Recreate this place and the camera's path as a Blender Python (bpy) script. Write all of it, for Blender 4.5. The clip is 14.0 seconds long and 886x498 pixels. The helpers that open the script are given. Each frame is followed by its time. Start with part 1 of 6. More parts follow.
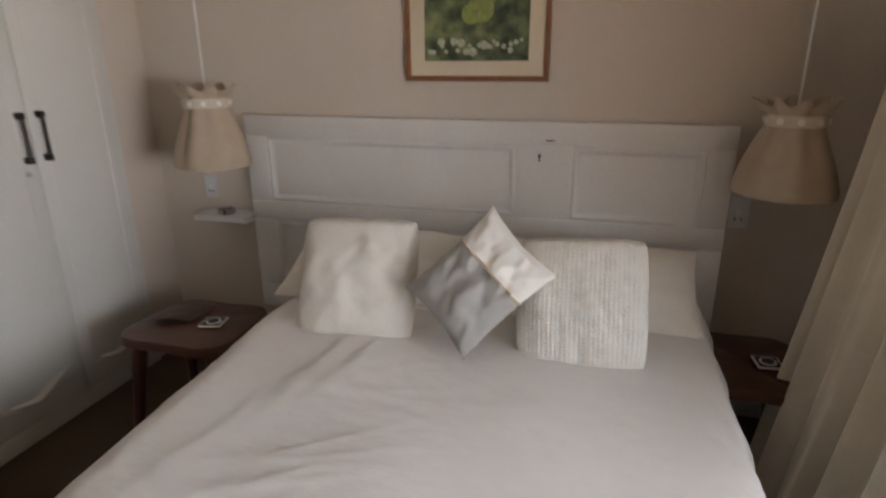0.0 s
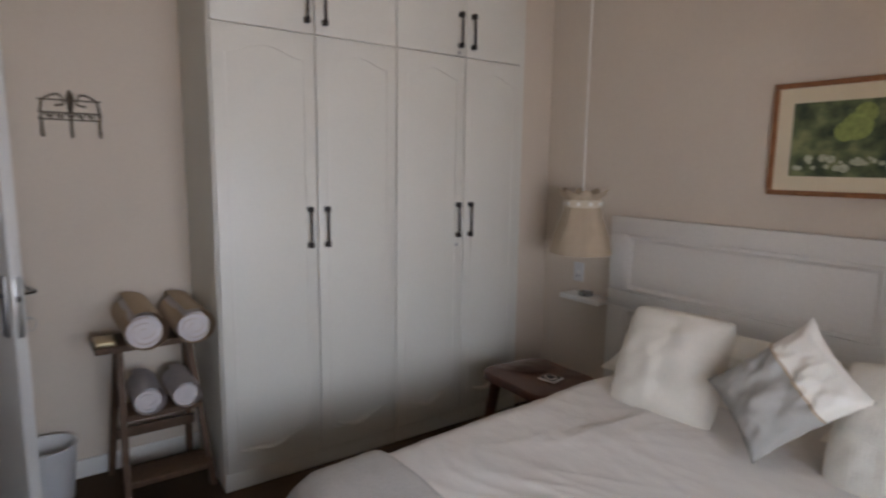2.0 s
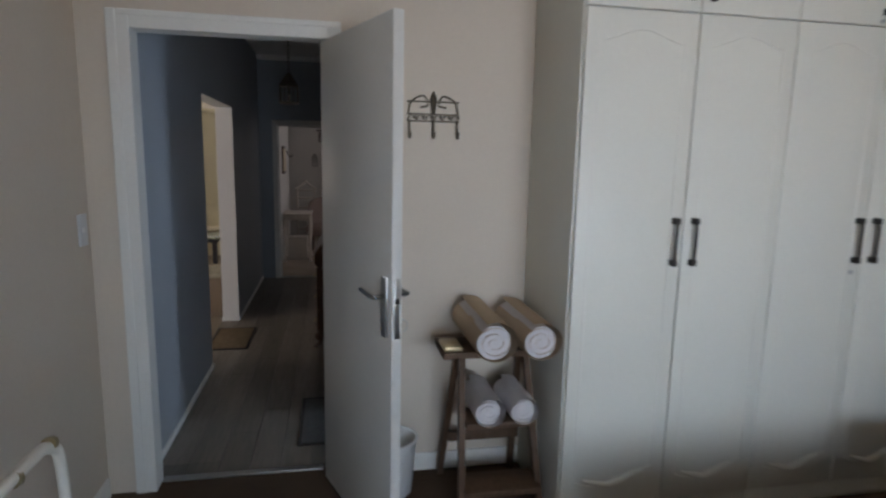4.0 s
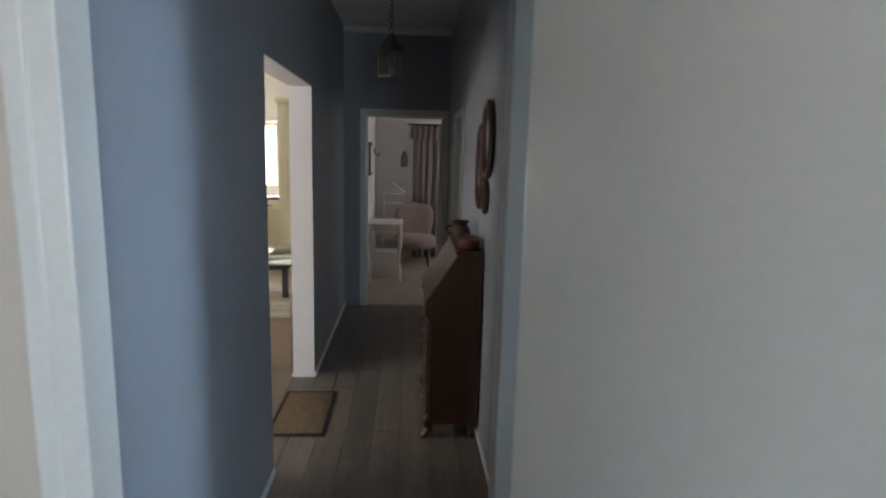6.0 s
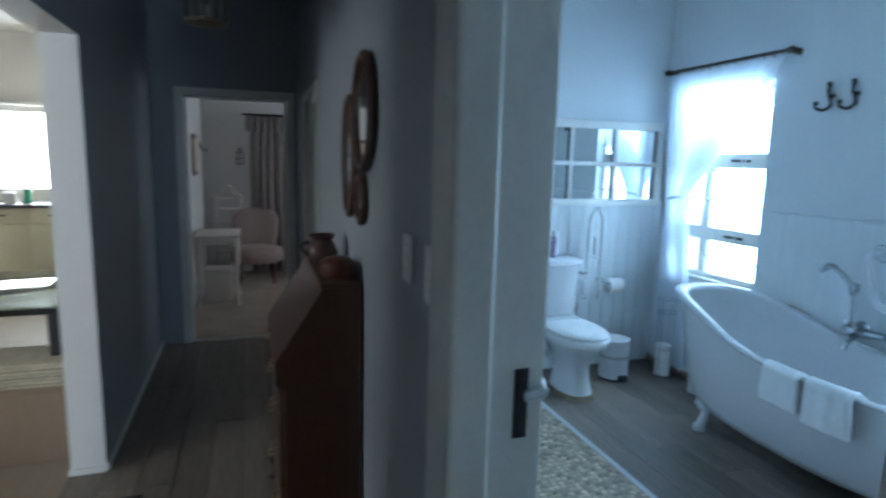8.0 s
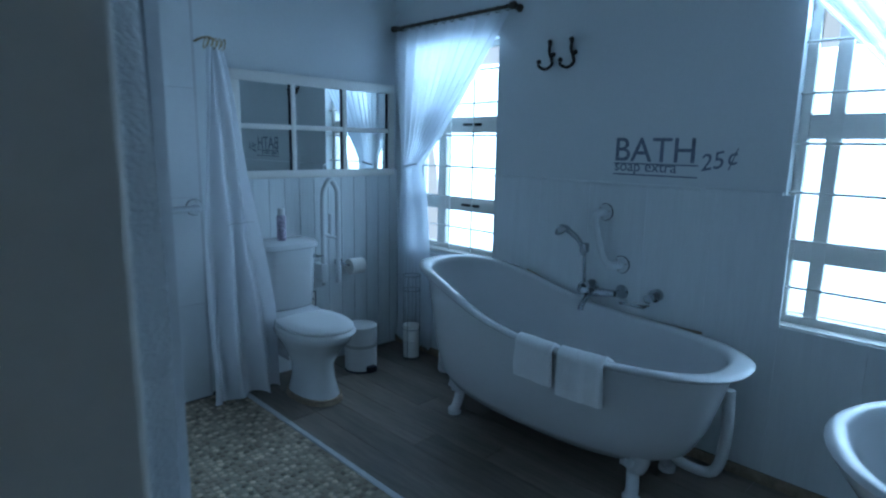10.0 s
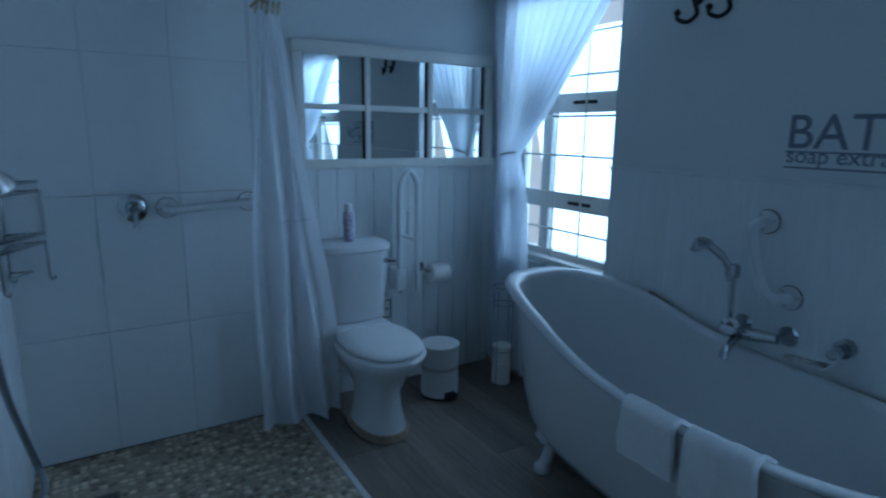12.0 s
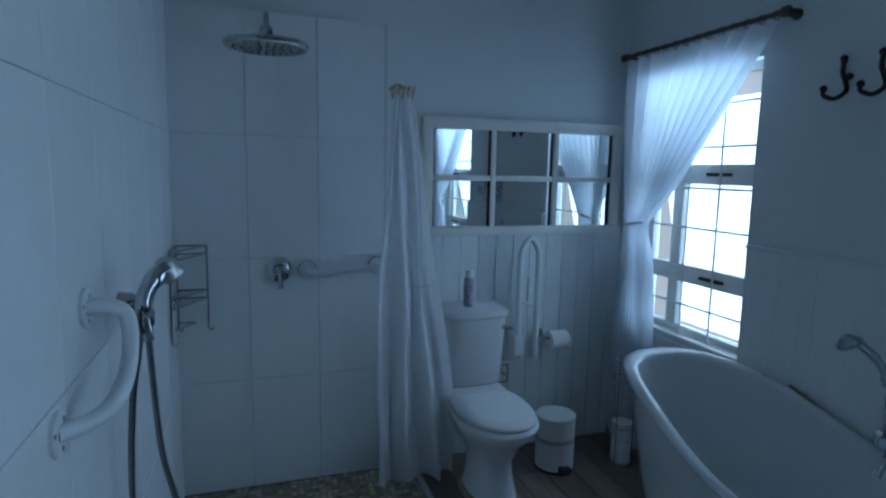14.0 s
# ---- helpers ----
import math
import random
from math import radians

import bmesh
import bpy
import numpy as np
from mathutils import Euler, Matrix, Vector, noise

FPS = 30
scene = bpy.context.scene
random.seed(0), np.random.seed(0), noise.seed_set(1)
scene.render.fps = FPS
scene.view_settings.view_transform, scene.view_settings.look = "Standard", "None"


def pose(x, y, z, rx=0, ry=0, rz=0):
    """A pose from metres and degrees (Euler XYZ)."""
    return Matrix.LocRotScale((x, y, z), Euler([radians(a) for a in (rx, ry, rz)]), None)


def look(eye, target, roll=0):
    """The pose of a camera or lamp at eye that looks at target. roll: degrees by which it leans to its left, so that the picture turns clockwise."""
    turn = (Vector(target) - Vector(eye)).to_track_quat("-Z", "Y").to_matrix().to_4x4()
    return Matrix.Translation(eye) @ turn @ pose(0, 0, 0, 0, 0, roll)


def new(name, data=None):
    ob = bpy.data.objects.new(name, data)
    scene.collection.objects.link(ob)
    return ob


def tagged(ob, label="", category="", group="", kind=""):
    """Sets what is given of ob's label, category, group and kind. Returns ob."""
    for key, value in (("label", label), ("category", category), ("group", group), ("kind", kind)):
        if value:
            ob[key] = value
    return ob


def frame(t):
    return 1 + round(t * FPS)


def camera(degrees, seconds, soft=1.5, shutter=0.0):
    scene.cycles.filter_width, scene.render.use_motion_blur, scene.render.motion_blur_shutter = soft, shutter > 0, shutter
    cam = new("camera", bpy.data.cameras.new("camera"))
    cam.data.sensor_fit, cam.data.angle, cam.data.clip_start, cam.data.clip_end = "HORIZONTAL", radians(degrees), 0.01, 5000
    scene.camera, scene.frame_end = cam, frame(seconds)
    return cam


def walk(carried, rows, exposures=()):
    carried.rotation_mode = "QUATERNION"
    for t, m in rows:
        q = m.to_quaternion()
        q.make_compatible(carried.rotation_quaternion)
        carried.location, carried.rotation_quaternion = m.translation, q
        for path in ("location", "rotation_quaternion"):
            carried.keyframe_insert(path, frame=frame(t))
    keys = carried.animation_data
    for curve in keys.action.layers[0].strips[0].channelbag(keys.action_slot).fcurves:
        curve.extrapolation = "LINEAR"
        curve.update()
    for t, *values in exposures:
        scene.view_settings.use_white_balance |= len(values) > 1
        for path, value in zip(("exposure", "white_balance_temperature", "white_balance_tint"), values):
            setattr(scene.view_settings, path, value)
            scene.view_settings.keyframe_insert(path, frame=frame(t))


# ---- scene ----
cam = camera(75.2, 14.0, soft=2.2, shutter=0.5)
PATH = [
    (0, (-0.059, 0.073, 1.514), (-0.563, 1.902, 0.882), -0.3),
    (0.5, (0.091, -0.068, 1.545), (-0.638, 1.731, 1.064), -0.1),
    (1, (0.21, -0.08, 1.517), (-0.853, 1.577, 1.164), 0.2),
    (1.5, (0.356, -0.073, 1.529), (-1.056, 1.31, 1.224), 0.5),
    (2, (0.368, -0.133, 1.52), (-1.245, 1.015, 1.236), 0.8),
    (2.5, (0.354, -0.179, 1.507), (-1.389, 0.763, 1.237), 0.9),
    (3, (0.265, -0.245, 1.534), (-1.57, 0.494, 1.244), 1.1),
    (3.5, (0.111, -0.332, 1.519), (-1.795, 0.199, 1.226), 1.3),
    (4, (-0.127, -0.422, 1.544), (-2.066, -0.047, 1.229), 1.2),
    (4.2, (-0.261, -0.443, 1.527), (-2.208, -0.111, 1.214), 1.3),
    (6.5, (-2.107, -0.734, 1.535), (-4.077, -0.618, 1.208), 1.4),
    (6.7, (-2.215, -0.751, 1.522), (-4.185, -0.63, 1.198), 1.3),
    (7.1, (-2.443, -0.753, 1.496), (-4.41, -0.575, 1.179), 1.4),
    (7.5, (-2.594, -0.722, 1.48), (-4.54, -0.378, 1.17), 1.4),
    (8, (-2.753, -0.64, 1.464), (-4.624, -0.001, 1.159), 1.5),
    (8.5, (-2.859, -0.553, 1.442), (-4.591, 0.406, 1.152), 0.9),
    (9, (-2.937, -0.464, 1.414), (-4.507, 0.741, 1.124), 0.9),
    (9.2, (-2.986, -0.441, 1.408), (-4.482, 0.854, 1.117), 1.0),
    (11.3, (-3.528, 0.106, 1.35), (-4.909, 1.495, 0.947), 0.7),
    (11.5, (-3.559, 0.169, 1.353), (-5.031, 1.463, 0.952), 0.6),
    (12, (-3.577, 0.258, 1.365), (-5.244, 1.288, 0.962), 0.8),
    (12.5, (-3.57, 0.287, 1.397), (-5.336, 1.138, 0.999), 1.0),
    (13, (-3.552, 0.291, 1.426), (-5.369, 1.03, 1.038), 1.2),
    (13.5, (-3.545, 0.292, 1.466), (-5.397, 0.96, 1.114), 1.2),
    (14, (-3.523, 0.296, 1.499), (-5.404, 0.921, 1.231), 1.1),
]
EXPOSURES = [(0, -1.15, 7900, 29), (1.5, -1.35, 7600, 30), (3.0, -1.25, 7200, 25), (4.2, -1.0, 6800, 20), (6.5, 0.2, 6400, 11), (7.0, 0.32, 5850, 5), (7.5, 0.1, 5650, 5),
             (8.5, -0.55, 5450, 5), (9.0, -0.8, 5500, 5), (11.3, -2.25, 5150, 8), (12.5, -1.92, 5250, 7), (14, -2.1, 5550, 9)]
walk(cam, [(t, look(eye, target, roll)) for t, eye, target, roll in PATH], EXPOSURES)

# ---------------------------------------------------------------- light
world = bpy.data.worlds.new("world")
scene.world = world
world.use_nodes = True
sky = world.node_tree.nodes.new("ShaderNodeTexSky")
sky.sky_type, sky.sun_disc = "NISHITA", False
sky.sun_elevation, sky.sun_rotation = radians(40), radians(60)
world.node_tree.links.new(sky.outputs[0], world.node_tree.nodes["Background"].inputs[0])
world.node_tree.nodes["Background"].inputs[1].default_value = 0.1


def window_light(name, centre, towards, w, h, watts, colour, spread=180):
    """Skylight that stands in a window's opening."""
    d = bpy.data.lights.new(name, "AREA")
    d.shape, d.size, d.size_y, d.energy, d.color = "RECTANGLE", w, h, watts, colour
    d.spread = radians(spread)
    ob = new(name, d)
    ob.matrix_world = look(centre, [c + v for c, v in zip(centre, towards)])
    return ob


window_light("bedroom_window_light", (1.22, 0.45, 1.22), (-1, 0.25, -0.28), 1.6, 0.68, 60, (0.46, 0.74, 1.0), 130)
window_light("bedroom_ground_light", (1.24, 0.45, 1.25), (-1, 0.45, 0.6), 1.6, 0.6, 28, (1.0, 0.80, 0.56), 140)
window_light("bath_window_light_a", (-5.74, 2.44, 1.35), (0, -1, -0.22), 0.72, 1.35, 60, (0.54, 0.77, 1.0), 160)
window_light("bath_window_light_b", (-3.5, 2.44, 1.33), (0, -1, -0.25), 0.82, 1.35, 84, (0.54, 0.77, 1.0), 155)
window_light("kitchen_window_light", (-10.42, -2.55, 1.45), (1, 0, 0), 1.5, 0.9, 75, (1.0, 0.96, 0.88))
# Added fill at an unseen south window, brightens the kitchen and opening reveal
window_light("kitchen_side_light", (-4.0, -4.72, 1.5), (0, 1, 0), 1.6, 1.2, 36, (1.0, 0.97, 0.92))
window_light("end_room_window_light", (-9.2, 1.72, 1.4), (0, -1, 0), 1.4, 1.2, 9, (0.95, 0.96, 1.0))


# ---------------------------------------------------------------- materials
def mat(name, colour, rough=0.6, metal=0.0, vary=0.08, scale=6.0, bump=0.1, fine=60.0, stretch=(1, 1, 1), spec=0.4, rand=0.0, island=0.0, coat=0.0):
    """A surface with broad stains and fine grain, both in metres."""
    m = bpy.data.materials.new(name)
    m.use_nodes = True
    nt = m.node_tree
    N, L = nt.nodes, nt.links
    b = N["Principled BSDF"]
    b.inputs["Roughness"].default_value = rough
    b.inputs["Metallic"].default_value = metal
    b.inputs["Specular IOR Level"].default_value = spec
    b.inputs["Coat Weight"].default_value = coat
    geo = N.new("ShaderNodeNewGeometry")
    mp = N.new("ShaderNodeMapping")
    mp.inputs["Scale"].default_value = stretch
    L.new(geo.outputs["Position"], mp.inputs[0])
    big, small = N.new("ShaderNodeTexNoise"), N.new("ShaderNodeTexNoise")
    big.inputs["Scale"].default_value, small.inputs["Scale"].default_value = scale, fine
    big.inputs["Detail"].default_value = small.inputs["Detail"].default_value = 5
    for n in (big, small):
        L.new(mp.outputs[0], n.inputs["Vector"])
    add = N.new("ShaderNodeMath")
    add.operation = "ADD"
    L.new(big.outputs[0], add.inputs[0]), L.new(small.outputs[0], add.inputs[1])
    rng = N.new("ShaderNodeMapRange")
    rng.inputs["From Min"].default_value, rng.inputs["From Max"].default_value = 0.6, 1.4
    rng.inputs["To Min"].default_value, rng.inputs["To Max"].default_value = 1 - vary, 1 + vary
    L.new(add.outputs[0], rng.inputs[0])
    last = rng.outputs[0]
    for amount, node, out in ((rand, "ShaderNodeObjectInfo", "Random"), (island, "ShaderNodeNewGeometry", "Random Per Island")):
        if amount:
            src = N.new(node)
            r2 = N.new("ShaderNodeMapRange")
            r2.inputs["To Min"].default_value, r2.inputs["To Max"].default_value = 1 - amount, 1 + amount
            L.new(src.outputs[out], r2.inputs[0])
            mul = N.new("ShaderNodeMath")
            mul.operation = "MULTIPLY"
            L.new(last, mul.inputs[0]), L.new(r2.outputs[0], mul.inputs[1])
            last = mul.outputs[0]
    mix = N.new("ShaderNodeVectorMath")
    mix.operation = "SCALE"
    mix.inputs[0].default_value = colour
    L.new(last, mix.inputs["Scale"])
    L.new(mix.outputs[0], b.inputs["Base Color"])
    if bump:
        bp = N.new("ShaderNodeBump")
        bp.inputs["Strength"].default_value, bp.inputs["Distance"].default_value = bump, 0.004
        L.new(small.outputs[0], bp.inputs["Height"]), L.new(bp.outputs[0], b.inputs["Normal"])
    return m


def sheer(name, colour, clear, trans=0.6, gloss=0.0):
    """Thin cloth that lets light through."""
    m = bpy.data.materials.new(name)
    m.use_nodes = True
    N, L = m.node_tree.nodes, m.node_tree.links
    d, t, c = N.new("ShaderNodeBsdfDiffuse"), N.new("ShaderNodeBsdfTranslucent"), N.new("ShaderNodeBsdfTransparent")
    d.inputs[0].default_value = t.inputs[0].default_value = (*colour, 1)
    m1, m2 = N.new("ShaderNodeMixShader"), N.new("ShaderNodeMixShader")
    m1.inputs[0].default_value, m2.inputs[0].default_value = trans, clear
    L.new(d.outputs[0], m1.inputs[1]), L.new(t.outputs[0], m1.inputs[2])
    L.new(m1.outputs[0], m2.inputs[1]), L.new(c.outputs[0], m2.inputs[2])
    g, m3 = N.new("ShaderNodeBsdfGlossy"), N.new("ShaderNodeMixShader")
    g.inputs["Roughness"].default_value, m3.inputs[0].default_value = 0.38, gloss
    L.new(m2.outputs[0], m3.inputs[1]), L.new(g.outputs[0], m3.inputs[2])
    L.new(m3.outputs[0], N["Material Output"].inputs[0])
    return m


def glass(name, tint=(0.95, 0.98, 0.97)):
    m = bpy.data.materials.new(name)
    m.use_nodes = True
    b = m.node_tree.nodes["Principled BSDF"]
    b.inputs["Base Color"].default_value = (*tint, 1)
    b.inputs["Roughness"].default_value, b.inputs["Transmission Weight"].default_value, b.inputs["IOR"].default_value = 0.02, 1.0, 1.45
    return m


M_BEDWALL = mat("cream wall paint", (0.62, 0.535, 0.445), 0.7, vary=0.03, scale=2.5, bump=0.08)
M_HALLWALL = mat("grey-blue wall paint", (0.30, 0.32, 0.345), 0.45, vary=0.04, scale=2.5, bump=0.08)
M_BATHWALL = mat("white wall paint", (0.66, 0.69, 0.70), 0.6, vary=0.03, scale=2.0, bump=0.08)
M_WHITEWALL = mat("pale wall paint", (0.72, 0.69, 0.66), 0.7, vary=0.03, scale=2.0, bump=0.08)
M_CEIL = mat("ceiling paint", (0.75, 0.74, 0.72), 0.8, vary=0.02, scale=2, bump=0.05)
M_CARPET = mat("brown carpet", (0.085, 0.054, 0.036), 0.95, vary=0.25, scale=4, bump=0.8, fine=350, spec=0.1)
M_CARPET2 = mat("beige carpet", (0.34, 0.28, 0.23), 0.95, vary=0.2, scale=4, bump=0.8, fine=350, spec=0.1)
M_PLANK = mat("grey-brown vinyl plank", (0.165, 0.138, 0.112), 0.40, vary=0.34, scale=4, bump=0.12, fine=20, stretch=(0.3, 2.6, 1), rand=0.22, spec=0.45)
M_GROUT = mat("dark plank joint", (0.07, 0.06, 0.055), 0.8)
M_PEBBLE = mat("pebble mosaic stones", (0.39, 0.315, 0.23), 0.5, vary=0.3, scale=20, bump=0.15, rand=0.6)
M_PEBBLES = mat("pebble mosaic stones joined", (0.39, 0.315, 0.23), 0.5, vary=0.3, scale=20, bump=0.15, island=0.6)
M_PGROUT = mat("pebble grout", (0.30, 0.26, 0.20), 0.8, vary=0.2, scale=10)
M_TILE = mat("glazed white wall tile", (0.70, 0.72, 0.73), 0.22, vary=0.03, scale=5, bump=0.05, fine=20, rand=0.02, spec=0.5)
M_TGROUT = mat("tile grout", (0.55, 0.56, 0.57), 0.8)
M_BOARD = mat("white painted board", (0.68, 0.71, 0.72), 0.45, vary=0.05, scale=8, bump=0.25, fine=25, stretch=(3, 3, 0.3))
M_DOORPAINT = mat("white door paint", (0.62, 0.61, 0.58), 0.4, vary=0.04, scale=3, bump=0.1)
M_FRAMEPAINT = mat("white frame paint", (0.74, 0.73, 0.69), 0.35, vary=0.04, scale=4, bump=0.08)
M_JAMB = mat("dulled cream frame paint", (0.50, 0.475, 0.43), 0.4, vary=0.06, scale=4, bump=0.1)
M_CUPBOARD = mat("off-white cupboard foil", (0.66, 0.65, 0.59), 0.42, vary=0.03, scale=3, bump=0.04)
M_HEADB = mat("white headboard paint", (0.70, 0.67, 0.62), 0.5, vary=0.05, scale=5, bump=0.12)
M_WOOD = mat("red-brown stained wood", (0.085, 0.03, 0.018), 0.35, vary=0.35, scale=10, bump=0.15, fine=40, stretch=(1, 6, 6), coat=0.2)
M_DARKWOOD = mat("dark polished wood", (0.06, 0.026, 0.015), 0.3, vary=0.3, scale=8, bump=0.1, fine=40, stretch=(6, 6, 1), coat=0.3)
M_FRAMEWOOD = mat("orange-brown frame wood", (0.26, 0.105, 0.045), 0.35, vary=0.25, scale=20, bump=0.1)
M_LADDER = mat("weathered ladder wood", (0.105, 0.058, 0.034), 0.65, vary=0.35, scale=12, bump=0.3, fine=50, stretch=(4, 4, 1))
M_DUVET = mat("white duvet cotton", (0.69, 0.655, 0.61), 0.85, vary=0.03, scale=3, bump=0.7, fine=14, stretch=(1.0, 1.8, 1.0), spec=0.15)
M_PILLOW = mat("cream pillow cotton", (0.74, 0.70, 0.62), 0.85, vary=0.03, scale=4, bump=0.15, fine=300, spec=0.15)
M_KNIT = mat("cream knitted wool", (0.72, 0.68, 0.60), 0.95, vary=0.04, scale=60, bump=0.9, fine=190, spec=0.1)
M_GREYSATIN = mat("grey satin", (0.36, 0.35, 0.32), 0.45, vary=0.06, scale=8, bump=0.1, fine=300)
M_IVORY = mat("ivory satin", (0.74, 0.71, 0.64), 0.5, vary=0.04, scale=8, bump=0.1, fine=300)
M_SHADE = mat("beige linen shade", (0.45, 0.355, 0.26), 0.9, vary=0.08, scale=20, bump=0.3, fine=250, spec=0.1)
M_BAND = mat("tan ribbon", (0.60, 0.52, 0.41), 0.8, vary=0.05, scale=20)
M_HOSE = mat("dark ribbed steel", (0.20, 0.21, 0.22), 0.3, 1.0, vary=0.1, scale=40)
M_CURTAIN = mat("cream heavy curtain", (0.66, 0.58, 0.46), 0.9, vary=0.06, scale=20, bump=0.3, fine=250, spec=0.1)
M_TAUPE = mat("taupe curtain", (0.27, 0.235, 0.22), 0.9, vary=0.1, scale=20, bump=0.3, fine=200, spec=0.1)
M_CHAIR = mat("dusty pink upholstery", (0.33, 0.255, 0.23), 0.9, vary=0.1, scale=20, bump=0.3, fine=200, spec=0.1)
M_BLACKMETAL = mat("black iron", (0.035, 0.03, 0.028), 0.45, 0.6, vary=0.2, scale=30)
M_BRONZE = mat("aged bronze metal", (0.12, 0.10, 0.075), 0.45, 0.7, vary=0.25, scale=30)
M_CHROME = mat("chrome", (0.40, 0.42, 0.44), 0.07, 1.0, vary=0.02, bump=0)
M_WIRE = mat("bright chromed wire", (0.55, 0.57, 0.59), 0.08, 1.0, vary=0.03, bump=0)
M_THROW = mat("grey-white quilted throw", (0.50, 0.485, 0.46), 0.95, vary=0.08, scale=12, bump=0.6, fine=90, spec=0.1)
M_STEEL = mat("brushed steel", (0.45, 0.45, 0.44), 0.35, 1.0, vary=0.06, scale=40)
M_CERAMIC = mat("white glazed ceramic", (0.64, 0.65, 0.66), 0.12, vary=0.01, bump=0, spec=0.5)
M_TUB = mat("white enamel", (0.60, 0.61, 0.62), 0.16, vary=0.015, bump=0, spec=0.5)
M_PLASTIC = mat("white plastic", (0.66, 0.66, 0.66), 0.35, vary=0.02, bump=0)
M_WHITEMETAL = mat("white coated steel", (0.64, 0.66, 0.67), 0.3, vary=0.02, bump=0)
M_TOWEL = mat("lilac-white towelling", (0.62, 0.58, 0.58), 0.98, vary=0.08, scale=25, bump=0.9, fine=260, spec=0.05)
M_TOWELTAN = mat("tan towelling", (0.50, 0.38, 0.27), 0.98, vary=0.08, scale=25, bump=0.9, fine=260, spec=0.05)
M_WTOWEL = mat("white towelling", (0.78, 0.79, 0.80), 0.98, vary=0.05, scale=25, bump=0.9, fine=260, spec=0.05)
M_MAT = mat("coir mat", (0.21, 0.155, 0.10), 0.98, vary=0.25, scale=30, bump=1.0, fine=300, spec=0.05)
M_MATEDGE = mat("dark mat edge", (0.03, 0.025, 0.022), 0.8, vary=0.2)
M_GREYMAT = mat("grey door mat", (0.12, 0.115, 0.11), 0.98, vary=0.2, scale=30, bump=1.0, fine=300, spec=0.05)
M_KITCAB = mat("cream kitchen cupboard paint", (0.70, 0.65, 0.46), 0.45, vary=0.03, scale=4)
M_COUNTER = mat("dark granite counter", (0.10, 0.10, 0.105), 0.25, vary=0.5, scale=80, fine=200)
M_KFLOOR = mat("beige kitchen floor", (0.27, 0.22, 0.165), 0.5, vary=0.12, scale=4, fine=30, stretch=(0.3, 3, 1))
M_CARD = mat("brown cardboard", (0.27, 0.195, 0.13), 0.85, vary=0.08, scale=10, stretch=(1, 6, 1))
M_PAPER = mat("newsprint", (0.48, 0.42, 0.30), 0.85, vary=0.25, scale=14, rand=0.1)
M_BLACK = mat("black print", (0.03, 0.035, 0.05), 0.6, vary=0.1)
M_NAVY = mat("faded navy paint", (0.18, 0.205, 0.27), 0.7, vary=0.25, scale=40)
M_PAPERWHITE = mat("white paper", (0.78, 0.77, 0.74), 0.8, vary=0.03)
M_MOUNT = mat("cream picture mount", (0.68, 0.58, 0.42), 0.8, vary=0.03)
M_GREEN = mat("green bottle plastic", (0.03, 0.28, 0.17), 0.3, vary=0.05)
M_PURPLE = mat("purple label print", (0.34, 0.30, 0.38), 0.5, vary=0.5, scale=60)
M_CLAY = mat("brown glazed clay", (0.07, 0.04, 0.03), 0.3, vary=0.3, scale=15)
M_WHITEWASH = mat("cream distressed paint", (0.62, 0.56, 0.50), 0.6, vary=0.1, scale=15)
M_BRASS = mat("aged brass", (0.45, 0.36, 0.22), 0.35, 1.0, vary=0.1, scale=30)
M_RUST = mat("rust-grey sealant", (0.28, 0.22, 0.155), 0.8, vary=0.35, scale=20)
M_MIRROR = mat("mirror silvering", (0.80, 0.83, 0.82), 0.015, 1.0, vary=0.01, bump=0)
M_GLASS = glass("window glass")
M_DARKGLASS = glass("tinted table glass", (0.75, 0.88, 0.85))
M_SHEER = sheer("white voile", (0.86, 0.89, 0.93), 0.13, 0.56)
M_SHOWERCLOTH = sheer("white shower curtain cloth", (0.88, 0.89, 0.92), 0.03, 0.45, 0.14)


def mural():
    """Print of blurred green foliage over pale rounded shapes."""
    m = bpy.data.materials.new("green country print")
    m.use_nodes = True
    N, L = m.node_tree.nodes, m.node_tree.links
    geo, vor, ramp = N.new("ShaderNodeNewGeometry"), N.new("ShaderNodeTexNoise"), N.new("ShaderNodeValToRGB")
    vor.inputs["Scale"].default_value, vor.inputs["Detail"].default_value = 16, 8
    e = ramp.color_ramp.elements
    e[0].position, e[0].color = 0.32, (0.025, 0.04, 0.025, 1)
    e[1].position, e[1].color = 0.72, (0.24, 0.26, 0.12, 1)
    mid = e.new(0.5)
    mid.color = (0.09, 0.12, 0.055, 1)
    L.new(geo.outputs["Position"], vor.inputs["Vector"]), L.new(vor.outputs[0], ramp.inputs[0])
    L.new(ramp.outputs[0], N["Principled BSDF"].inputs["Base Color"])
    N["Principled BSDF"].inputs["Roughness"].default_value = 0.5
    return m


M_PRINT = mural()
M_PRINTPALE = mat("pale print ink", (0.42, 0.43, 0.32), 0.6, vary=0.3, scale=60)
M_PRINTGREEN = mat("olive print ink", (0.24, 0.29, 0.09), 0.6, vary=0.35, scale=40)


# ---------------------------------------------------------------- builders
def link_mesh(name, bm, material, smooth=None):
    me = bpy.data.meshes.new(name)
    bmesh.ops.recalc_face_normals(bm, faces=bm.faces)
    bm.to_mesh(me)
    bm.free()
    me.materials.append(material)
    if smooth is not None:
        for p in me.polygons:
            p.use_smooth = True
        me.set_sharp_from_angle(angle=radians(smooth))
    return new(name, me)


def thing(name, at, label, category, group="", kind=""):
    ob = new(name)
    ob.empty_display_size = 0.05
    ob.location = at
    return tagged(ob, label, category, group, kind)


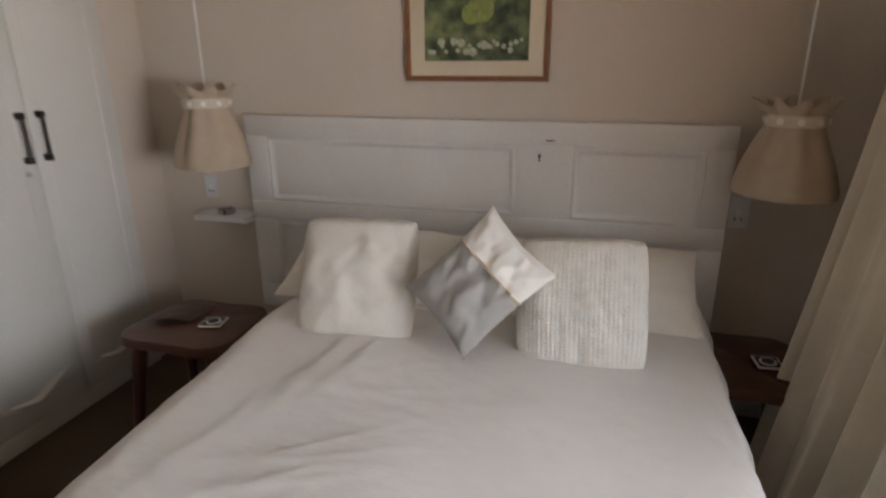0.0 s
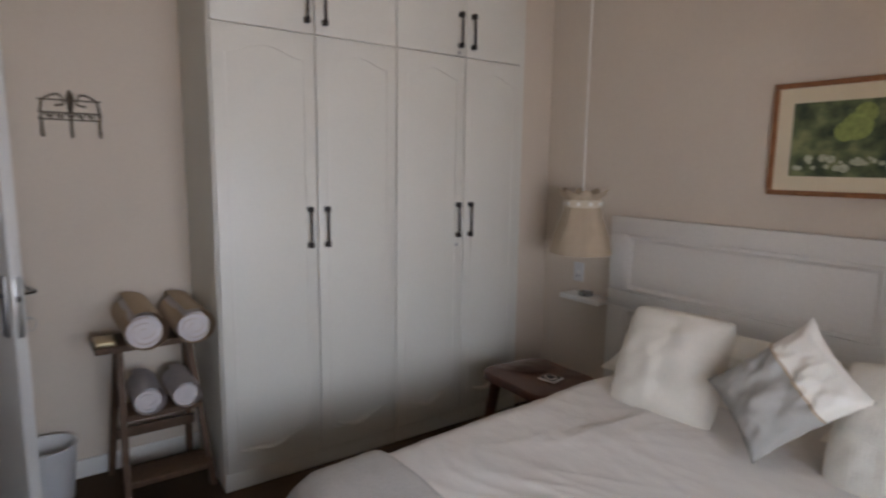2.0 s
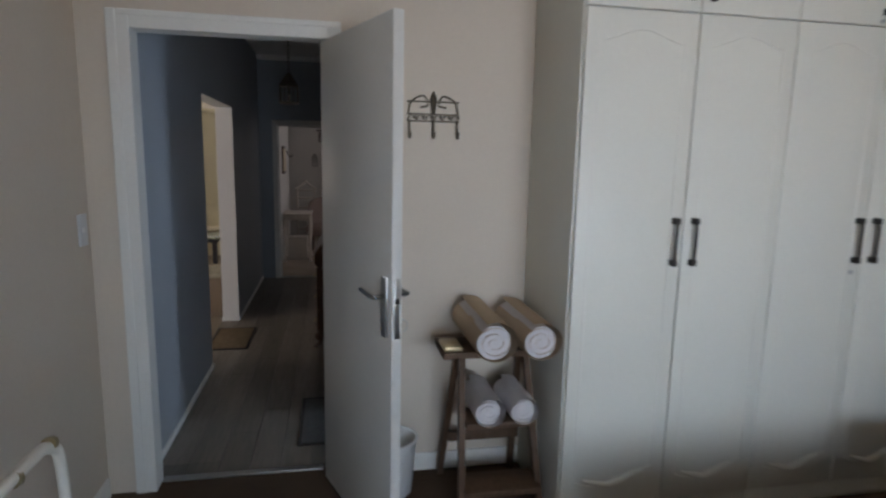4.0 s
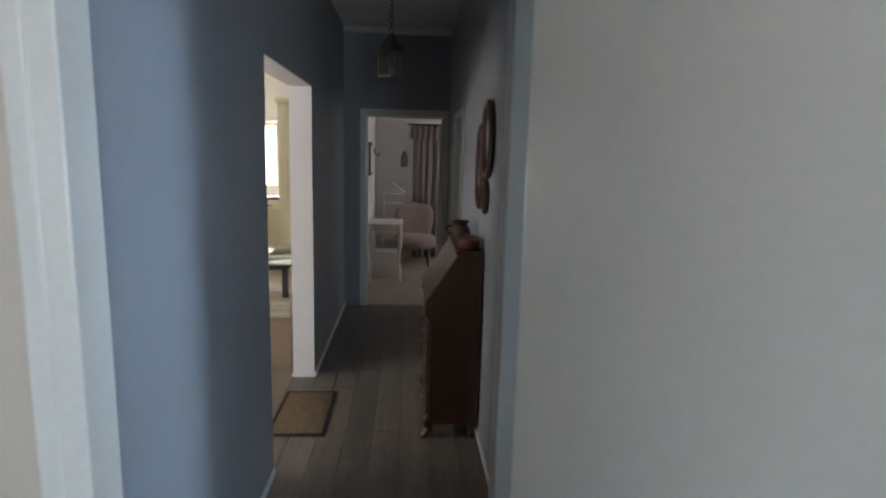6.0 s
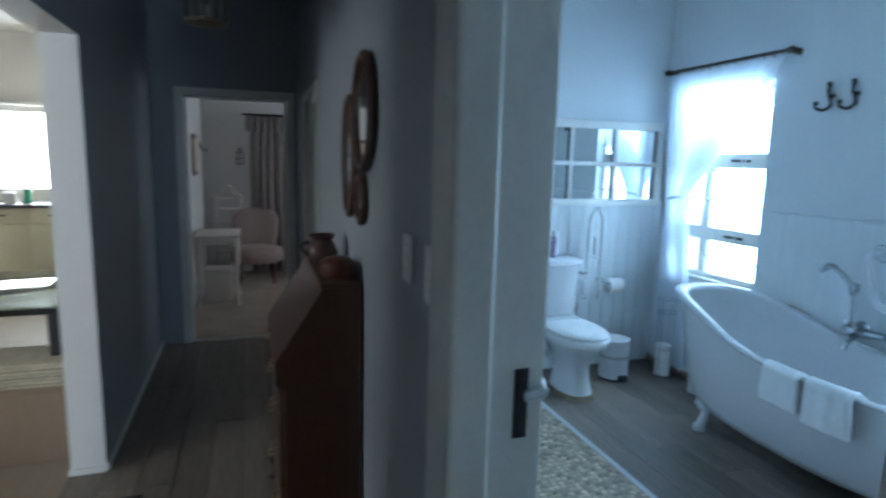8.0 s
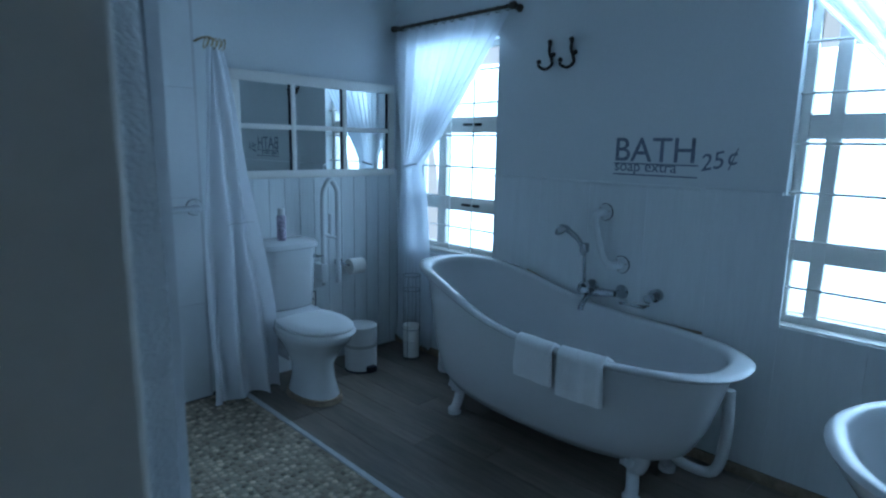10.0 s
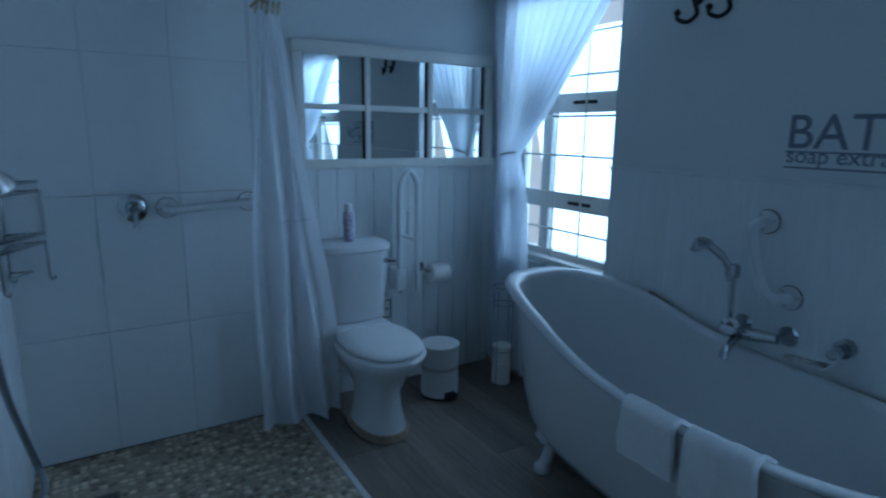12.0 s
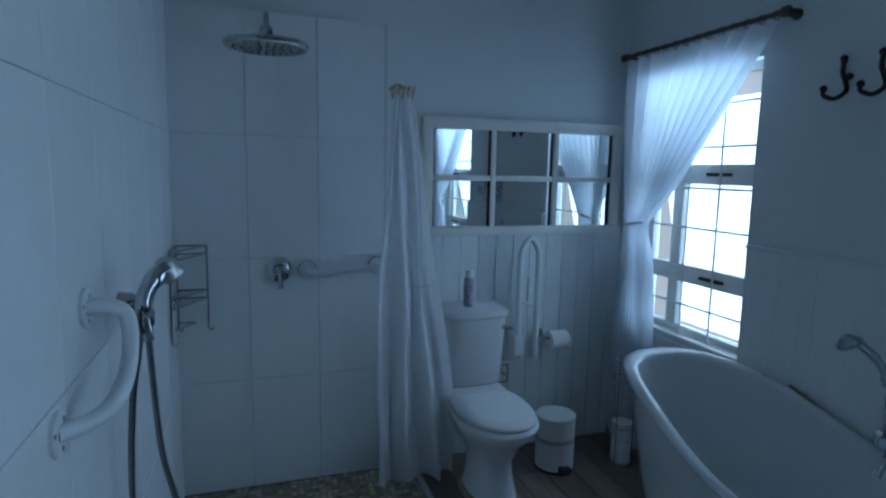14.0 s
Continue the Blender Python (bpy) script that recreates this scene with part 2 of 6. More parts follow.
def world_at(ob):
    p = Vector(ob.location)
    while ob.parent:
        ob = ob.parent
        p += Vector(ob.location)
    return p


def part(name, bm, material, parent, label="", smooth=40):
    """One mesh under a thing or a part; the bmesh is in world metres."""
    bmesh.ops.translate(bm, verts=bm.verts, vec=-world_at(parent))
    ob = link_mesh(name, bm, material, smooth)
    ob.parent = parent
    return tagged(ob, label) if label else ob


def struct(name, bm, material, label="", category="", smooth=None):
    return tagged(link_mesh(name, bm, material, smooth), label, category, kind="structure")


def box(x0, x1, y0, y1, z0, z1, bevel=0.0, bm=None, seg=2):
    bm = bm or bmesh.new()
    r = bmesh.ops.create_cube(bm, size=1)
    bmesh.ops.scale(bm, vec=(abs(x1 - x0), abs(y1 - y0), abs(z1 - z0)), verts=r["verts"])
    bmesh.ops.translate(bm, vec=((x0 + x1) / 2, (y0 + y1) / 2, (z0 + z1) / 2), verts=r["verts"])
    if bevel:
        edges = list({e for v in r["verts"] for e in v.link_edges})
        bmesh.ops.bevel(bm, geom=edges, offset=bevel, segments=seg, profile=0.5, affect="EDGES")
    return bm


def tube(points, radius, sides=10, bm=None, closed=False):
    """A round rod along a line of points; radius may be a list."""
    bm = bm or bmesh.new()
    pts = [Vector(p) for p in points]
    n = len(pts)
    rings, up = [], None
    for i, p in enumerate(pts):
        a = pts[(i - 1) % n] if closed or i else p
        b = pts[(i + 1) % n] if closed or i < n - 1 else p
        d = (b - a).normalized()
        if up is None:
            up = d.orthogonal().normalized()
        up = (up - d * up.dot(d)).normalized()
        side = d.cross(up)
        r = radius[i] if isinstance(radius, (list, tuple)) else radius
        rings.append([bm.verts.new(p + r * (math.cos(k * math.tau / sides) * up + math.sin(k * math.tau / sides) * side)) for k in range(sides)])
    for i in range(n if closed else n - 1):
        a, b = rings[i], rings[(i + 1) % n]
        for k in range(sides):
            bm.faces.new((a[k], a[(k + 1) % sides], b[(k + 1) % sides], b[k]))
    if not closed:
        bm.faces.new(rings[0]), bm.faces.new(rings[-1])
    return bm


def curve_points(points, n=8):
    """A smooth line through points."""
    p = [Vector(q) for q in points]
    p = [2 * p[0] - p[1]] + p + [2 * p[-1] - p[-2]]
    out = []
    for i in range(1, len(p) - 2):
        for k in range(n):
            t = k / n
            out.append(0.5 * (2 * p[i] + (p[i + 1] - p[i - 1]) * t + (2 * p[i - 1] - 5 * p[i] + 4 * p[i + 1] - p[i + 2]) * t * t
                              + (3 * p[i] - p[i - 1] - 3 * p[i + 1] + p[i + 2]) * t ** 3))
    return out + [p[-2]]


def loft(rings, bm=None, caps=(True, True)):
    bm = bm or bmesh.new()
    vr = [[bm.verts.new(p) for p in ring] for ring in rings]
    for a, b in zip(vr, vr[1:]):
        n = len(a)
        for k in range(n):
            bm.faces.new((a[k], a[(k + 1) % n], b[(k + 1) % n], b[k]))
    if caps[0]:
        bm.faces.new(vr[0])
    if caps[1]:
        bm.faces.new(vr[-1])
    return bm


def lathe(profile, at=(0, 0, 0), sides=24, bm=None, caps=(True, True)):
    """Rings of (radius, height) about a vertical line."""
    x, y, z = at
    return loft([[(x + r * math.cos(k * math.tau / sides), y + r * math.sin(k * math.tau / sides), z + h) for k in range(sides)] for r, h in profile], bm, caps)


def rod(a, b, r, sides=10, bm=None):
    return tube([a, b], r, sides, bm)


def grid_sheet(f, nu, nv, bm=None):
    bm = bm or bmesh.new()
    vs = [[bm.verts.new(f(i / nu, j / nv)) for j in range(nv + 1)] for i in range(nu + 1)]
    for i in range(nu):
        for j in range(nv):
            bm.faces.new((vs[i][j], vs[i + 1][j], vs[i + 1][j + 1], vs[i][j + 1]))
    return bm


def wall(name, axis, lo, hi, u0, u1, z0, z1, material, holes=(), label=""):
    """A wall of thickness lo..hi across axis, from u0 to u1, with openings (ua, ub, za, zb)."""
    us = sorted({u0, u1, *[h[0] for h in holes], *[h[1] for h in holes]})
    zs = sorted({z0, z1, *[h[2] for h in holes], *[h[3] for h in holes]})
    bm = bmesh.new()
    for a, b in zip(us, us[1:]):
        cells = []
        for c, d in zip(zs, zs[1:]):
            m, n = (a + b) / 2, (c + d) / 2
            solid = not any(h[0] < m < h[1] and h[2] < n < h[3] for h in holes)
            if solid and cells and cells[-1][1] == c:
                cells[-1][1] = d
            elif solid:
                cells.append([c, d])
        for c, d in cells:
            if axis == "x":
                box(lo, hi, a, b, c, d, bm=bm)
            else:
                box(a, b, lo, hi, c, d, bm=bm)
    bmesh.ops.remove_doubles(bm, verts=bm.verts, dist=0.0001)
    return struct(name, bm, material, label or material.name, "wall")


# ---------------------------------------------------------------- structure
H = 2.70
wall("wall_bedroom_north", "y", 2.54, 2.66, -2.93, 1.15, 0, H, M_BEDWALL)
wall("wall_bedroom_east", "x", 1.0, 1.15, -1.43, 2.54, 0, H, M_BEDWALL, [(-0.35, 1.25, 0.9, 2.15)])
wall("wall_bedroom_south", "y", -1.55, -1.43, -2.77, 1.15, 0, H, M_BEDWALL)
DOOR = (-1.28, -0.38, 0, 2.09)
wall("wall_bedroom_west", "x", -2.85, -2.77, -1.55, 2.54, 0, H, M_BEDWALL, [DOOR])
wall("wall_bath_east", "x", -2.93, -2.85, -0.26, 2.54, 0, H, M_BATHWALL)
BATHDOOR = (-3.60, -2.935, 0, 2.05)
wall("wall_hall_north", "y", -0.26, -0.205, -7.5, -2.93, 0, H, M_HALLWALL, [BATHDOOR, (-6.86, -6.08, 0, 1.88)])
wall("wall_bath_south", "y", -0.205, -0.05, -6.40, -4.0, 0, H, M_BATHWALL)
wall("wall_bath_west", "x", -6.40, -6.28, -0.05, 2.37, 0, H, M_BATHWALL)
W1, W2 = (-6.09, -5.385, 0.72, 1.98), (-3.885, -3.10, 0.69, 1.98)
wall("wall_bath_north", "y", 2.25, 2.37, -6.28, -2.93, 0, H, M_BATHWALL, [W1, W2])
KOPEN = (-5.59, -4.37, 0, 1.94)
wall("wall_hall_south", "y", -1.36, -1.29, -7.5, -2.93, 0, H, M_HALLWALL, [KOPEN])
wall("wall_kitchen_north", "y", -1.43, -1.36, -10.4, -2.93, 0, H, M_WHITEWALL, [KOPEN])
wall("wall_hall_end", "x", -7.56, -7.5, -1.36, -0.155, 0, H, M_HALLWALL, [(-1.11, -0.30, 0, 1.925)])
wall("wall_end_room_east", "x", -7.62, -7.56, -1.36, 1.5, 0, H, M_WHITEWALL, [(-1.11, -0.30, 0, 1.925)])
wall("wall_end_room_south", "y", -1.36, -1.15, -10.4, -7.62, 0, H, M_WHITEWALL)
wall("wall_end_room_west", "x", -10.52, -10.4, -1.15, 1.5, 0, H, M_WHITEWALL)
wall("wall_end_room_north", "y", 1.5, 1.62, -10.52, -7.56, 0, H, M_WHITEWALL, [(-9.9, -8.5, 0.8, 2.0)])
wall("wall_kitchen_west", "x", -10.4, -10.28, -4.6, -1.43, 0, H, M_WHITEWALL, [(-3.3, -1.8, 1.0, 1.9)])
wall("wall_kitchen_south", "y", -4.6, -4.48, -10.28, -2.93, 0, H, M_WHITEWALL, [(-4.9, -3.1, 0.9, 2.1)])
wall("wall_kitchen_east", "x", -2.93, -2.85, -4.6, -1.55, 0, H, M_WHITEWALL)
for nm, b, m in (("ceiling_bedroom", (-2.93, 1.15, -1.55, 2.66), M_CEIL), ("ceiling_hall", (-7.5, -2.93, -1.36, -0.2), M_CEIL),
                 ("ceiling_bath", (-6.4, -2.93, -0.2, 2.37), M_CEIL), ("ceiling_kitchen", (-10.4, -2.93, -4.6, -1.36), M_CEIL),
                 ("ceiling_end_room", (-10.52, -7.5, -1.36, 1.62), M_CEIL)):
    struct(nm, box(*b, H, H + 0.1), m, "plain painted ceiling board", "ceiling")
struct("floor_bedroom", box(-2.85, 1.15, -1.55, 2.66, -0.1, 0.0), M_CARPET, "brown cut-pile carpet floor", "floor")
struct("floor_kitchen", box(-10.4, -2.93, -4.6, -1.36, -0.1, -0.001), M_KFLOOR, "beige kitchen floor", "floor")
struct("floor_end_room", box(-10.52, -7.52, -1.36, 1.62, -0.1, 0.0), M_CARPET2, "beige carpet floor", "floor")
floor_hall = struct("floor_hall", box(-7.52, -2.85, -1.36, -0.2, -0.1, -0.008), M_GROUT, "grey-brown wood-look plank floor", "floor")
floor_bath = struct("floor_bath", box(-6.40, -2.93, -0.2, 2.37, -0.1, -0.008), M_GROUT, "wood-look planks beside a pebble shower floor", "floor")

def emit(name, colour, strength):
    m = bpy.data.materials.new(name)
    m.use_nodes = True
    b = m.node_tree.nodes["Principled BSDF"]
    b.inputs["Base Color"].default_value = (0, 0, 0, 1)
    b.inputs["Emission Color"].default_value = (*colour, 1)
    b.inputs["Emission Strength"].default_value = strength
    return m


M_OUTSIDE = emit("bright daylight outside", (0.95, 0.98, 1.0), 2.2)
for nm, b in (("backdrop_bath", (-8.0, -1.5, 3.4, 3.42, -0.5, 3.6)), ("backdrop_kitchen_west", (-11.6, -11.58, -5.2, 0.0, -0.5, 3.6)),
              ("backdrop_kitchen_south", (-7, -1, -5.9, -5.88, -0.5, 3.6)), ("backdrop_end_room", (-11, -7.6, 2.7, 2.72, -0.5, 3.6)),
              ("backdrop_bedroom", (2.2, 2.22, -2, 3.5, -0.5, 3.6))):
    struct(nm, box(*b), M_OUTSIDE, "white daylight outside the window", "backdrop")


# ---- door frames, doors, skirting
def door_frame(name, axis, lo, hi, u0, u1, top, w, material, stop=True):
    """Two jambs and a head round an opening u0..u1, as thick as lo..hi, with a raised stop."""
    bm = bmesh.new()
    def put(a, b, c, d, e, f):
        box(*((e, f, a, b) if axis == "x" else (a, b, e, f)), c, d, 0.004, bm)
    put(u0, u0 + w, 0, top, lo, hi)
    put(u1 - w, u1, 0, top, lo, hi)
    put(u0 + w, u1 - w, top - w, top, lo, hi)
    if stop:
        m0, m1 = lo + (hi - lo) * 0.35, lo + (hi - lo) * 0.62
        put(u0 + w, u0 + w + 0.015, 0, top - w, m0, m1)
        put(u1 - w - 0.015, u1 - w, 0, top - w, m0, m1)
        put(u0 + w, u1 - w, top - w - 0.015, top - w, m0, m1)
    return struct(name, bm, material, "white painted door frame", "door frame")


door_frame("door_frame_bedroom", "x", -2.862, -2.755, -1.28, -0.38, 2.09, 0.055, M_FRAMEPAINT, False)
bf = bmesh.new()
box(-2.79, -2.75, -1.312, -1.272, 0, 2.108, 0.006, bf)
box(-2.79, -2.75, -1.272, -0.38, 2.082, 2.108, 0.006, bf)
struct("trim_bedroom_door", bf, M_FRAMEPAINT, "white moulded door surround", "trim")
bf = bmesh.new()
box(-3.605, -3.50, -0.372, -0.30, 0, 2.10, 0.008, bf)
box(-3.60, -3.528, -0.302, -0.20, 0, 2.05, 0.004, bf)
box(-2.98, -2.935, -0.272, -0.20, 0, 2.05, 0.004, bf)
box(-3.50, -2.93, -0.372, -0.30, 2.03, 2.10, 0.006, bf)
box(-3.528, -2.98, -0.302, -0.20, 2.01, 2.05, 0.004, bf)
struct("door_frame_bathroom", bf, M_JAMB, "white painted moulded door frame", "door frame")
door_frame("door_frame_end", "x", -7.63, -7.485, -1.135, -0.275, 1.95, 0.06, M_FRAMEPAINT)
door_frame("door_frame_side", "y", -0.275, -0.14, -6.86, -6.08, 1.88, 0.04, M_FRAMEPAINT)
side_door = struct("door_1", box(-6.82, -6.12, -0.20, -0.16, 0.005, 1.84, 0.003), M_DOORPAINT, "closed flush white door", "door")
strike = thing("strike_plate", (-3.527, -0.24, 1.09), "black steel strike plate with keeper in door jamb", "strike plate")
part("plate", box(-3.529, -3.524, -0.252, -0.228, 1.03, 1.145, 0.002), M_BLACKMETAL, strike)
part("keeper", tube([(-3.526, -0.235, 1.10), (-3.52, -0.205, 1.105), (-3.56, -0.19, 1.105)], 0.010, 8), M_STEEL, strike, "bright steel keeper")

for nm, b in (("baseboard_bedroom_west", (-2.77, -2.755, -0.37, 0.5, 0, 0.09)), ("baseboard_bedroom_south", (-2.75, 1.0, -1.43, -1.415, 0, 0.09)),
              ("baseboard_bedroom_north", (-2.2, 1.0, 2.525, 2.54, 0, 0.09))):
    struct(nm, box(*b, 0.004), M_FRAMEPAINT, "white painted skirting board", "baseboard")
for nm, b in (("trim_hall_south_a", (-7.5, -5.6, -1.29, -1.278, 0, 0.035)), ("trim_hall_south_b", (-4.36, -2.87, -1.29, -1.278, 0, 0.035)),
              ("trim_hall_north", (-6.07, -3.61, -0.272, -0.26, 0, 0.035)), ("trim_opening", (-5.59, -5.575, -1.44, -1.285, 0, 0.03))):
    struct(nm, box(*b, 0.004), M_FRAMEPAINT, "narrow white floor bead", "trim")
for nm, b in (("trim_threshold_end", (-7.53, -7.49, -1.08, -0.33, 0, 0.012)), ("trim_threshold_bedroom", (-2.87, -2.83, -1.22, -0.48, 0, 0.012))):
    struct(nm, box(*b, 0.004), M_STEEL, "metal carpet threshold strip", "trim")
struct("trim_cornice_hall", box(-7.5, -7.42, -1.29, -0.26, 2.64, 2.70, 0.02), M_CEIL, "white ceiling cornice", "trim")
struct("trim_opening_lining", box(-5.594, -5.588, -1.432, -1.289, 0, 1.94), M_WHITEWALL, "white painted opening reveal", "trim")
struct("trim_opening_head", box(-5.59, -4.37, -1.432, -1.289, 1.937, 1.941), M_WHITEWALL, "white painted opening head", "trim")


leaf_dir = Vector((0.66, 0.245, 0)).normalized()
ld = math.degrees(math.atan2(leaf_dir.y, leaf_dir.x))
leaf = thing("bedroom_door", (-2.765, -0.452, 0), "open flush white painted bedroom door", "door")
leaf_bm = box(0.005, 0.715, -0.02, 0.02, 0.012, 2.02, 0.003)
def swung(bm):
    bmesh.ops.rotate(bm, verts=bm.verts, matrix=Matrix.Rotation(radians(ld), 3, "Z"))
    bmesh.ops.translate(bm, verts=bm.verts, vec=(-2.765, -0.452, 0))
    return bm
part("panel", swung(leaf_bm), M_DOORPAINT, leaf)
for sgn in (-1, 1):
    y = sgn * 0.0215
    part("lock_plate", swung(box(0.645, 0.69, min(y, y * 1.4), max(y, y * 1.4), 0.90, 1.12, 0.002)), M_STEEL, leaf, "brushed steel lock plate")
    part("handle", swung(tube(curve_points([(0.668, y, 1.05), (0.668, y * 3, 1.05), (0.64, y * 3.3, 1.05), (0.55, y * 3.1, 1.055)], 5), 0.009, 10)), M_CHROME, leaf, "polished lever handle")
part("lock_face", swung(box(0.714, 0.718, -0.011, 0.011, 0.90, 1.12, 0.001)), M_STEEL, leaf, "brushed steel lock face")
part("latch", swung(box(0.716, 0.726, -0.006, 0.006, 1.03, 1.05, 0.001)), M_BLACKMETAL, leaf)
part("key", swung(tube([(0.668, 0.02, 0.955), (0.668, 0.05, 0.955)], 0.004, 6)), M_STEEL, leaf, "key with ring hanging from lock")
part("key_ring", swung(tube([(0.668, 0.05 + 0.016 * math.sin(a), 0.93 + 0.024 * math.cos(a)) for a in [k * math.tau / 16 for k in range(16)]], 0.0015, 5, closed=True)), M_STEEL, leaf)


# ---- fitted cupboard in the bedroom
def bar_handle(parent, x, y, z0, z1):
    bm = tube([(x + 0.028, y, z0), (x + 0.028, y, z1)], 0.0065, 8)
    for z in (z0, z1):
        box(x, x + 0.034, y - 0.011, y + 0.011, z - 0.013, z + 0.013, 0.004, bm)
    return part("handle", bm, M_BLACKMETAL, parent, "black bar handle")


def panel_bead(y0, y1, z0, z1, x):
    """A raised outline with a wavy foot and an arched head."""
    wave = [(x, y0 + (y1 - y0) * t, z0 - 0.035 * math.sin(t * math.pi * 1.6) * (1 - t) + 0.05 * t * t) for t in [k / 16 for k in range(17)]]
    arch = [(x, y1 + (y0 - y1) * t, z1 + 0.045 * math.sin(t * math.pi) ** 2) for t in [k / 16 for k in range(17)]]
    return tube(wave + arch, 0.0032, 6, closed=True)


def door_wave(y0, y1, z, x):
    """A bold carved tilde low on a wardrobe door."""
    pts = curve_points([(x, y0 + (y1 - y0) * t, z + h) for t, h in ((0.0, 0.006), (0.2, -0.010), (0.42, -0.022), (0.62, -0.008), (0.82, 0.020), (1.0, 0.034))], 6)
    return tube(pts, [0.004 + 0.012 * math.sin(math.pi * (0.08 + 0.84 * k / (len(pts) - 1))) for k in range(len(pts))], 8)


CX, CY0, CY1 = -2.22, 0.50, 2.54
DY = [0.505, 0.972, 1.408, 1.845, 2.258]
for n in (0, 1):
    ya, yb = (CY0, DY[2]) if n == 0 else (DY[2] + 0.002, 2.30)
    unit = thing("wardrobe", (-2.5, (ya + yb) / 2, 0), "off-white double-door built-in wardrobe with black handles", "wardrobe", "built-in wardrobes")
    part("body", box(-2.765, CX - 0.022, ya, yb, 0.0, 2.69, 0.002), M_CUPBOARD, unit)
    part("plinth", box(CX - 0.022, CX - 0.012, ya, yb, 0.0, 0.085, 0.002), M_CUPBOARD, unit)
    for k in (0, 1):
        a, b = DY[2 * n + k] + 0.003, DY[2 * n + k + 1] - 0.003
        hy = b - 0.04 if k == 0 else a + 0.04
        d = part("door", box(CX - 0.02, CX, a, b, 0.09, 2.105, 0.004), M_CUPBOARD, unit)
        bar_handle(d, CX, hy, 1.14, 1.31)
        part("bead", panel_bead(a + 0.055, b - 0.055, 0.20, 1.99, CX), M_CUPBOARD, d)
        part("wave", door_wave(a + 0.09, b - 0.09, 0.20, CX), M_CUPBOARD, d)
        if n == 1 and k == 0:
            part("lock", rod((CX, hy - 0.005, 1.085), (CX + 0.006, hy - 0.005, 1.085), 0.011, 12), M_STEEL, d, "small steel cupboard lock")
        u = part("upper_door", box(CX - 0.02, CX, a, b, 2.112, 2.685, 0.004), M_CUPBOARD, unit)
        bar_handle(u, CX, hy, 2.165, 2.325)
        if n == 1 and k == 0:
            part("lock", rod((CX, hy - 0.005, 2.13), (CX + 0.006, hy - 0.005, 2.13), 0.009, 12), M_STEEL, u)
filler = struct("trim_wardrobe_filler", box(-2.765, CX - 0.03, 2.30, 2.54, 0, 2.69), M_BEDWALL, "painted filler beside the wardrobe", "trim")


# ---- bed
HB = 2.48
hb = thing("headboard", (-0.62, 2.505, 0), "white headboard made of an old panelled door on its side", "headboard")
bm = box(-1.69, 0.44, HB + 0.019, 2.53, 0.30, 1.262, 0.004)
part("panel_board", bm, M_HEADB, hb)
for a, b, c, d in ((-1.69, 0.44, 1.168, 1.262), (-1.69, 0.44, 0.765, 0.855), (-1.69, 0.44, 0.30, 0.42)):
    part("rail", box(a, b, HB, HB + 0.020, c, d, 0.003), M_HEADB, hb)
for a, b, c, d in ((-1.69, -1.585, 0.855, 1.168), (-0.40, -0.172, 0.855, 1.168), (0.34, 0.44, 0.855, 1.168), (-1.69, -1.57, 0.42, 0.765), (-0.40, -0.172, 0.42, 0.765), (0.335, 0.44, 0.42, 0.765)):
    part("stile", box(a, b, HB + 0.001, HB + 0.020, c, d, 0.003), M_HEADB, hb)
for a, b, c, d in ((-1.583, -0.402, 0.857, 1.166), (-0.17, 0.338, 0.857, 1.166), (-1.568, -0.402, 0.43, 0.763), (-0.17, 0.333, 0.43, 0.763)):
    steps = ((0.0, 0.004), (0.007, 0.001), (0.016, 0.003), (0.022, 0.012), (0.034, 0.018))
    bm = loft([[(a + o, HB + y, c + o), (b - o, HB + y, c + o), (b - o, HB + y, d - o), (a + o, HB + y, d - o)] for o, y in steps], caps=(False, False))
    part("moulding", bm, M_HEADB, hb)
bm = lathe([(0.007, 0), (0.007, 0.003)], sides=12)
bmesh.ops.rotate(bm, verts=bm.verts, matrix=Matrix.Rotation(radians(90), 3, "X"))
bmesh.ops.translate(bm, verts=bm.verts, vec=(-0.305, HB - 0.0005, 1.125))
box(-0.308, -0.302, HB - 0.003, HB - 0.0005, 1.10, 1.125, bm=bm)
part("keyhole", bm, M_BLACK, hb, "dark old keyhole")
part("latch_slot", box(-0.28, -0.245, HB - 0.002, HB, 1.185, 1.19), M_BLACK, hb)

bed = thing("bed", (-0.45, 1.6, 0), "made double bed with a plain white duvet", "bed")
part("base", box(-1.17, 0.27, 0.47, 2.47, 0.06, 0.33, 0.02), M_DUVET, bed)
for lx, ly in ((-1.1, 0.56), (0.2, 0.56), (-1.1, 2.38), (0.2, 2.38)):
    part("leg", rod((lx, ly, 0), (lx, ly, 0.07), 0.03), M_DARKWOOD, bed)
part("mattress", box(-1.19, 0.29, 0.45, 2.475, 0.33, 0.57, 0.05, seg=4), M_DUVET, bed)


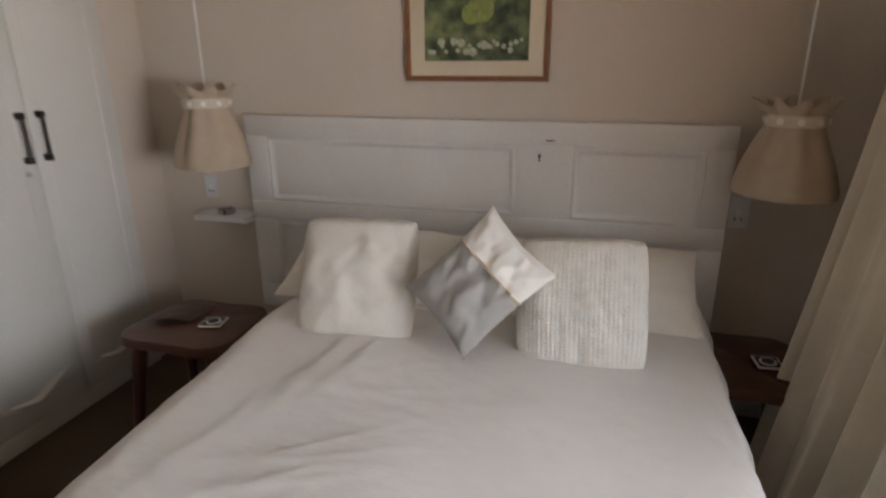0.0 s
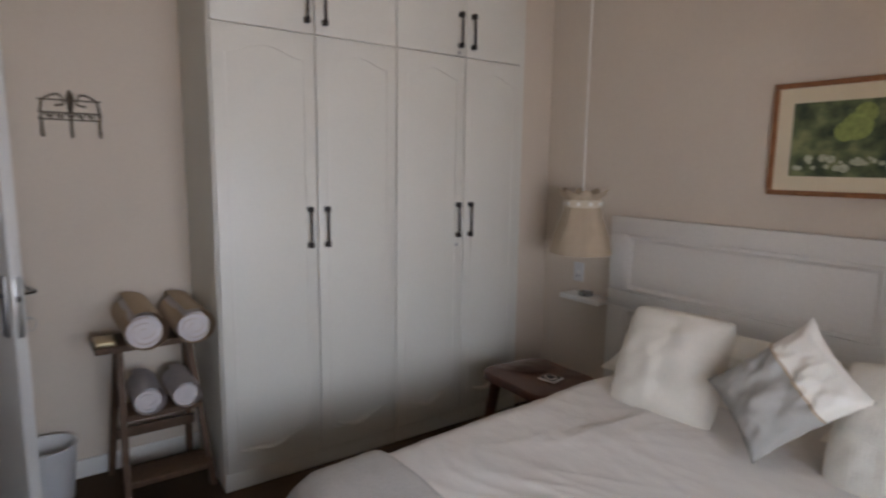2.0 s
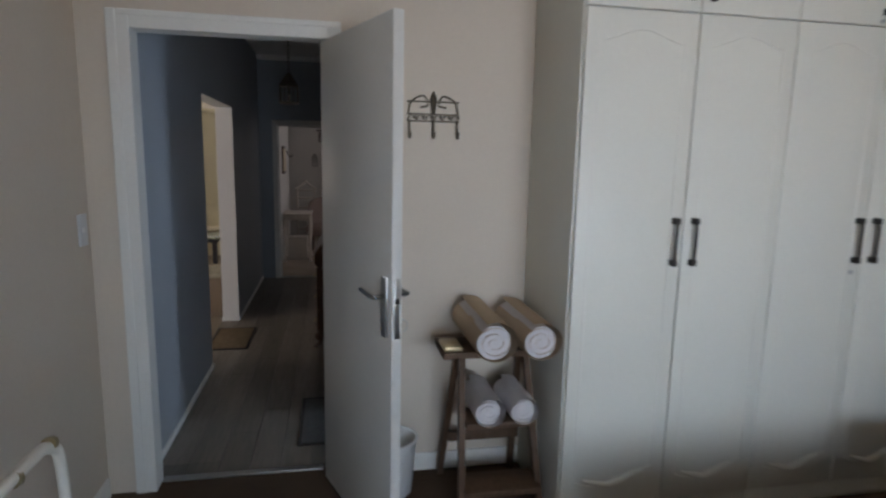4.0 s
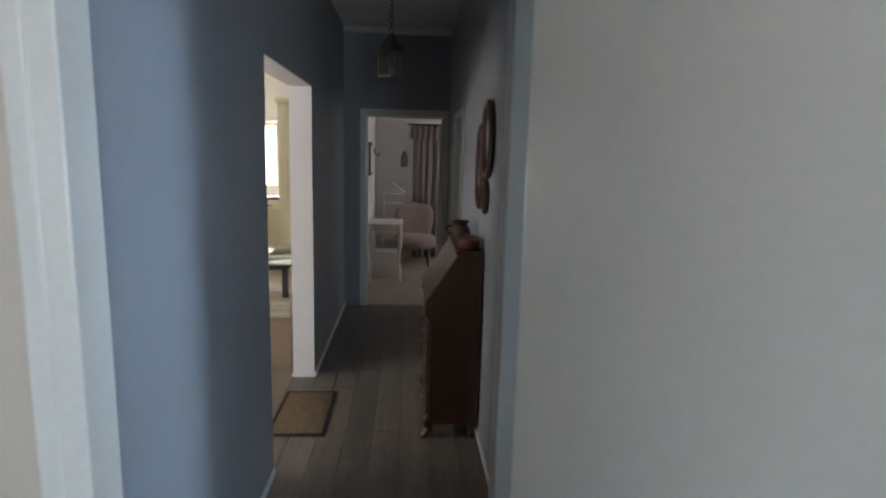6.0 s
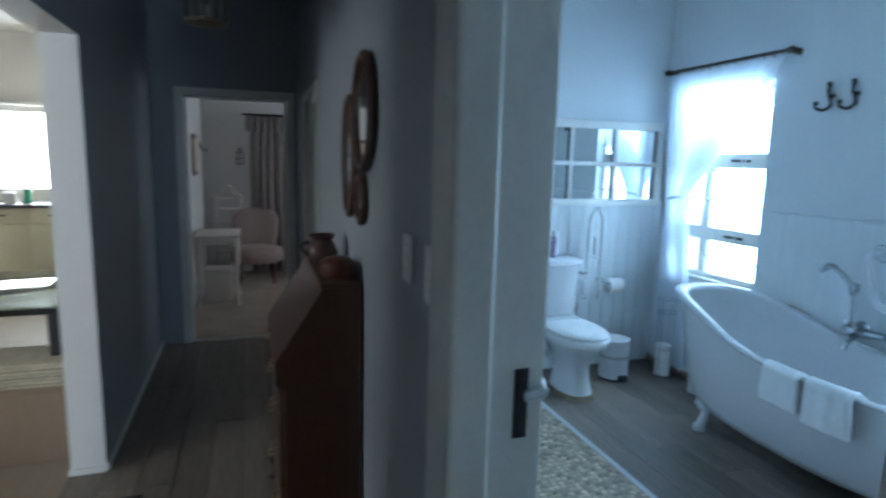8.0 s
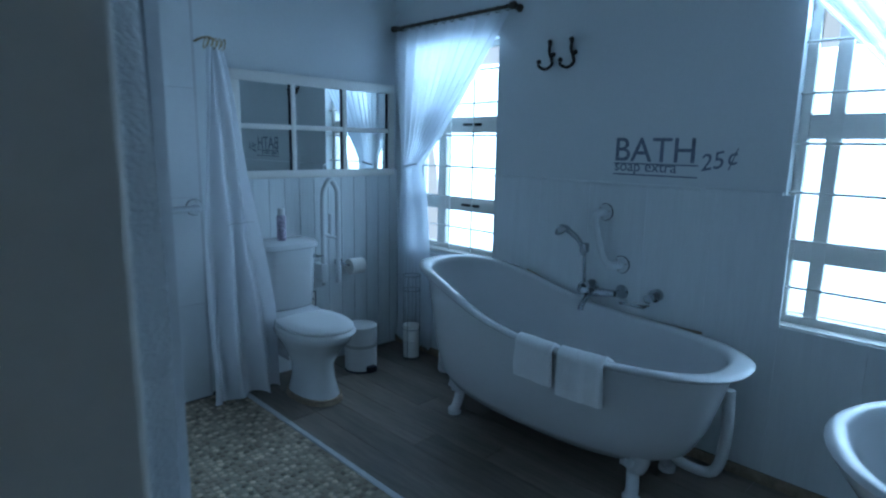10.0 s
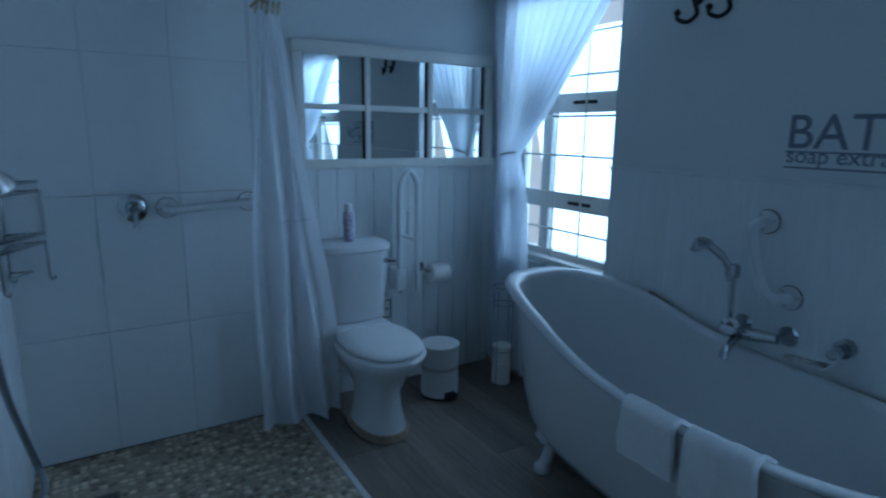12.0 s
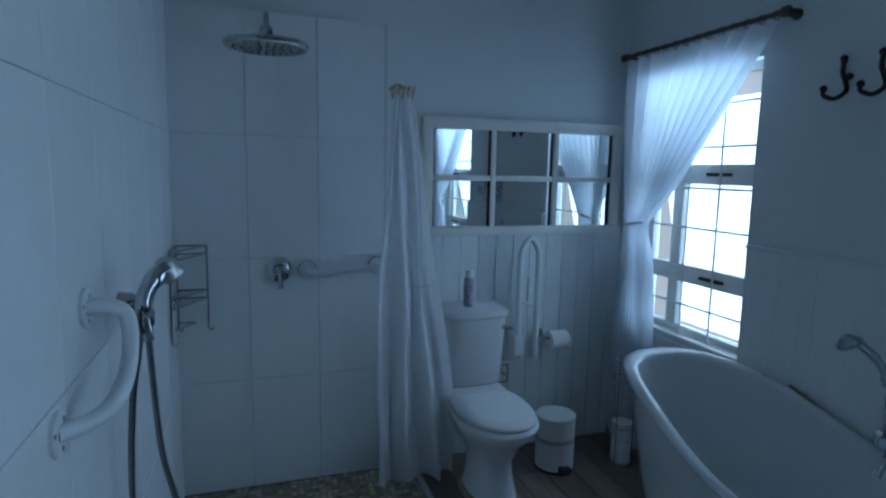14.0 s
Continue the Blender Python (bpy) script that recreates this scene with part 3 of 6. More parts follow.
def duvet_f(u, v):
    """Cloth draped over the mattress: flat on top, falling at the sides and foot."""
    x0, x1, y0, y1, top = -1.195, 0.32, 0.43, 2.40, 0.628
    s = (u - 0.5) * 2.36
    t = v * 2.08 - 0.38
    dx = max(0, abs(s) - 0.76)
    dy = max(0, -t)
    cx, cy = (x0 + x1) / 2, y0
    px = cx + max(-0.76, min(0.76, s)) * 1.026
    py = cy + max(0, t) * (y1 - y0) / 1.70
    fall = max(dx, dy)
    corner = min(dx, dy)
    rnd = 0.05
    bulge = 0.035 * min(1, fall / 0.09)
    px += (1 if s > 0 else -1) * (bulge + 0.06 * dx) * (dx > 0)
    py -= (bulge + 0.06 * dy) * (dy > 0)
    near = max(0, 0.09 - min(0.76 - abs(s), 0.09)) if dx == 0 else 0.09
    neary = max(0, 0.09 - min(t, 0.09)) if dy == 0 else 0.09
    z = top - 0.35 * (near ** 2 + neary ** 2) / 0.09 - fall * 0.97
    p = Vector((px * 2.2, py * 2.2, z))
    px += max(0.0, 1.85 - py) * 0.055 * max(0.0, min(1.0, -s / 0.76))
    w = noise.noise(p * 1.3) * 0.014
    warp = 0.35 * noise.noise(Vector((px * 1.7, py * 1.7, 7.0)))
    for a, f, amp in ((0.5, 3.2, 0.005), (2.2, 5.5, 0.006), (1.2, 9.0, 0.005), (0.2, 13.0, 0.003)):
        q = math.cos(a) * px + math.sin(a) * py + warp
        along = math.cos(a) * py - math.sin(a) * px
        ridge = 1 - abs(noise.noise(Vector((q * f, along * f * 0.35, a * 5)))) * 2.2
        w += amp * max(0.0, ridge) ** 3 * (0.5 + noise.noise(Vector((px * 2, py * 2, a))))
    if fall > 0:
        fold = 0.018 * math.sin((px if dy > dx else py) * 21 + 1.7 * noise.noise(p)) * min(1, fall / 0.2)
        if dy > dx:
            py += fold
        else:
            px += fold
    hp = 0.045 * max(0, 1 - ((py - 2.25) / 0.25) ** 2) if py > 2.0 else 0
    return px, py, max(0.12, z + w + hp * 0.3)


part("duvet", grid_sheet(duvet_f, 190, 200), M_DUVET, bed, smooth=80)

throw = thing("throw", (-0.45, 0.6, 0.63), "grey-white folded throw laid across the bed's foot", "throw")


def throw_f(lift):
    """The folded throw follows the duvet, a little proud of it, with a soft rolled edge."""
    def f(u, v):
        x, y, z = duvet_f(0.10 + 0.80 * u, 0.10 + 0.20 * v)
        edge = min(1.0, v / 0.06, (1 - v) / 0.10, u / 0.03, (1 - u) / 0.03)
        puff = lift * math.sqrt(max(0.0, 1 - (1 - edge) ** 2)) * (1 + 0.25 * noise.noise(Vector((x * 4, y * 4, 3))))
        side = -1 if u < 0.5 else 1
        out = max(0.0, min(1.0, (abs(u - 0.5) - 0.30) / 0.08))
        return x + side * out * (puff + 0.006), y - (0.02 if v < 0.15 else 0) * lift / 0.018, z + 0.006 + puff * (1 - 0.5 * out)
    return f


bm = grid_sheet(throw_f(0.018), 90, 40)
part("cloth", bm, M_THROW, throw, smooth=80)


def cushion(name, w, h, d, label, material, at, yaw, lean, roll=0.0, category="cushion", wrinkle=0.01, seed=0.0, sides=None, pinch=0.0, ribs=0):
    """A stuffed square: thick in the middle, thin at the seams, leaning back."""
    c = thing(name, at, label, category)
    def face(sgn, u0=0.0, u1=1.0):
        def f(u, v):
            u = u0 + (u1 - u0) * u
            a, b = 2 * u - 1, 2 * v - 1
            t = max(0, (1 - abs(a) ** 2.6)) ** 0.55 * max(0, (1 - abs(b) ** 2.6)) ** 0.55
            pull = 1 - 0.045 * (1 - abs(b) ** 2) * (abs(a) > 0.9) + pinch * abs(a * b) ** 3
            pully = 1 - 0.045 * (1 - abs(a) ** 2) * (abs(b) > 0.9) + pinch * abs(a * b) ** 3
            q = Vector((a * 2.3 + seed, b * 2.3, sgn + seed))
            crease = max(0.0, 1 - 2.4 * abs(noise.noise(Vector((a * 1.2 + seed, b * 3.4 - a * 1.5, seed * 3))))) ** 2
            wz = (noise.noise(q) * 1.2 + noise.noise(q * 2.6) * 0.7 - sgn * crease * 0.5) * wrinkle * (0.3 + t)
            rib = 0.0022 * abs(math.sin(ribs * math.pi * u)) * t ** 0.3 if ribs else 0
            return a * w / 2 * pull, sgn * (t * d / 2 + rib) + wz, b * h / 2 * pully
        return f
    m = pose(0, 0, 0, -lean, 0, yaw) @ pose(0, 0, 0, 0, roll, 0)
    def placed(bm):
        bmesh.ops.remove_doubles(bm, verts=bm.verts, dist=0.0008)
        bmesh.ops.transform(bm, matrix=Matrix.Translation(at) @ m, verts=bm.verts)
        return bm
    n = 30 if not ribs else ribs * 4
    if sides:
        for nm, mt, u0, u1, lab in sides:
            bm = grid_sheet(face(1, u0, u1), 18, 34)
            grid_sheet(face(-1, u0, u1), 18, 34, bm)
            part(nm, placed(bm), mt, c, lab, 80)
        f = face(-1)
        bm = tube([(f(sides[0][3], k / 40)[0], f(sides[0][3], k / 40)[1] - 0.002 - 0.002 * (k % 2), f(sides[0][3], k / 40)[2]) for k in range(41)], 0.0045, 6)
        part("braid", placed(bm), M_SHADE, c, "twisted tan braid")
    else:
        bm = grid_sheet(face(1), n, 30)
        grid_sheet(face(-1), n, 30, bm)
        part("cover", placed(bm), material, c, "", 80)
    return c


cushion("pillow", 0.70, 0.42, 0.16, "cream cotton pillow lying against the headboard", M_PILLOW, (-0.92, 2.12, 0.715), 0, 64, category="pillow", seed=1)
cushion("pillow", 0.70, 0.42, 0.16, "cream cotton pillow lying against the headboard", M_PILLOW, (-0.03, 2.14, 0.715), 0, 64, category="pillow", seed=5)
cushion("knitted_cushion", 0.44, 0.445, 0.15, "plain cream finely knitted square cushion on the bed", M_KNIT, (-0.835, 1.78, 0.79), 2, 26, -2, seed=2, wrinkle=0.009, pinch=-0.10)
cushion("ribbed_cushion", 0.42, 0.43, 0.16, "cream chunky rib-knit square cushion on the bed", M_KNIT, (-0.085, 1.78, 0.785), -3, 27, -4, seed=7, wrinkle=0.009, ribs=30, pinch=-0.10)
cushion("satin_cushion", 0.365, 0.285, 0.13, "square satin cushion, grey with an ivory end, standing on its corner", M_IVORY, (-0.39, 1.68, 0.862), -5, 26, -49, wrinkle=0.014, seed=3, pinch=0.05,
        sides=[("grey_half", M_GREYSATIN, 0.0, 0.64, "grey satin half"), ("ivory_half", M_IVORY, 0.64, 1.0, "ivory satin half")])


# ---- stools beside the bed
def slab_stool(label, x0, x1, y0, y1, z, seed):
    c = thing("stool", ((x0 + x1) / 2, (y0 + y1) / 2, 0), label, "stool", "bedside stools")
    cx, cy, rx, ry = (x0 + x1) / 2, (y0 + y1) / 2, (x1 - x0) / 2, (y1 - y0) / 2
    def ring(s, h):
        out = []
        for k in range(40):
            a = k * math.tau / 40
            ca, sa = math.cos(a), math.sin(a)
            sx, sy = math.copysign(abs(ca) ** 0.42, ca), math.copysign(abs(sa) ** 0.42, sa)
            w = 1 + 0.06 * noise.noise(Vector((ca * 1.3 + seed, sa * 1.3, seed)))
            waist = 1 - 0.10 * (1 + sy) * (sx < 0) - 0.06 * (1 - abs(sx))
            out.append((cx + rx * s * w * sx * waist, cy + ry * s * w * sy * (1 - 0.07 * (1 - abs(sx))), h + 0.006 * noise.noise(Vector((sx * 2, sy * 2, seed)))))
        return out
    part("seat", loft([ring(0.9, z - 0.055), ring(0.99, z - 0.045), ring(1.0, z - 0.02), ring(0.975, z - 0.004), ring(0.9, z), ring(0.5, z - 0.003), ring(0.05, z - 0.004)]), M_WOOD, c, smooth=50)
    for sx, sy in ((-1, -1), (1, -1), (-1, 1), (1, 1)):
        part("leg", tube([(cx + sx * rx * 0.86, cy + sy * ry * 0.84, 0), (cx + sx * rx * 0.66, cy + sy * ry * 0.62, z - 0.045)], [0.021, 0.030], 10), M_WOOD, c)
    return c


slab_stool("red-brown wooden stool with rounded slab seat", -1.86, -1.36, 1.66, 2.09, 0.495, 2.0)
slab_stool("dark wooden stool half hidden by the curtain", 0.30, 0.72, 1.95, 2.42, 0.45, 6.0)


def coaster(x, y, z, turn):
    c = thing("coaster", (x, y, z), "small square coaster with round black motif", "coaster", "coasters")
    part("tile", box(x - 0.045, x + 0.045, y - 0.045, y + 0.045, z, z + 0.006, 0.001), M_PAPERWHITE, c)
    part("border", box(x - 0.038, x + 0.038, y - 0.038, y + 0.038, z + 0.006, z + 0.0075), M_BLACK, c)
    part("motif", lathe([(0.03, z + 0.0075), (0.03, z + 0.009)], (x, y, 0), 20), M_PAPERWHITE, c)
    part("spot", lathe([(0.022, z + 0.009), (0.022, z + 0.0105)], (x, y, 0), 20), M_BLACK, c)
    c.rotation_euler = (0, 0, radians(turn))


coaster(-1.52, 1.87, 0.497, 12)
coaster(0.585, 2.17, 0.452, 5)
booklet = thing("booklet", (-1.70, 1.88, 0.497), "dark folded leather booklet lying on the stool", "booklet")
part("cover", grid_sheet(lambda u, v: (-1.80 + 0.19 * u, 1.80 + 0.16 * v + 0.04 * u, 0.502 + 0.016 * abs(math.sin(u * 3.1)) + 0.004 * noise.noise(Vector((u * 4, v * 4, 0)))), 12, 10), M_CLAY, booklet)


# ---- lamps on cords
def gathered(at, r0, r1, h, seed, label):
    x, y, z = at
    c = thing("pendant_lamp", (x, y, z), label, "pendant lamp", "bedside pendant lamps")
    n = 96
    prof = [(0.0, r1), (0.08, r1 * 0.985), (0.3, r1 * 0.86), (0.55, r1 * 0.66), (0.72, r0 * 1.02), (0.78, r0), (0.84, r0), (0.88, r0 * 0.97), (0.93, r0 * 1.08), (1.0, r0 * 1.26)]
    rings = []
    for t, r in prof:
        amp = 0.02 + 0.17 * t if t < 0.72 else (0.07 if t < 0.9 else 0.30)
        rings.append([(x + r * (1 + amp * math.sin(k * math.tau / n * 8 + seed) * 0.6 + amp * 0.5 * math.sin(k * math.tau / n * 5 + seed * 2)) * math.cos(k * math.tau / n),
                       y + r * (1 + amp * math.sin(k * math.tau / n * 8 + seed) * 0.6 + amp * 0.5 * math.sin(k * math.tau / n * 5 + seed * 2)) * math.sin(k * math.tau / n),
                       z + h * t + (0.014 * math.sin(k * math.tau / n * 8 + seed) if t == 1.0 else 0)) for k in range(n)])
    sh = part("shade", loft(rings, caps=(False, False)), M_SHADE, c, "gathered beige linen shade", 60)
    part("band", lathe([(r0 * 1.06, z + h * 0.745), (r0 * 1.08, z + h * 0.75), (r0 * 1.08, z + h * 0.86), (r0 * 1.06, z + h * 0.865)], (x, y, 0), 40, caps=(False, False)), M_BAND, c, "ribbon band with buttons")
    for k in range(10):
        a = k * math.tau / 10 + 0.2
        p = Vector((x + r0 * 1.08 * math.cos(a), y + r0 * 1.08 * math.sin(a), z + h * 0.805))
        o = Vector((math.cos(a), math.sin(a), 0))
        part("button", rod(p, p + o * 0.005, 0.011, 12), M_PAPERWHITE, c)
    part("cord", rod((x, y, z + h * 0.8), (x, y, 2.70), 0.004, 8), M_PAPERWHITE, c, "white flex")
    part("bulb", lathe([(0.012, 0.17), (0.03, 0.13), (0.035, 0.10), (0.02, 0.07), (0.004, 0.06)], (x, y, z), 16), M_PAPERWHITE, c)
    return c


gathered((-1.72, 2.27, 1.065), 0.092, 0.163, 0.335, 1.0, "beige gathered-cloth pendant lamp beside the wardrobe")
gathered((0.562, 2.28, 1.06), 0.088, 0.165, 0.31, 2.3, "beige gathered-cloth pendant lamp beside the curtain")


# ---- small wall things of the bedroom
shelf = thing("wall_shelf", (-1.83, 2.46, 0.76), "small white floating wall shelf", "shelf")
part("board", box(-1.98, -1.695, 2.40, 2.54, 0.755, 0.783, 0.003), M_FRAMEPAINT, shelf)
dish = thing("trinket_dish", (-1.83, 2.46, 0.784), "small round silver dish on the shelf", "dish")
part("bowl", lathe([(0.038, 0), (0.042, 0.004), (0.042, 0.024), (0.038, 0.026), (0.03, 0.018)], (-1.83, 2.46, 0.784), 24), M_CHROME, dish)


def wall_plate(at, axis, sgn, w, h, label, kind="socket", rocker=1):
    x, y, z = at
    c = thing("wall_" + kind, at, label, kind, "wall plates")
    def b(du0, du1, dz0, dz1, d0, d1, bev):
        if axis == "y":
            return box(x + du0, x + du1, y + sgn * min(d0, d1), y + sgn * max(d0, d1), z + dz0, z + dz1, bev)
        return box(x + sgn * d0, x + sgn * d1, y + du0, y + du1, z + dz0, z + dz1, bev)
    part("plate", b(-w / 2, w / 2, -h / 2, h / 2, 0, 0.009, 0.002), M_PLASTIC, c)
    for k in range(rocker):
        zc = h * (0.22 - 0.22 * k) if rocker > 1 else 0
        part("rocker", b(-w * 0.16, w * 0.16, zc - h * 0.07, zc + h * 0.07, 0.009, 0.013, 0.001), M_PAPERWHITE, c)
    if kind == "socket":
        for du in (-0.012, 0.012):
            part("slot", b(du - 0.003, du + 0.003, -h * 0.25, -h * 0.17, 0.009, 0.0095, 0), M_BLACK, c)


wall_plate((-1.955, 2.54, 0.90), "y", -1, 0.075, 0.115, "white plastic wall socket above the shelf")
wall_plate((0.49, 2.54, 0.92), "y", -1, 0.075, 0.13, "white plastic wall socket beside headboard")
wall_plate((-2.69, -1.43, 1.22), "y", 1, 0.075, 0.13, "white light switch beside the bedroom door", "switch")
wall_plate((-4.118, -0.26, 1.22), "y", -1, 0.075, 0.12, "white light switch in the hall", "switch", 2)
wall_plate((-3.925, -0.26, 1.215), "y", -1, 0.085, 0.125, "white four-lever switch plate in the hall", "switch", 4)

pic = thing("framed_picture", (-0.59, 2.53, 1.42), "wood-framed green country print with cream mount", "picture")
FX0, FX1, FZ0, FZ1 = -0.893, -0.287, 1.418, 1.888
for b in ((FX0, FX1, FZ0, FZ0 + 0.022), (FX0, FX1, FZ1 - 0.022, FZ1), (FX0, FX0 + 0.022, FZ0 + 0.022, FZ1 - 0.022), (FX1 - 0.022, FX1, FZ0 + 0.022, FZ1 - 0.022)):
    part("frame_bar", box(b[0], b[1], 2.513, 2.536, b[2], b[3], 0.004), M_FRAMEWOOD, pic)
part("mount", box(FX0 + 0.02, FX1 - 0.02, 2.523, 2.527, FZ0 + 0.02, FZ1 - 0.02), M_MOUNT, pic, "cream card mount")
part("print", box(FX0 + 0.085, FX1 - 0.085, 2.5205, 2.5225, FZ0 + 0.082, FZ1 - 0.085), M_PRINT, pic, "green country print")
random.seed(4)
for k in range(22):
    cx, cz, r = -0.78 + k * 0.018 + random.uniform(-0.01, 0.01), 1.545 + random.uniform(-0.015, 0.04), random.uniform(0.006, 0.019)
    yy = 2.5195 - 0.0003 * k
    part("pale_shape", rod((cx, 2.5205, cz), (cx, yy, cz), r, 9), M_PRINTPALE, pic)
bm = bmesh.new()
for cx, cz, r in ((-0.57, 1.70, 0.055), (-0.545, 1.75, 0.04), (-0.61, 1.68, 0.04)):
    rod((cx, 2.5205, cz), (cx, 2.5195 - r * 0.01, cz), r, 18, bm)
part("olive_shape", bm, M_PRINTGREEN, pic)

rack = thing("wall_hook_rack", (-2.765, 0.03, 1.70), "bronze scrolled iron coat hook rack on wall", "hook rack")
bm = box(-2.77, -2.762, -0.09, 0.15, 1.70, 1.708)
for z in (1.735, 1.79):
    box(-2.77, -2.762, -0.09, 0.15, z - 0.004, z + 0.004, bm=bm)
part("bars", bm, M_BRONZE, rack)
bm = bmesh.new()
for k in range(6):
    y = -0.09 + 0.04 * k
    tube(curve_points([(-2.764, y, 1.705), (-2.764, y + 0.02, 1.735), (-2.764, y + 0.035, 1.715), (-2.764, y + 0.04, 1.73)], 5), 0.004, 6, bm)
for s in (-1, 1):
    tube(curve_points([(-2.764, 0.03 + s * 0.115, 1.735), (-2.764, 0.03 + s * 0.10, 1.79), (-2.764, 0.03 + s * 0.045, 1.815), (-2.764, 0.03 + s * 0.025, 1.775), (-2.764, 0.03 + s * 0.06, 1.765)], 6), 0.005, 6, bm)
tube([(-2.764, 0.03, 1.735), (-2.764, 0.03, 1.80), (-2.764, 0.03, 1.835)], [0.008, 0.018, 0.004], 8, bm)
part("scrollwork", bm, M_BRONZE, rack)
for y in (-0.08, 0.03, 0.14):
    part("hook", tube(curve_points([(-2.764, y, 1.71), (-2.758, y, 1.65), (-2.74, y, 1.63), (-2.725, y, 1.655)], 6), 0.006, 8), M_BRONZE, rack)

# ---- step ladder with rolled towels
lad = thing("step_ladder", (-2.52, 0.26, 0), "old brown wooden step ladder used as a towel stand", "step ladder")
for y0, yt in ((0.115, 0.13), (0.475, 0.42)):
    part("front_stile", loft([[(-2.36 + a, y0 + b, 0.0) for a, b in ((-0.02, -0.014), (0.02, -0.014), (0.02, 0.014), (-0.02, 0.014))],
                              [(-2.50 + a, yt + b, 0.70) for a, b in ((-0.02, -0.014), (0.02, -0.014), (0.02, 0.014), (-0.02, 0.014))]]), M_LADDER, lad, smooth=20)
    part("rear_stile", loft([[(-2.72 + a, y0 - 0.03 + b, 0.0) for a, b in ((-0.014, -0.014), (0.014, -0.014), (0.014, 0.014), (-0.014, 0.014))],
                             [(-2.58 + a, yt + b, 0.69) for a, b in ((-0.014, -0.014), (0.014, -0.014), (0.014, 0.014), (-0.014, 0.014))]]), M_LADDER, lad, smooth=20)
part("top_step", box(-2.63, -2.40, 0.03, 0.47, 0.70, 0.728, 0.004), M_LADDER, lad)
part("step", box(-2.56, -2.38, 0.135, 0.45, 0.385, 0.412, 0.004), M_LADDER, lad)
part("step", box(-2.49, -2.32, 0.125, 0.47, 0.10, 0.127, 0.004), M_LADDER, lad)
part("rear_brace", box(-2.665, -2.645, 0.11, 0.46, 0.20, 0.25, 0.003), M_LADDER, lad)


def rolled_towel(at, length, r, dirx, label, material, inner):
    c = thing("rolled_towel", at, label, "towel", "rolled towels")
    x, y, z = at
    turns = 3.2
    def f(u, v):
        rr = r * (0.12 + 0.88 * u)
        a = u * turns * math.tau + 0.7
        wob = 1 + 0.05 * noise.noise(Vector((math.cos(a) * 1.4, v * 2, at[1] * 9 + at[2] * 5)))
        end = 0.012 * (1 - u) * (-1 if v < 0.5 else 1)
        return x + dirx * ((v - 0.5) * length - end), y + rr * wob * math.cos(a) * 1.06, z + rr * wob * math.sin(a) * 0.95
    part("roll", grid_sheet(f, 90, 8), material, c, "", 80)
    part("core", rod((x - length / 2 + 0.014, y, z), (x + length / 2 - 0.016, y, z), r * 0.74, 24), inner, c)
    return c


rolled_towel((-2.47, 0.205, 0.817), 0.47, 0.095, 1, "tan rolled bath towel on the ladder top", M_TOWELTAN, M_TOWEL)
rolled_towel((-2.46, 0.400, 0.812), 0.45, 0.090, 1, "tan rolled bath towel on the ladder top", M_TOWELTAN, M_TOWEL)
rolled_towel((-2.46, 0.215, 0.483), 0.28, 0.073, 1, "lilac-white rolled towel on the lower step", M_TOWEL, M_TOWEL)
rolled_towel((-2.46, 0.368, 0.480), 0.28, 0.070, 1, "lilac-white rolled towel on the lower step", M_TOWEL, M_TOWEL)
soapdish = thing("trinket_box", (-2.47, 0.075, 0.728), "small brass-coloured box on the ladder top", "box")
part("tray", box(-2.55, -2.41, 0.035, 0.115, 0.728, 0.75, 0.006), M_BRASS, soapdish)

wb = thing("waste_bin", (-2.60, -0.165, 0), "small white round waste bin", "bin")
part("bucket", lathe([(0.085, 0.0), (0.092, 0.01), (0.112, 0.25), (0.118, 0.26), (0.118, 0.27), (0.108, 0.27), (0.10, 0.24), (0.085, 0.02)], (-2.60, -0.165, 0), 28), M_PLASTIC, wb)

# cream metal rail seen at the south wall
rail = thing("luggage_rack", (-1.5, -1.15, 0), "cream painted metal rack against the wall", "rack")
for dy in (0, -0.22):
    part("rail", tube(curve_points([(-1.64, -1.1 + dy, 0.0), (-1.63, -1.1 + dy, 0.70), (-1.575, -1.1 + dy, 0.83), (-1.45, -1.1 + dy, 0.845), (-1.20, -1.1 + dy, 0.84), (-1.08, -1.1 + dy, 0.80), (-1.06, -1.1 + dy, 0.0)], 6), 0.014, 10), M_IVORY, rail)
part("slat", box(-1.64, -1.06, -1.33, -1.09, 0.50, 0.515, 0.003), M_IVORY, rail)
for x in (-1.58, -1.42):
    part("collar", tube([(x - 0.008, -1.1, 0.838), (x + 0.008, -1.1, 0.842)], 0.018, 10), M_BRASS, rail)


# ---- bedroom window and curtains
def folded(name, label, path, z0, z1, amp, waves, material, flare=1.0, seed=0.0, category="curtain", top=None):
    """Cloth that hangs in folds along a floor line path."""
    pts = curve_points([(*p, 0) for p in path], 12)
    c = thing(name, (path[0][0], path[0][1], z0), label, category)
    n = len(pts) - 1
    def f(u, v):
        i = min(n - 1, int(u * n))
        p = pts[i].lerp(pts[i + 1], u * n - i)
        d = (pts[i + 1] - pts[i]).normalized()
        s = Vector((-d.y, d.x, 0))
        a = amp * (0.45 + 0.55 * (1 - v) * flare) * (math.sin(u * waves * math.tau + seed + 0.5 * math.sin(v * 3 + seed)) + 0.35 * math.sin(u * waves * 2.3 * math.tau + seed * 3))
        p = p + s * a
        if top:
            k = (1 - v) ** 1.4
            p = p + Vector((top[0] * (1 - k), top[1] * (1 - k), 0))
        return p.x, p.y, z0 + (z1 - z0) * v
    part("cloth", grid_sheet(f, int(waves * 14), 30), material, c, "", 80)
    return c


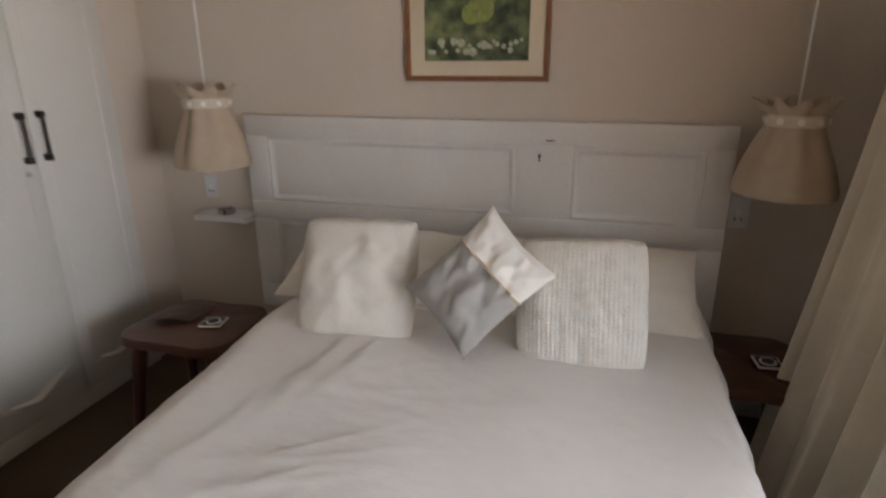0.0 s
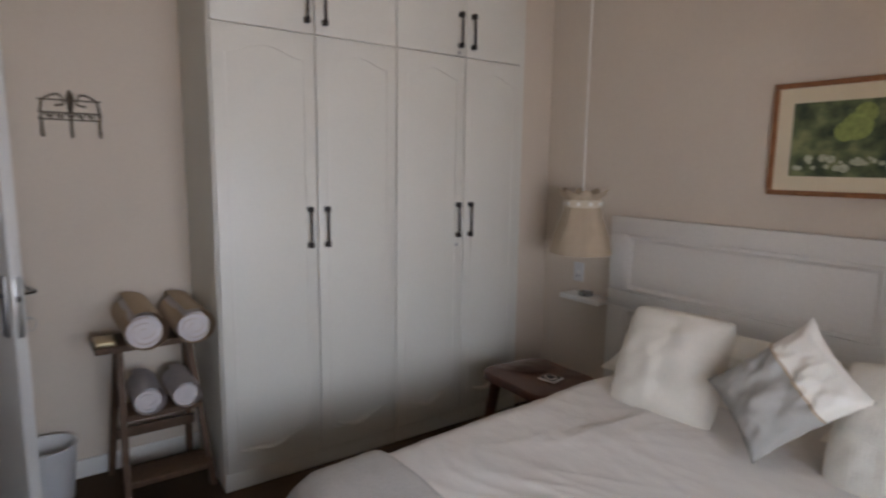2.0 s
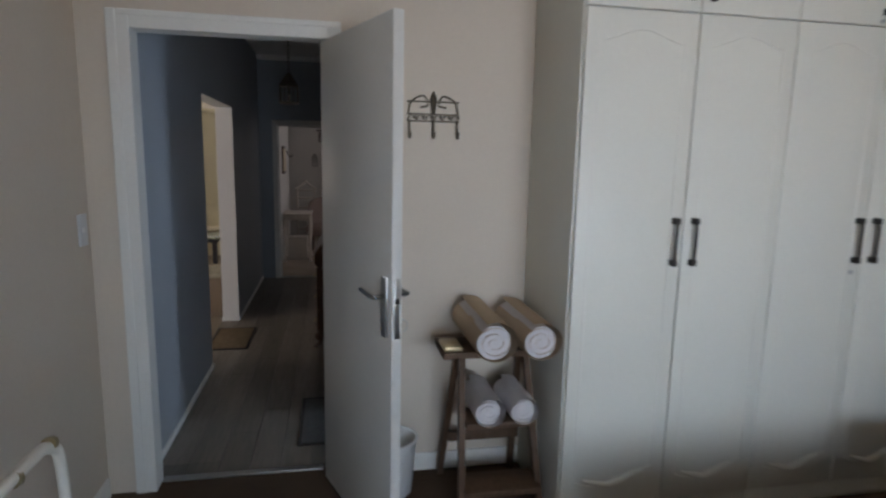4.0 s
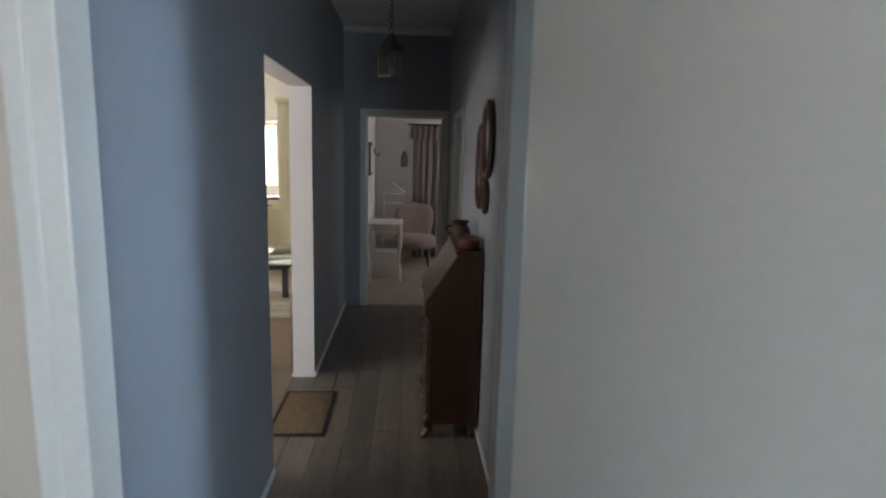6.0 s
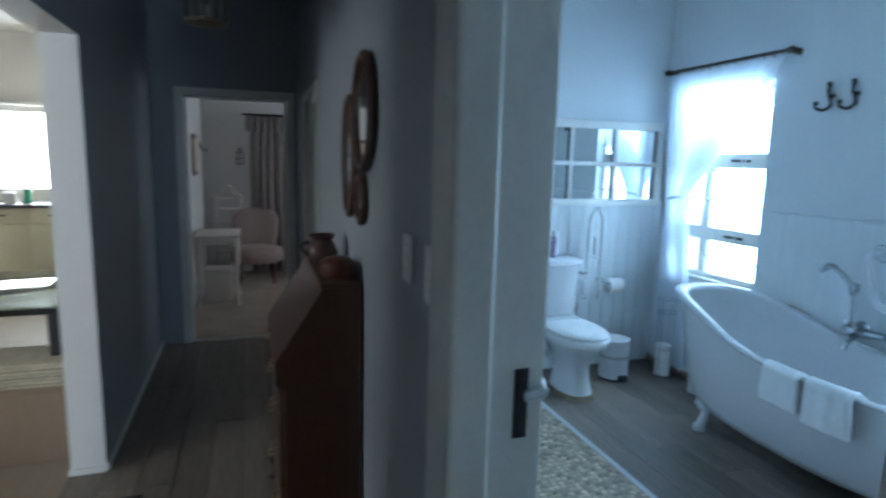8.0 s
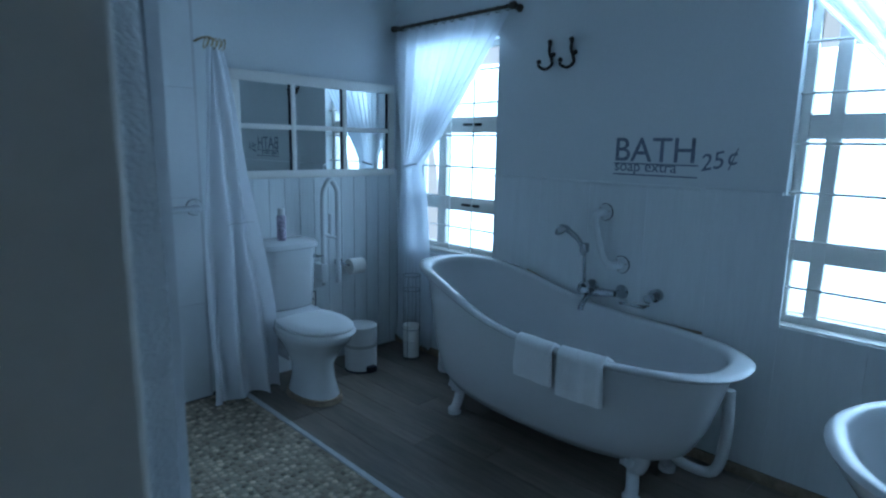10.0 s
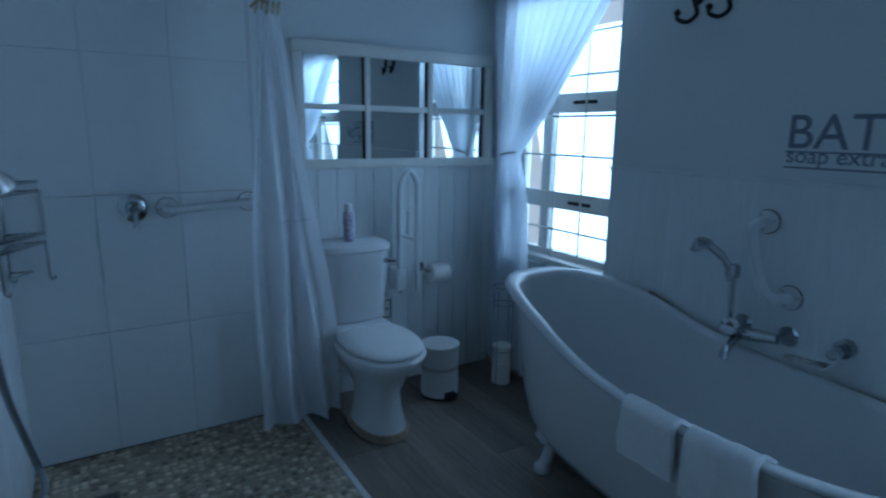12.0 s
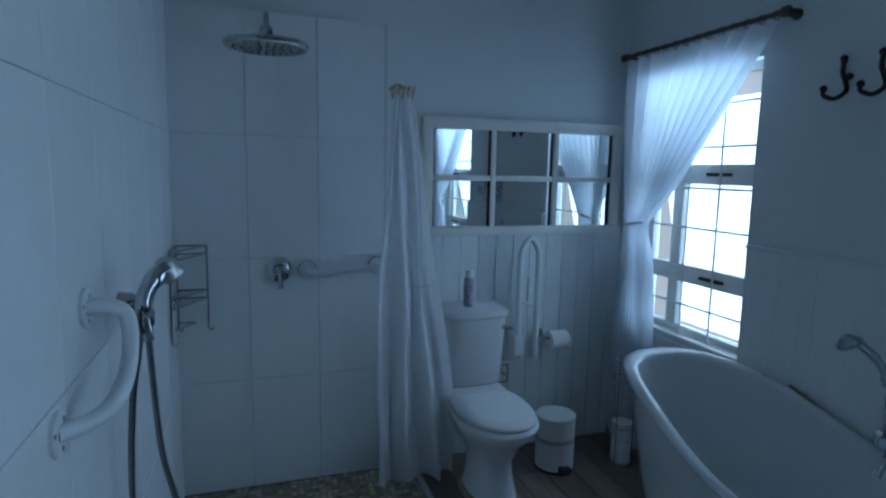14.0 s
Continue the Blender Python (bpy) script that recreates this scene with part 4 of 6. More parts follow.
cc = folded("bedroom_curtain", "cream lined full-length curtain drawn aside at window", [(0.60, 2.17), (0.585, 1.90), (0.62, 1.60), (0.69, 1.3), (0.76, 1.1)], 0.03, 2.45, 0.048, 8, M_CURTAIN, top=(0.26, 0.05))
pole = thing("curtain_pole", (0.92, 1.0, 2.46), "dark wooden curtain pole above the bedroom window", "curtain pole")
part("pole", rod((0.92, -0.5, 2.47), (0.92, 2.35, 2.47), 0.014), M_DARKWOOD, pole)
for y in (-0.4, 2.25):
    part("bracket", rod((0.92, y, 2.47), (1.0, y, 2.47), 0.01), M_DARKWOOD, pole)
part("finial", lathe([(0.01, -0.02), (0.025, 0), (0.025, 0.02), (0.005, 0.04)], (0.92, 2.36, 2.46), 14), M_DARKWOOD, pole)


def window_frame(name, axis, at, u0, u1, z0, z1, mull, trans, depth=0.05, bars=(), inward=1, label="white painted steel window"):
    """A window: outer frame, mullions and transoms, panes; bars are thin burglar bars."""
    c = tagged(new(name), label, "window", kind="structure")
    def b(ua, ub, za, zb, d0, d1, bev=0.003):
        lo, hi = sorted((at + d0, at + d1))
        return box(*((lo, hi, ua, ub) if axis == "x" else (ua, ub, lo, hi)), za, zb, bev)
    w = 0.035
    for q in ((u0, u0 + w, z0, z1), (u1 - w, u1, z0, z1), (u0 + w, u1 - w, z0, z0 + w), (u0 + w, u1 - w, z1 - w, z1)):
        part("window_frame", b(*q, 0, depth), M_FRAMEPAINT, c)
    for m, mw in mull:
        part("mullion", b(m - mw / 2, m + mw / 2, z0 + w, z1 - w, 0.002, depth - 0.002), M_FRAMEPAINT, c)
    for m, mw in trans:
        part("transom", b(u0 + w, u1 - w, m - mw / 2, m + mw / 2, 0.004, depth - 0.004), M_FRAMEPAINT, c)
    p = part("pane", b(u0 + w, u1 - w, z0 + w, z1 - w, depth * 0.45, depth * 0.45 + 0.004, 0), M_GLASS, c)
    p.visible_shadow = False
    for z in bars:
        e = -0.03 * inward if depth > 0 else 0.03
        ends = ((u0, at + e, z), (u1, at + e, z)) if axis == "y" else ((at + e, u0, z), (at + e, u1, z))
        part("burglar_bar", rod(*ends, 0.006, 6), M_FRAMEPAINT, c)
    return c


window_frame("window_1", "x", 1.06, -0.35, 1.25, 0.9, 2.15, [(0.45, 0.04)], [(1.75, 0.04)])

# ==== rest of the house
# ---- hall
def lantern():
    x, y, z0 = -5.28, -0.775, 1.965
    c = thing("ceiling_lantern", (x, y, z0), "dark bronze hexagonal glass lantern on a chain", "lantern")
    n, r = 6, 0.083
    ring = lambda rr, z: [(x + rr * math.cos(k * math.tau / n), y + rr * math.sin(k * math.tau / n), z) for k in range(n)]
    part("base", loft([ring(r * 0.5, z0 - 0.012), ring(r * 1.05, z0), ring(r * 1.05, z0 + 0.012)]), M_BRONZE, c)
    part("roof", loft([ring(r * 1.12, z0 + 0.135), ring(r * 1.12, z0 + 0.145), ring(r * 0.7, z0 + 0.19), ring(r * 0.3, z0 + 0.235), ring(r * 0.12, z0 + 0.25)]), M_BRONZE, c)
    for a, b in zip(ring(r, z0), ring(r, z0 + 0.14)):
        part("post", rod(a, b, 0.006, 6), M_BRONZE, c)
    a, b = ring(r * 0.97, z0 + 0.012), ring(r * 0.97, z0 + 0.135)
    for k in range(n):
        bm = bmesh.new()
        q = [Vector(p) for p in (a[k], a[(k + 1) % n], b[(k + 1) % n], b[k])]
        o = (q[0] + q[1] - 2 * Vector((x, y, q[0].z))).normalized() * 0.003
        loft([[*q], [p + o for p in q]], bm)
        g = part("pane", bm, M_GLASS, c)
        g.visible_shadow = False
        part("glazing_bar", rod((q[0] + q[1]) / 2 + o, (q[2] + q[3]) / 2 + o, 0.003, 5), M_BRONZE, c)
    part("bulb_holder", rod((x, y, z0), (x, y, z0 + 0.07), 0.012, 10), M_IVORY, c)
    z, k = z0 + 0.25, 0
    while z < 2.69:
        f = (lambda t: (x + 0.011 * math.cos(t), y, z + 0.018 + 0.02 * math.sin(t))) if k % 2 else (lambda t: (x, y + 0.011 * math.cos(t), z + 0.018 + 0.02 * math.sin(t)))
        part("link", tube([f(t * math.tau / 10) for t in range(10)], 0.003, 5, closed=True), M_BRONZE, c)
        z, k = z + 0.031, k + 1
    part("rose", lathe([(0.05, -0.03), (0.055, -0.02), (0.05, 0)], (x, y, 2.70), 20), M_BRONZE, c)


lantern()


def writing_desk():
    x0, x1, yb = -5.36, -4.70, -0.272
    c = thing("writing_desk", ((x0 + x1) / 2, -0.42, 0), "dark wood writing desk with sloping fall front and cabriole legs", "desk")
    side = [(yb, 0.085), (yb, 1.02), (yb - 0.13, 1.02), (yb - 0.295, 0.765), (yb - 0.295, 0.69), (yb - 0.265, 0.66), (yb - 0.265, 0.085)]
    for a, b in ((x0, x0 + 0.022), (x1 - 0.022, x1)):
        part("side_panel", loft([[(a, y, z) for y, z in side], [(b, y, z) for y, z in side]]), M_DARKWOOD, c, smooth=20)
    part("back", box(x0 + 0.022, x1 - 0.022, yb - 0.012, yb, 0.2, 1.02), M_DARKWOOD, c)
    part("top", box(x0 - 0.008, x1 + 0.008, yb - 0.14, yb, 1.02, 1.04, 0.004), M_DARKWOOD, c)
    sl = [(yb - 0.128, 1.02), (yb - 0.298, 0.762), (yb - 0.278, 0.752), (yb - 0.108, 1.01)]
    fall = part("fall_front", loft([[(x0 + 0.024, y, z) for y, z in sl], [(x1 - 0.024, y, z) for y, z in sl]]), M_DARKWOOD, c, smooth=20)
    part("escutcheon", box(-5.06, -5.03, yb - 0.155, yb - 0.148, 0.965, 0.985, 0.001), M_BRASS, fall)
    for z0, z1 in ((0.69, 0.755), (0.50, 0.655), (0.31, 0.49), (0.10, 0.30)):
        d = part("drawer", box(x0 + 0.026, x1 - 0.026, yb - 0.283, yb - 0.02, z0, z1, 0.004), M_DARKWOOD, c)
        for hx in (x0 + 0.16, x1 - 0.16):
            z = (z0 + z1) / 2
            part("drawer_pull", tube(curve_points([(hx - 0.03, yb - 0.285, z), (hx - 0.025, yb - 0.305, z - 0.012), (hx + 0.025, yb - 0.305, z - 0.012), (hx + 0.03, yb - 0.285, z)], 4), 0.004, 6), M_BRASS, d)
    for sx in (x0 + 0.03, x1 - 0.03):
        for sy, o in ((yb - 0.245, -1), (yb - 0.03, 1)):
            oy = -0.035 if o < 0 else 0
            part("leg", tube(curve_points([(sx, sy, 0.12), (sx, sy + oy, 0.09), (sx, sy + oy * 0.3, 0.05), (sx, sy + oy * 1.2, 0.012), (sx, sy + oy * 1.4, 0.0)], 4), [0.028] * 4 + [0.026] * 4 + [0.018] * 4 + [0.016] * 4 + [0.022], 10), M_DARKWOOD, c)
    part("apron", box(x0 + 0.02, x1 - 0.02, yb - 0.27, yb - 0.25, 0.06, 0.10, 0.006), M_DARKWOOD, c)


writing_desk()
jug = thing("clay_jug", (-5.08, -0.36, 1.041), "brown glazed pottery jug standing on the desk", "jug")
part("body", lathe([(0.035, 0), (0.05, 0.012), (0.062, 0.045), (0.05, 0.08), (0.038, 0.095), (0.055, 0.115), (0.05, 0.117), (0.034, 0.095)], (-5.08, -0.36, 1.041), 24), M_CLAY, jug)
part("ear", tube(curve_points([(-5.08, -0.41, 1.13), (-5.08, -0.445, 1.11), (-5.08, -0.415, 1.07)], 5), 0.007, 8), M_CLAY, jug)

for cx, cz, rx, rz, dy, lab in ((-4.64, 1.61, 0.135, 0.18, 0.03, "large"), (-4.93, 1.47, 0.10, 0.215, 0.022, "tall"), (-4.70, 1.325, 0.055, 0.075, 0.02, "small")):
    y1 = -0.262
    c = thing("wall_mirror", (cx, y1, cz), lab + " oval wall mirror in dark brown frame", "mirror", "oval hall mirrors")
    pts = [(cx + rx * math.cos(k * math.tau / 40), y1 - dy * 0.6, cz + rz * math.sin(k * math.tau / 40)) for k in range(40)]
    part("frame", tube(pts, 0.016, 8, closed=True), M_CLAY, c, "dark brown oval frame")
    part("glass", loft([[(p[0], y1 - dy * 0.62, p[2]) for p in pts], [(p[0], y1 - dy * 0.5, p[2]) for p in pts]]), M_MIRROR, c, "silvered glass")
    part("backing", loft([[(p[0], y1 - 0.001, p[2]) for p in pts], [(p[0], y1 - dy * 0.48, p[2]) for p in pts]]), M_DARKWOOD, c)

for nm, b, m, lab in (("door_mat", (-5.32, -4.735, -1.42, -1.10), M_MAT, "brown coir door mat with dark bound edge"), ("door_mat", (-3.70, -3.09, -0.62, -0.30), M_GREYMAT, "grey door mat with dark edge before the bathroom")):
    c = thing(nm, ((b[0] + b[1]) / 2, (b[2] + b[3]) / 2, 0), lab, "mat", "hall mats")
    part("matting", box(b[0] + 0.02, b[1] - 0.02, b[2] + 0.02, b[3] - 0.02, 0.002, 0.012, 0.003), m, c)
    bm = bmesh.new()
    for q in ((b[0], b[1], b[2], b[2] + 0.02), (b[0], b[1], b[3] - 0.02, b[3]), (b[0], b[0] + 0.02, b[2] + 0.02, b[3] - 0.02), (b[1] - 0.02, b[1], b[2] + 0.02, b[3] - 0.02)):
        box(*q, 0.001, 0.010, 0.002, bm)
    part("border", bm, M_MATEDGE, c)

basket = thing("round_box", (-4.80, -0.34, 1.041), "brown rounded lidded box standing on the desk", "box")
part("body", lathe([(0.055, 0), (0.062, 0.008), (0.064, 0.04)], (-4.80, -0.34, 1.041), 24), M_WOOD, basket)
part("lid", lathe([(0.066, 0.04), (0.066, 0.05), (0.05, 0.066), (0.02, 0.074), (0.004, 0.075)], (-4.80, -0.34, 1.041), 24), M_WOOD, basket)

# ---- bathroom: boards, tiles, windows
board_w = 0.098
pan_w = struct("panelling_west", box(-6.28, -6.268, 0.905, 2.25, 0, 1.21), M_BOARD, "white tongue-and-groove boards", "panelling")
y = 0.906
while y < 2.24:
    part("board", box(-6.272, -6.255, y, min(y + board_w - 0.0015, 2.249), 0.001, 1.215, 0.002, seg=1), M_BOARD, pan_w)
    y += board_w
pan_n = struct("panelling_north", box(-6.25, -3.885, 2.24, 2.25, 0, 0.69), M_BOARD, "white painted wall boards", "panelling")
x = -6.25
while x < -2.95:
    w = min(0.30, -2.94 - x)
    mid = x + w / 2
    top = 1.213 if not (W2[0] < mid < W2[1] or W1[0] - 0.05 < mid < W1[1] + 0.05) else 0.685
    part("board", box(x + 0.0002, x + w - 0.0002, 2.238, 2.25, 0.001, top, 0.001, seg=1), M_BOARD, pan_n)
    x += 0.30
struct("trim_bath_dado", box(-5.38, -3.89, 2.230, 2.25, 1.208, 1.222, 0.004), M_BOARD, "thin white dado bead", "trim")
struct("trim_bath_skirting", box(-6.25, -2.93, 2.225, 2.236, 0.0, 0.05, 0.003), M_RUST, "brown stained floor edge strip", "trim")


def bath_window(name, W, mull, gone):
    x0, x1, z0, z1 = W
    c = window_frame(name, "y", 2.31, x0, x1, z0, z1, mull, [(z0 + 0.30, 0.085), (z0 + 0.787, 0.095)], 0.045, (), label="white steel window with burglar bars")
    for k, z in enumerate([z0 + 0.155 + 0.189 * k for k in range(6)]):
        part("burglar_bar", rod((x0, 2.285, z), (x1, 2.285, z), 0.006, 6), M_FRAMEPAINT, c)
    for k in range(1, gone):
        xx = x1 - 0.015 - 0.19 * k
        part("upright_bar", rod((xx, 2.28, z0), (xx, 2.28, z1), 0.005, 6), M_FRAMEPAINT, c)
    for z in (z0 + 0.30, z0 + 0.787):
        part("catch", box(x1 - 0.30, x1 - 0.16, 2.285, 2.305, z - 0.008, z + 0.008, 0.004), M_BLACKMETAL, c, "dark window catch")
    part("window_sill", box(x0 - 0.0, x1 + 0.0, 2.245, 2.31, z0 - 0.012, z0 + 0.004, 0.003), M_FRAMEPAINT, c)


bath_window("window_2", W1, [(-5.885, 0.07)], 3)
bath_window("window_3", W2, [(W2[0] + 0.12, 0.05), (W2[1] - 0.1, 0.05)], 1)
window_frame("window_4", "x", -10.34, -3.3, -1.8, 1.0, 1.9, [(-2.55, 0.04)], [], 0.045)
# unseen kitchen window, added as an opening for the fill lamp
window_frame("window_5", "y", -4.55, -4.9, -3.1, 0.9, 2.1, [(-4.0, 0.04)], [], 0.045)
window_frame("window_6", "y", 1.56, -9.9, -8.5, 0.8, 2.0, [(-9.2, 0.04)], [], 0.045)


def voile(name, x_fix, x_far, tie, ztop, zbot, label, seed):
    """A sheer curtain gathered on a rod, swept to one side by a tie."""
    tx, tz = tie
    c = thing(name, (x_fix, 2.2, zbot), label, "curtain", "bathroom sheers")
    def f(u, v):
        z = ztop + (zbot - ztop) * v
        vt = (ztop - tz) / (ztop - zbot)
        full = x_fix + (x_far - x_fix) * u
        wt = abs(x_far - x_fix) * 0.19
        s = 1 if x_far > x_fix else -1
        if v < vt:
            k = (v / vt)
            e = k ** (1.0 + 0.55 * (1 - u))
            xx = full * (1 - e) + (tx + s * wt * (u - 0.5)) * e
        else:
            k = (v - vt) / (1 - vt)
            xx = tx + s * (wt * (u - 0.5)) * (1 + 0.85 * min(1, k * 1.3)) + s * 0.02 * k
        g = 1 - 0.55 * math.exp(-((z - tz) / 0.14) ** 2)
        yy = 2.195 + g * (0.026 * math.sin(u * 22 * math.pi + seed + 1.5 * math.sin(v * 4)) + 0.012 * math.sin(u * 61 + seed * 2 + v * 2)) - 0.02 * math.exp(-((z - tz) / 0.1) ** 2)
        return xx, yy, z + 0.008 * math.sin(u * 22 * math.pi) * (v > 0.99)
    part("cloth", grid_sheet(f, 220, 46), M_SHEER, c, "", 85)
    part("tie", tube([(tx + 0.075 * math.cos(a), 2.19 + 0.032 * math.sin(a), tz + 0.012 * math.cos(a)) for a in [k * math.tau / 18 for k in range(18)]], 0.008, 6, closed=True), M_SHOWERCLOTH, c, "white cloth tie-back")


voile("sheer_curtain", -6.21, -5.27, (-6.03, 1.25), 2.085, 0.06, "white sheer voile curtain tied back at the window", 0.3)
voile("sheer_curtain", -3.02, -4.0, (-3.12, 1.22), 2.085, 0.60, "white sheer voile curtain tied back at window", 2.0)
for a, b, nm in ((-6.23, -5.235, 1), (-4.10, -2.97, 2)):
    r = thing("curtain_rod", ((a + b) / 2, 2.2, 2.1), "dark metal curtain rod with round finials", "curtain rod", "bathroom curtain rods")
    part("rod", rod((a + 0.02, 2.19, 2.11), (b - 0.02, 2.19, 2.11), 0.010, 10), M_BRONZE, r)
    for x in (a + 0.01, b - 0.01):
        bm = lathe([(0.012, -0.02), (0.020, -0.012), (0.020, 0.012), (0.012, 0.02)], sides=16)
        bmesh.ops.transform(bm, matrix=pose(x, 2.19, 2.11, 0, 90, 0), verts=bm.verts)
        part("finial", bm, M_BRONZE, r)
        part("bracket", tube([(x, 2.19, 2.11), (x, 2.25, 2.105)], [0.011, 0.022], 10), M_BRONZE, r)
    for k in range(14):
        x = a + 0.05 + (b - a - 0.1) * k / 13
        part("ring", tube([(x + 0.002 * math.sin(t), 2.19 + 0.015 * math.cos(t), 2.105 + 0.017 * math.sin(t)) for t in [q * math.tau / 12 for q in range(12)]], 0.002, 5, closed=True), M_BLACKMETAL, r)

# ---- bathroom: window-frame mirror
mf = thing("window_frame_mirror", (-6.26, 1.64, 1.18), "old white six-pane window frame fitted with mirrors", "mirror")
MZ0, MZ1 = 1.178, 1.762
for q in ((1.088, 2.205, MZ0, MZ0 + 0.045), (1.088, 2.205, MZ1 - 0.055, MZ1), (1.088, 1.14, MZ0 + 0.045, MZ1 - 0.055), (2.158, 2.205, MZ0 + 0.045, MZ1 - 0.055)):
    part("frame_bar", box(-6.278, -6.235, *q, 0.005), M_FRAMEPAINT, mf)
for yy in (1.462, 1.815):
    part("glazing_bar", box(-6.276, -6.241, yy - 0.014, yy + 0.014, MZ0 + 0.045, MZ1 - 0.055, 0.004), M_FRAMEPAINT, mf)
zmid = 1.468
for a, b in ((1.14, 1.448), (1.476, 1.801), (1.829, 2.158)):
    part("cross_bar", box(-6.274, -6.243, a, b, zmid - 0.014, zmid + 0.014, 0.004), M_FRAMEPAINT, mf)
    for c0, c1 in ((MZ0 + 0.045, zmid - 0.014), (zmid + 0.014, MZ1 - 0.055)):
        part("mirror_pane", box(-6.262, -6.258, a, b, c0, c1), M_MIRROR, mf, "mirror glass")
        for q in ((a, a + 0.005, c0, c1), (b - 0.008, b, c0, c1)):
            part("putty", box(-6.259, -6.250, *q), M_BLACK, mf, "dark worn putty line")


# ---- toilet
def toilet():
    c = thing("toilet", (-5.9, 1.34, 0), "white ceramic close-coupled toilet with closed lid", "toilet")
    cy = 1.325
    def egg(xb, xf, w, z, n=40, p=2.0):
        out = []
        for k in range(n):
            a = k * math.tau / n
            ca, sa = math.cos(a), math.sin(a)
            xm = xb + (xf - xb) * 0.45
            x = xm + (xf - xm) * ca if ca > 0 else xm + (xm - xb) * math.copysign(abs(ca) ** 0.7, ca)
            out.append((x, cy + w / 2 * math.copysign(abs(sa) ** (0.85 if ca > 0 else 0.65), sa), z))
        return out
    part("pedestal", loft([egg(-6.02, -5.68, 0.235, 0.0), egg(-6.02, -5.685, 0.23, 0.02), egg(-6.0, -5.72, 0.19, 0.12), egg(-6.0, -5.73, 0.19, 0.2), egg(-6.02, -5.68, 0.27, 0.29), egg(-6.06, -5.61, 0.345, 0.35), egg(-6.08, -5.595, 0.36, 0.375), egg(-6.08, -5.6, 0.355, 0.388)]), M_CERAMIC, c, smooth=60)
    part("bowl_shelf", box(-6.25, -5.98, cy - 0.15, cy + 0.15, 0.36, 0.445, 0.03, seg=4), M_CERAMIC, c)
    part("seat", loft([egg(-6.04, -5.60, 0.345, 0.389), egg(-6.055, -5.58, 0.374, 0.396), egg(-6.05, -5.59, 0.365, 0.408)]), M_PLASTIC, c, smooth=60)
    part("lid", loft([egg(-6.05, -5.605, 0.335, 0.409), egg(-6.06, -5.592, 0.35, 0.414), egg(-6.06, -5.59, 0.352, 0.424), egg(-6.05, -5.60, 0.34, 0.433), egg(-6.0, -5.68, 0.22, 0.439), egg(-5.9, -5.82, 0.04, 0.44)]), M_PLASTIC, c, smooth=60)
    for dy in (-0.07, 0.07):
        part("hinge", rod((-6.06, cy + dy - 0.025, 0.425), (-6.06, cy + dy + 0.025, 0.425), 0.012, 10), M_PLASTIC, c)
    def rr(x0, x1, w, z, bow=0.025):
        pts = []
        for k in range(13):
            t = k / 12
            pts.append((x1 + bow * (1 - (2 * t - 1) ** 2) - 0.02 * (abs(2 * t - 1) > 0.99), cy - w / 2 + w * t, z))
        return pts + [(x0, cy + w / 2, z), (x0, cy - w / 2, z)]
    part("cistern", loft([rr(-6.25, -6.09, 0.27, 0.445), rr(-6.25, -6.075, 0.285, 0.46), rr(-6.25, -6.06, 0.31, 0.79)]), M_CERAMIC, c, smooth=45)
    part("cistern_lid", loft([rr(-6.253, -6.055, 0.325, 0.792), rr(-6.253, -6.048, 0.335, 0.80), rr(-6.253, -6.05, 0.33, 0.825), rr(-6.25, -6.07, 0.30, 0.836)]), M_CERAMIC, c, smooth=45)
    part("flush_lever", tube([(-6.04, cy + 0.13, 0.745), (-6.02, cy + 0.13, 0.745), (-6.015, cy + 0.17, 0.742)], [0.014, 0.008, 0.006], 10), M_CHROME, c, "chrome flush lever")
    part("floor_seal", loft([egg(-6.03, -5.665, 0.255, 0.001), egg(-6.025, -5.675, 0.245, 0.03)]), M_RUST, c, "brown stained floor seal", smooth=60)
    part("waste_pipe", rod((-6.27, cy - 0.02, 0.2), (-6.0, cy - 0.02, 0.2), 0.055, 16), M_PLASTIC, c)


toilet()
can = thing("spray_can", (-6.14, 1.305, 0.836), "slim air freshener can standing on the cistern", "spray can")
part("can", lathe([(0.024, 0), (0.026, 0.005), (0.026, 0.135), (0.02, 0.145)], (-6.14, 1.305, 0.836), 20), M_PURPLE, can)
part("cap", lathe([(0.019, 0.143), (0.019, 0.178), (0.015, 0.182)], (-6.14, 1.305, 0.836), 18), M_PLASTIC, can, "white cap")

fg = thing("fold_up_grab_rail", (-6.22, 1.63, 0.5), "white fold-up grab rail raised against wall", "grab rail")
part("loop", tube(curve_points([(-6.17, 1.595, 0.58), (-6.17, 1.595, 0.8), (-6.165, 1.595, 1.05), (-6.16, 1.605, 1.12), (-6.16, 1.645, 1.165), (-6.16, 1.685, 1.12), (-6.16, 1.695, 1.05), (-6.16, 1.695, 0.8), (-6.16, 1.695, 0.53)], 6), 0.0155, 12), M_WHITEMETAL, fg)
part("cross_bar", tube([(-6.165, 1.595, 0.84), (-6.165, 1.695, 0.81)], 0.011, 10), M_WHITEMETAL, fg)
part("prop", rod((-6.165, 1.645, 0.83), (-6.165, 1.648, 0.96), 0.012, 10), M_WHITEMETAL, fg)
part("hinge_block", box(-6.25, -6.15, 1.57, 1.62, 0.55, 0.66, 0.008), M_WHITEMETAL, fg)
part("wall_plate", box(-6.256, -6.248, 1.53, 1.66, 0.49, 0.70, 0.006), M_WHITEMETAL, fg)
for yy, zz in ((1.55, 0.68), (1.64, 0.68), (1.55, 0.51), (1.64, 0.51)):
    part("bolt", rod((-6.25, yy, zz), (-6.24, yy, zz), 0.009, 10), M_STEEL, fg, "steel bolt")

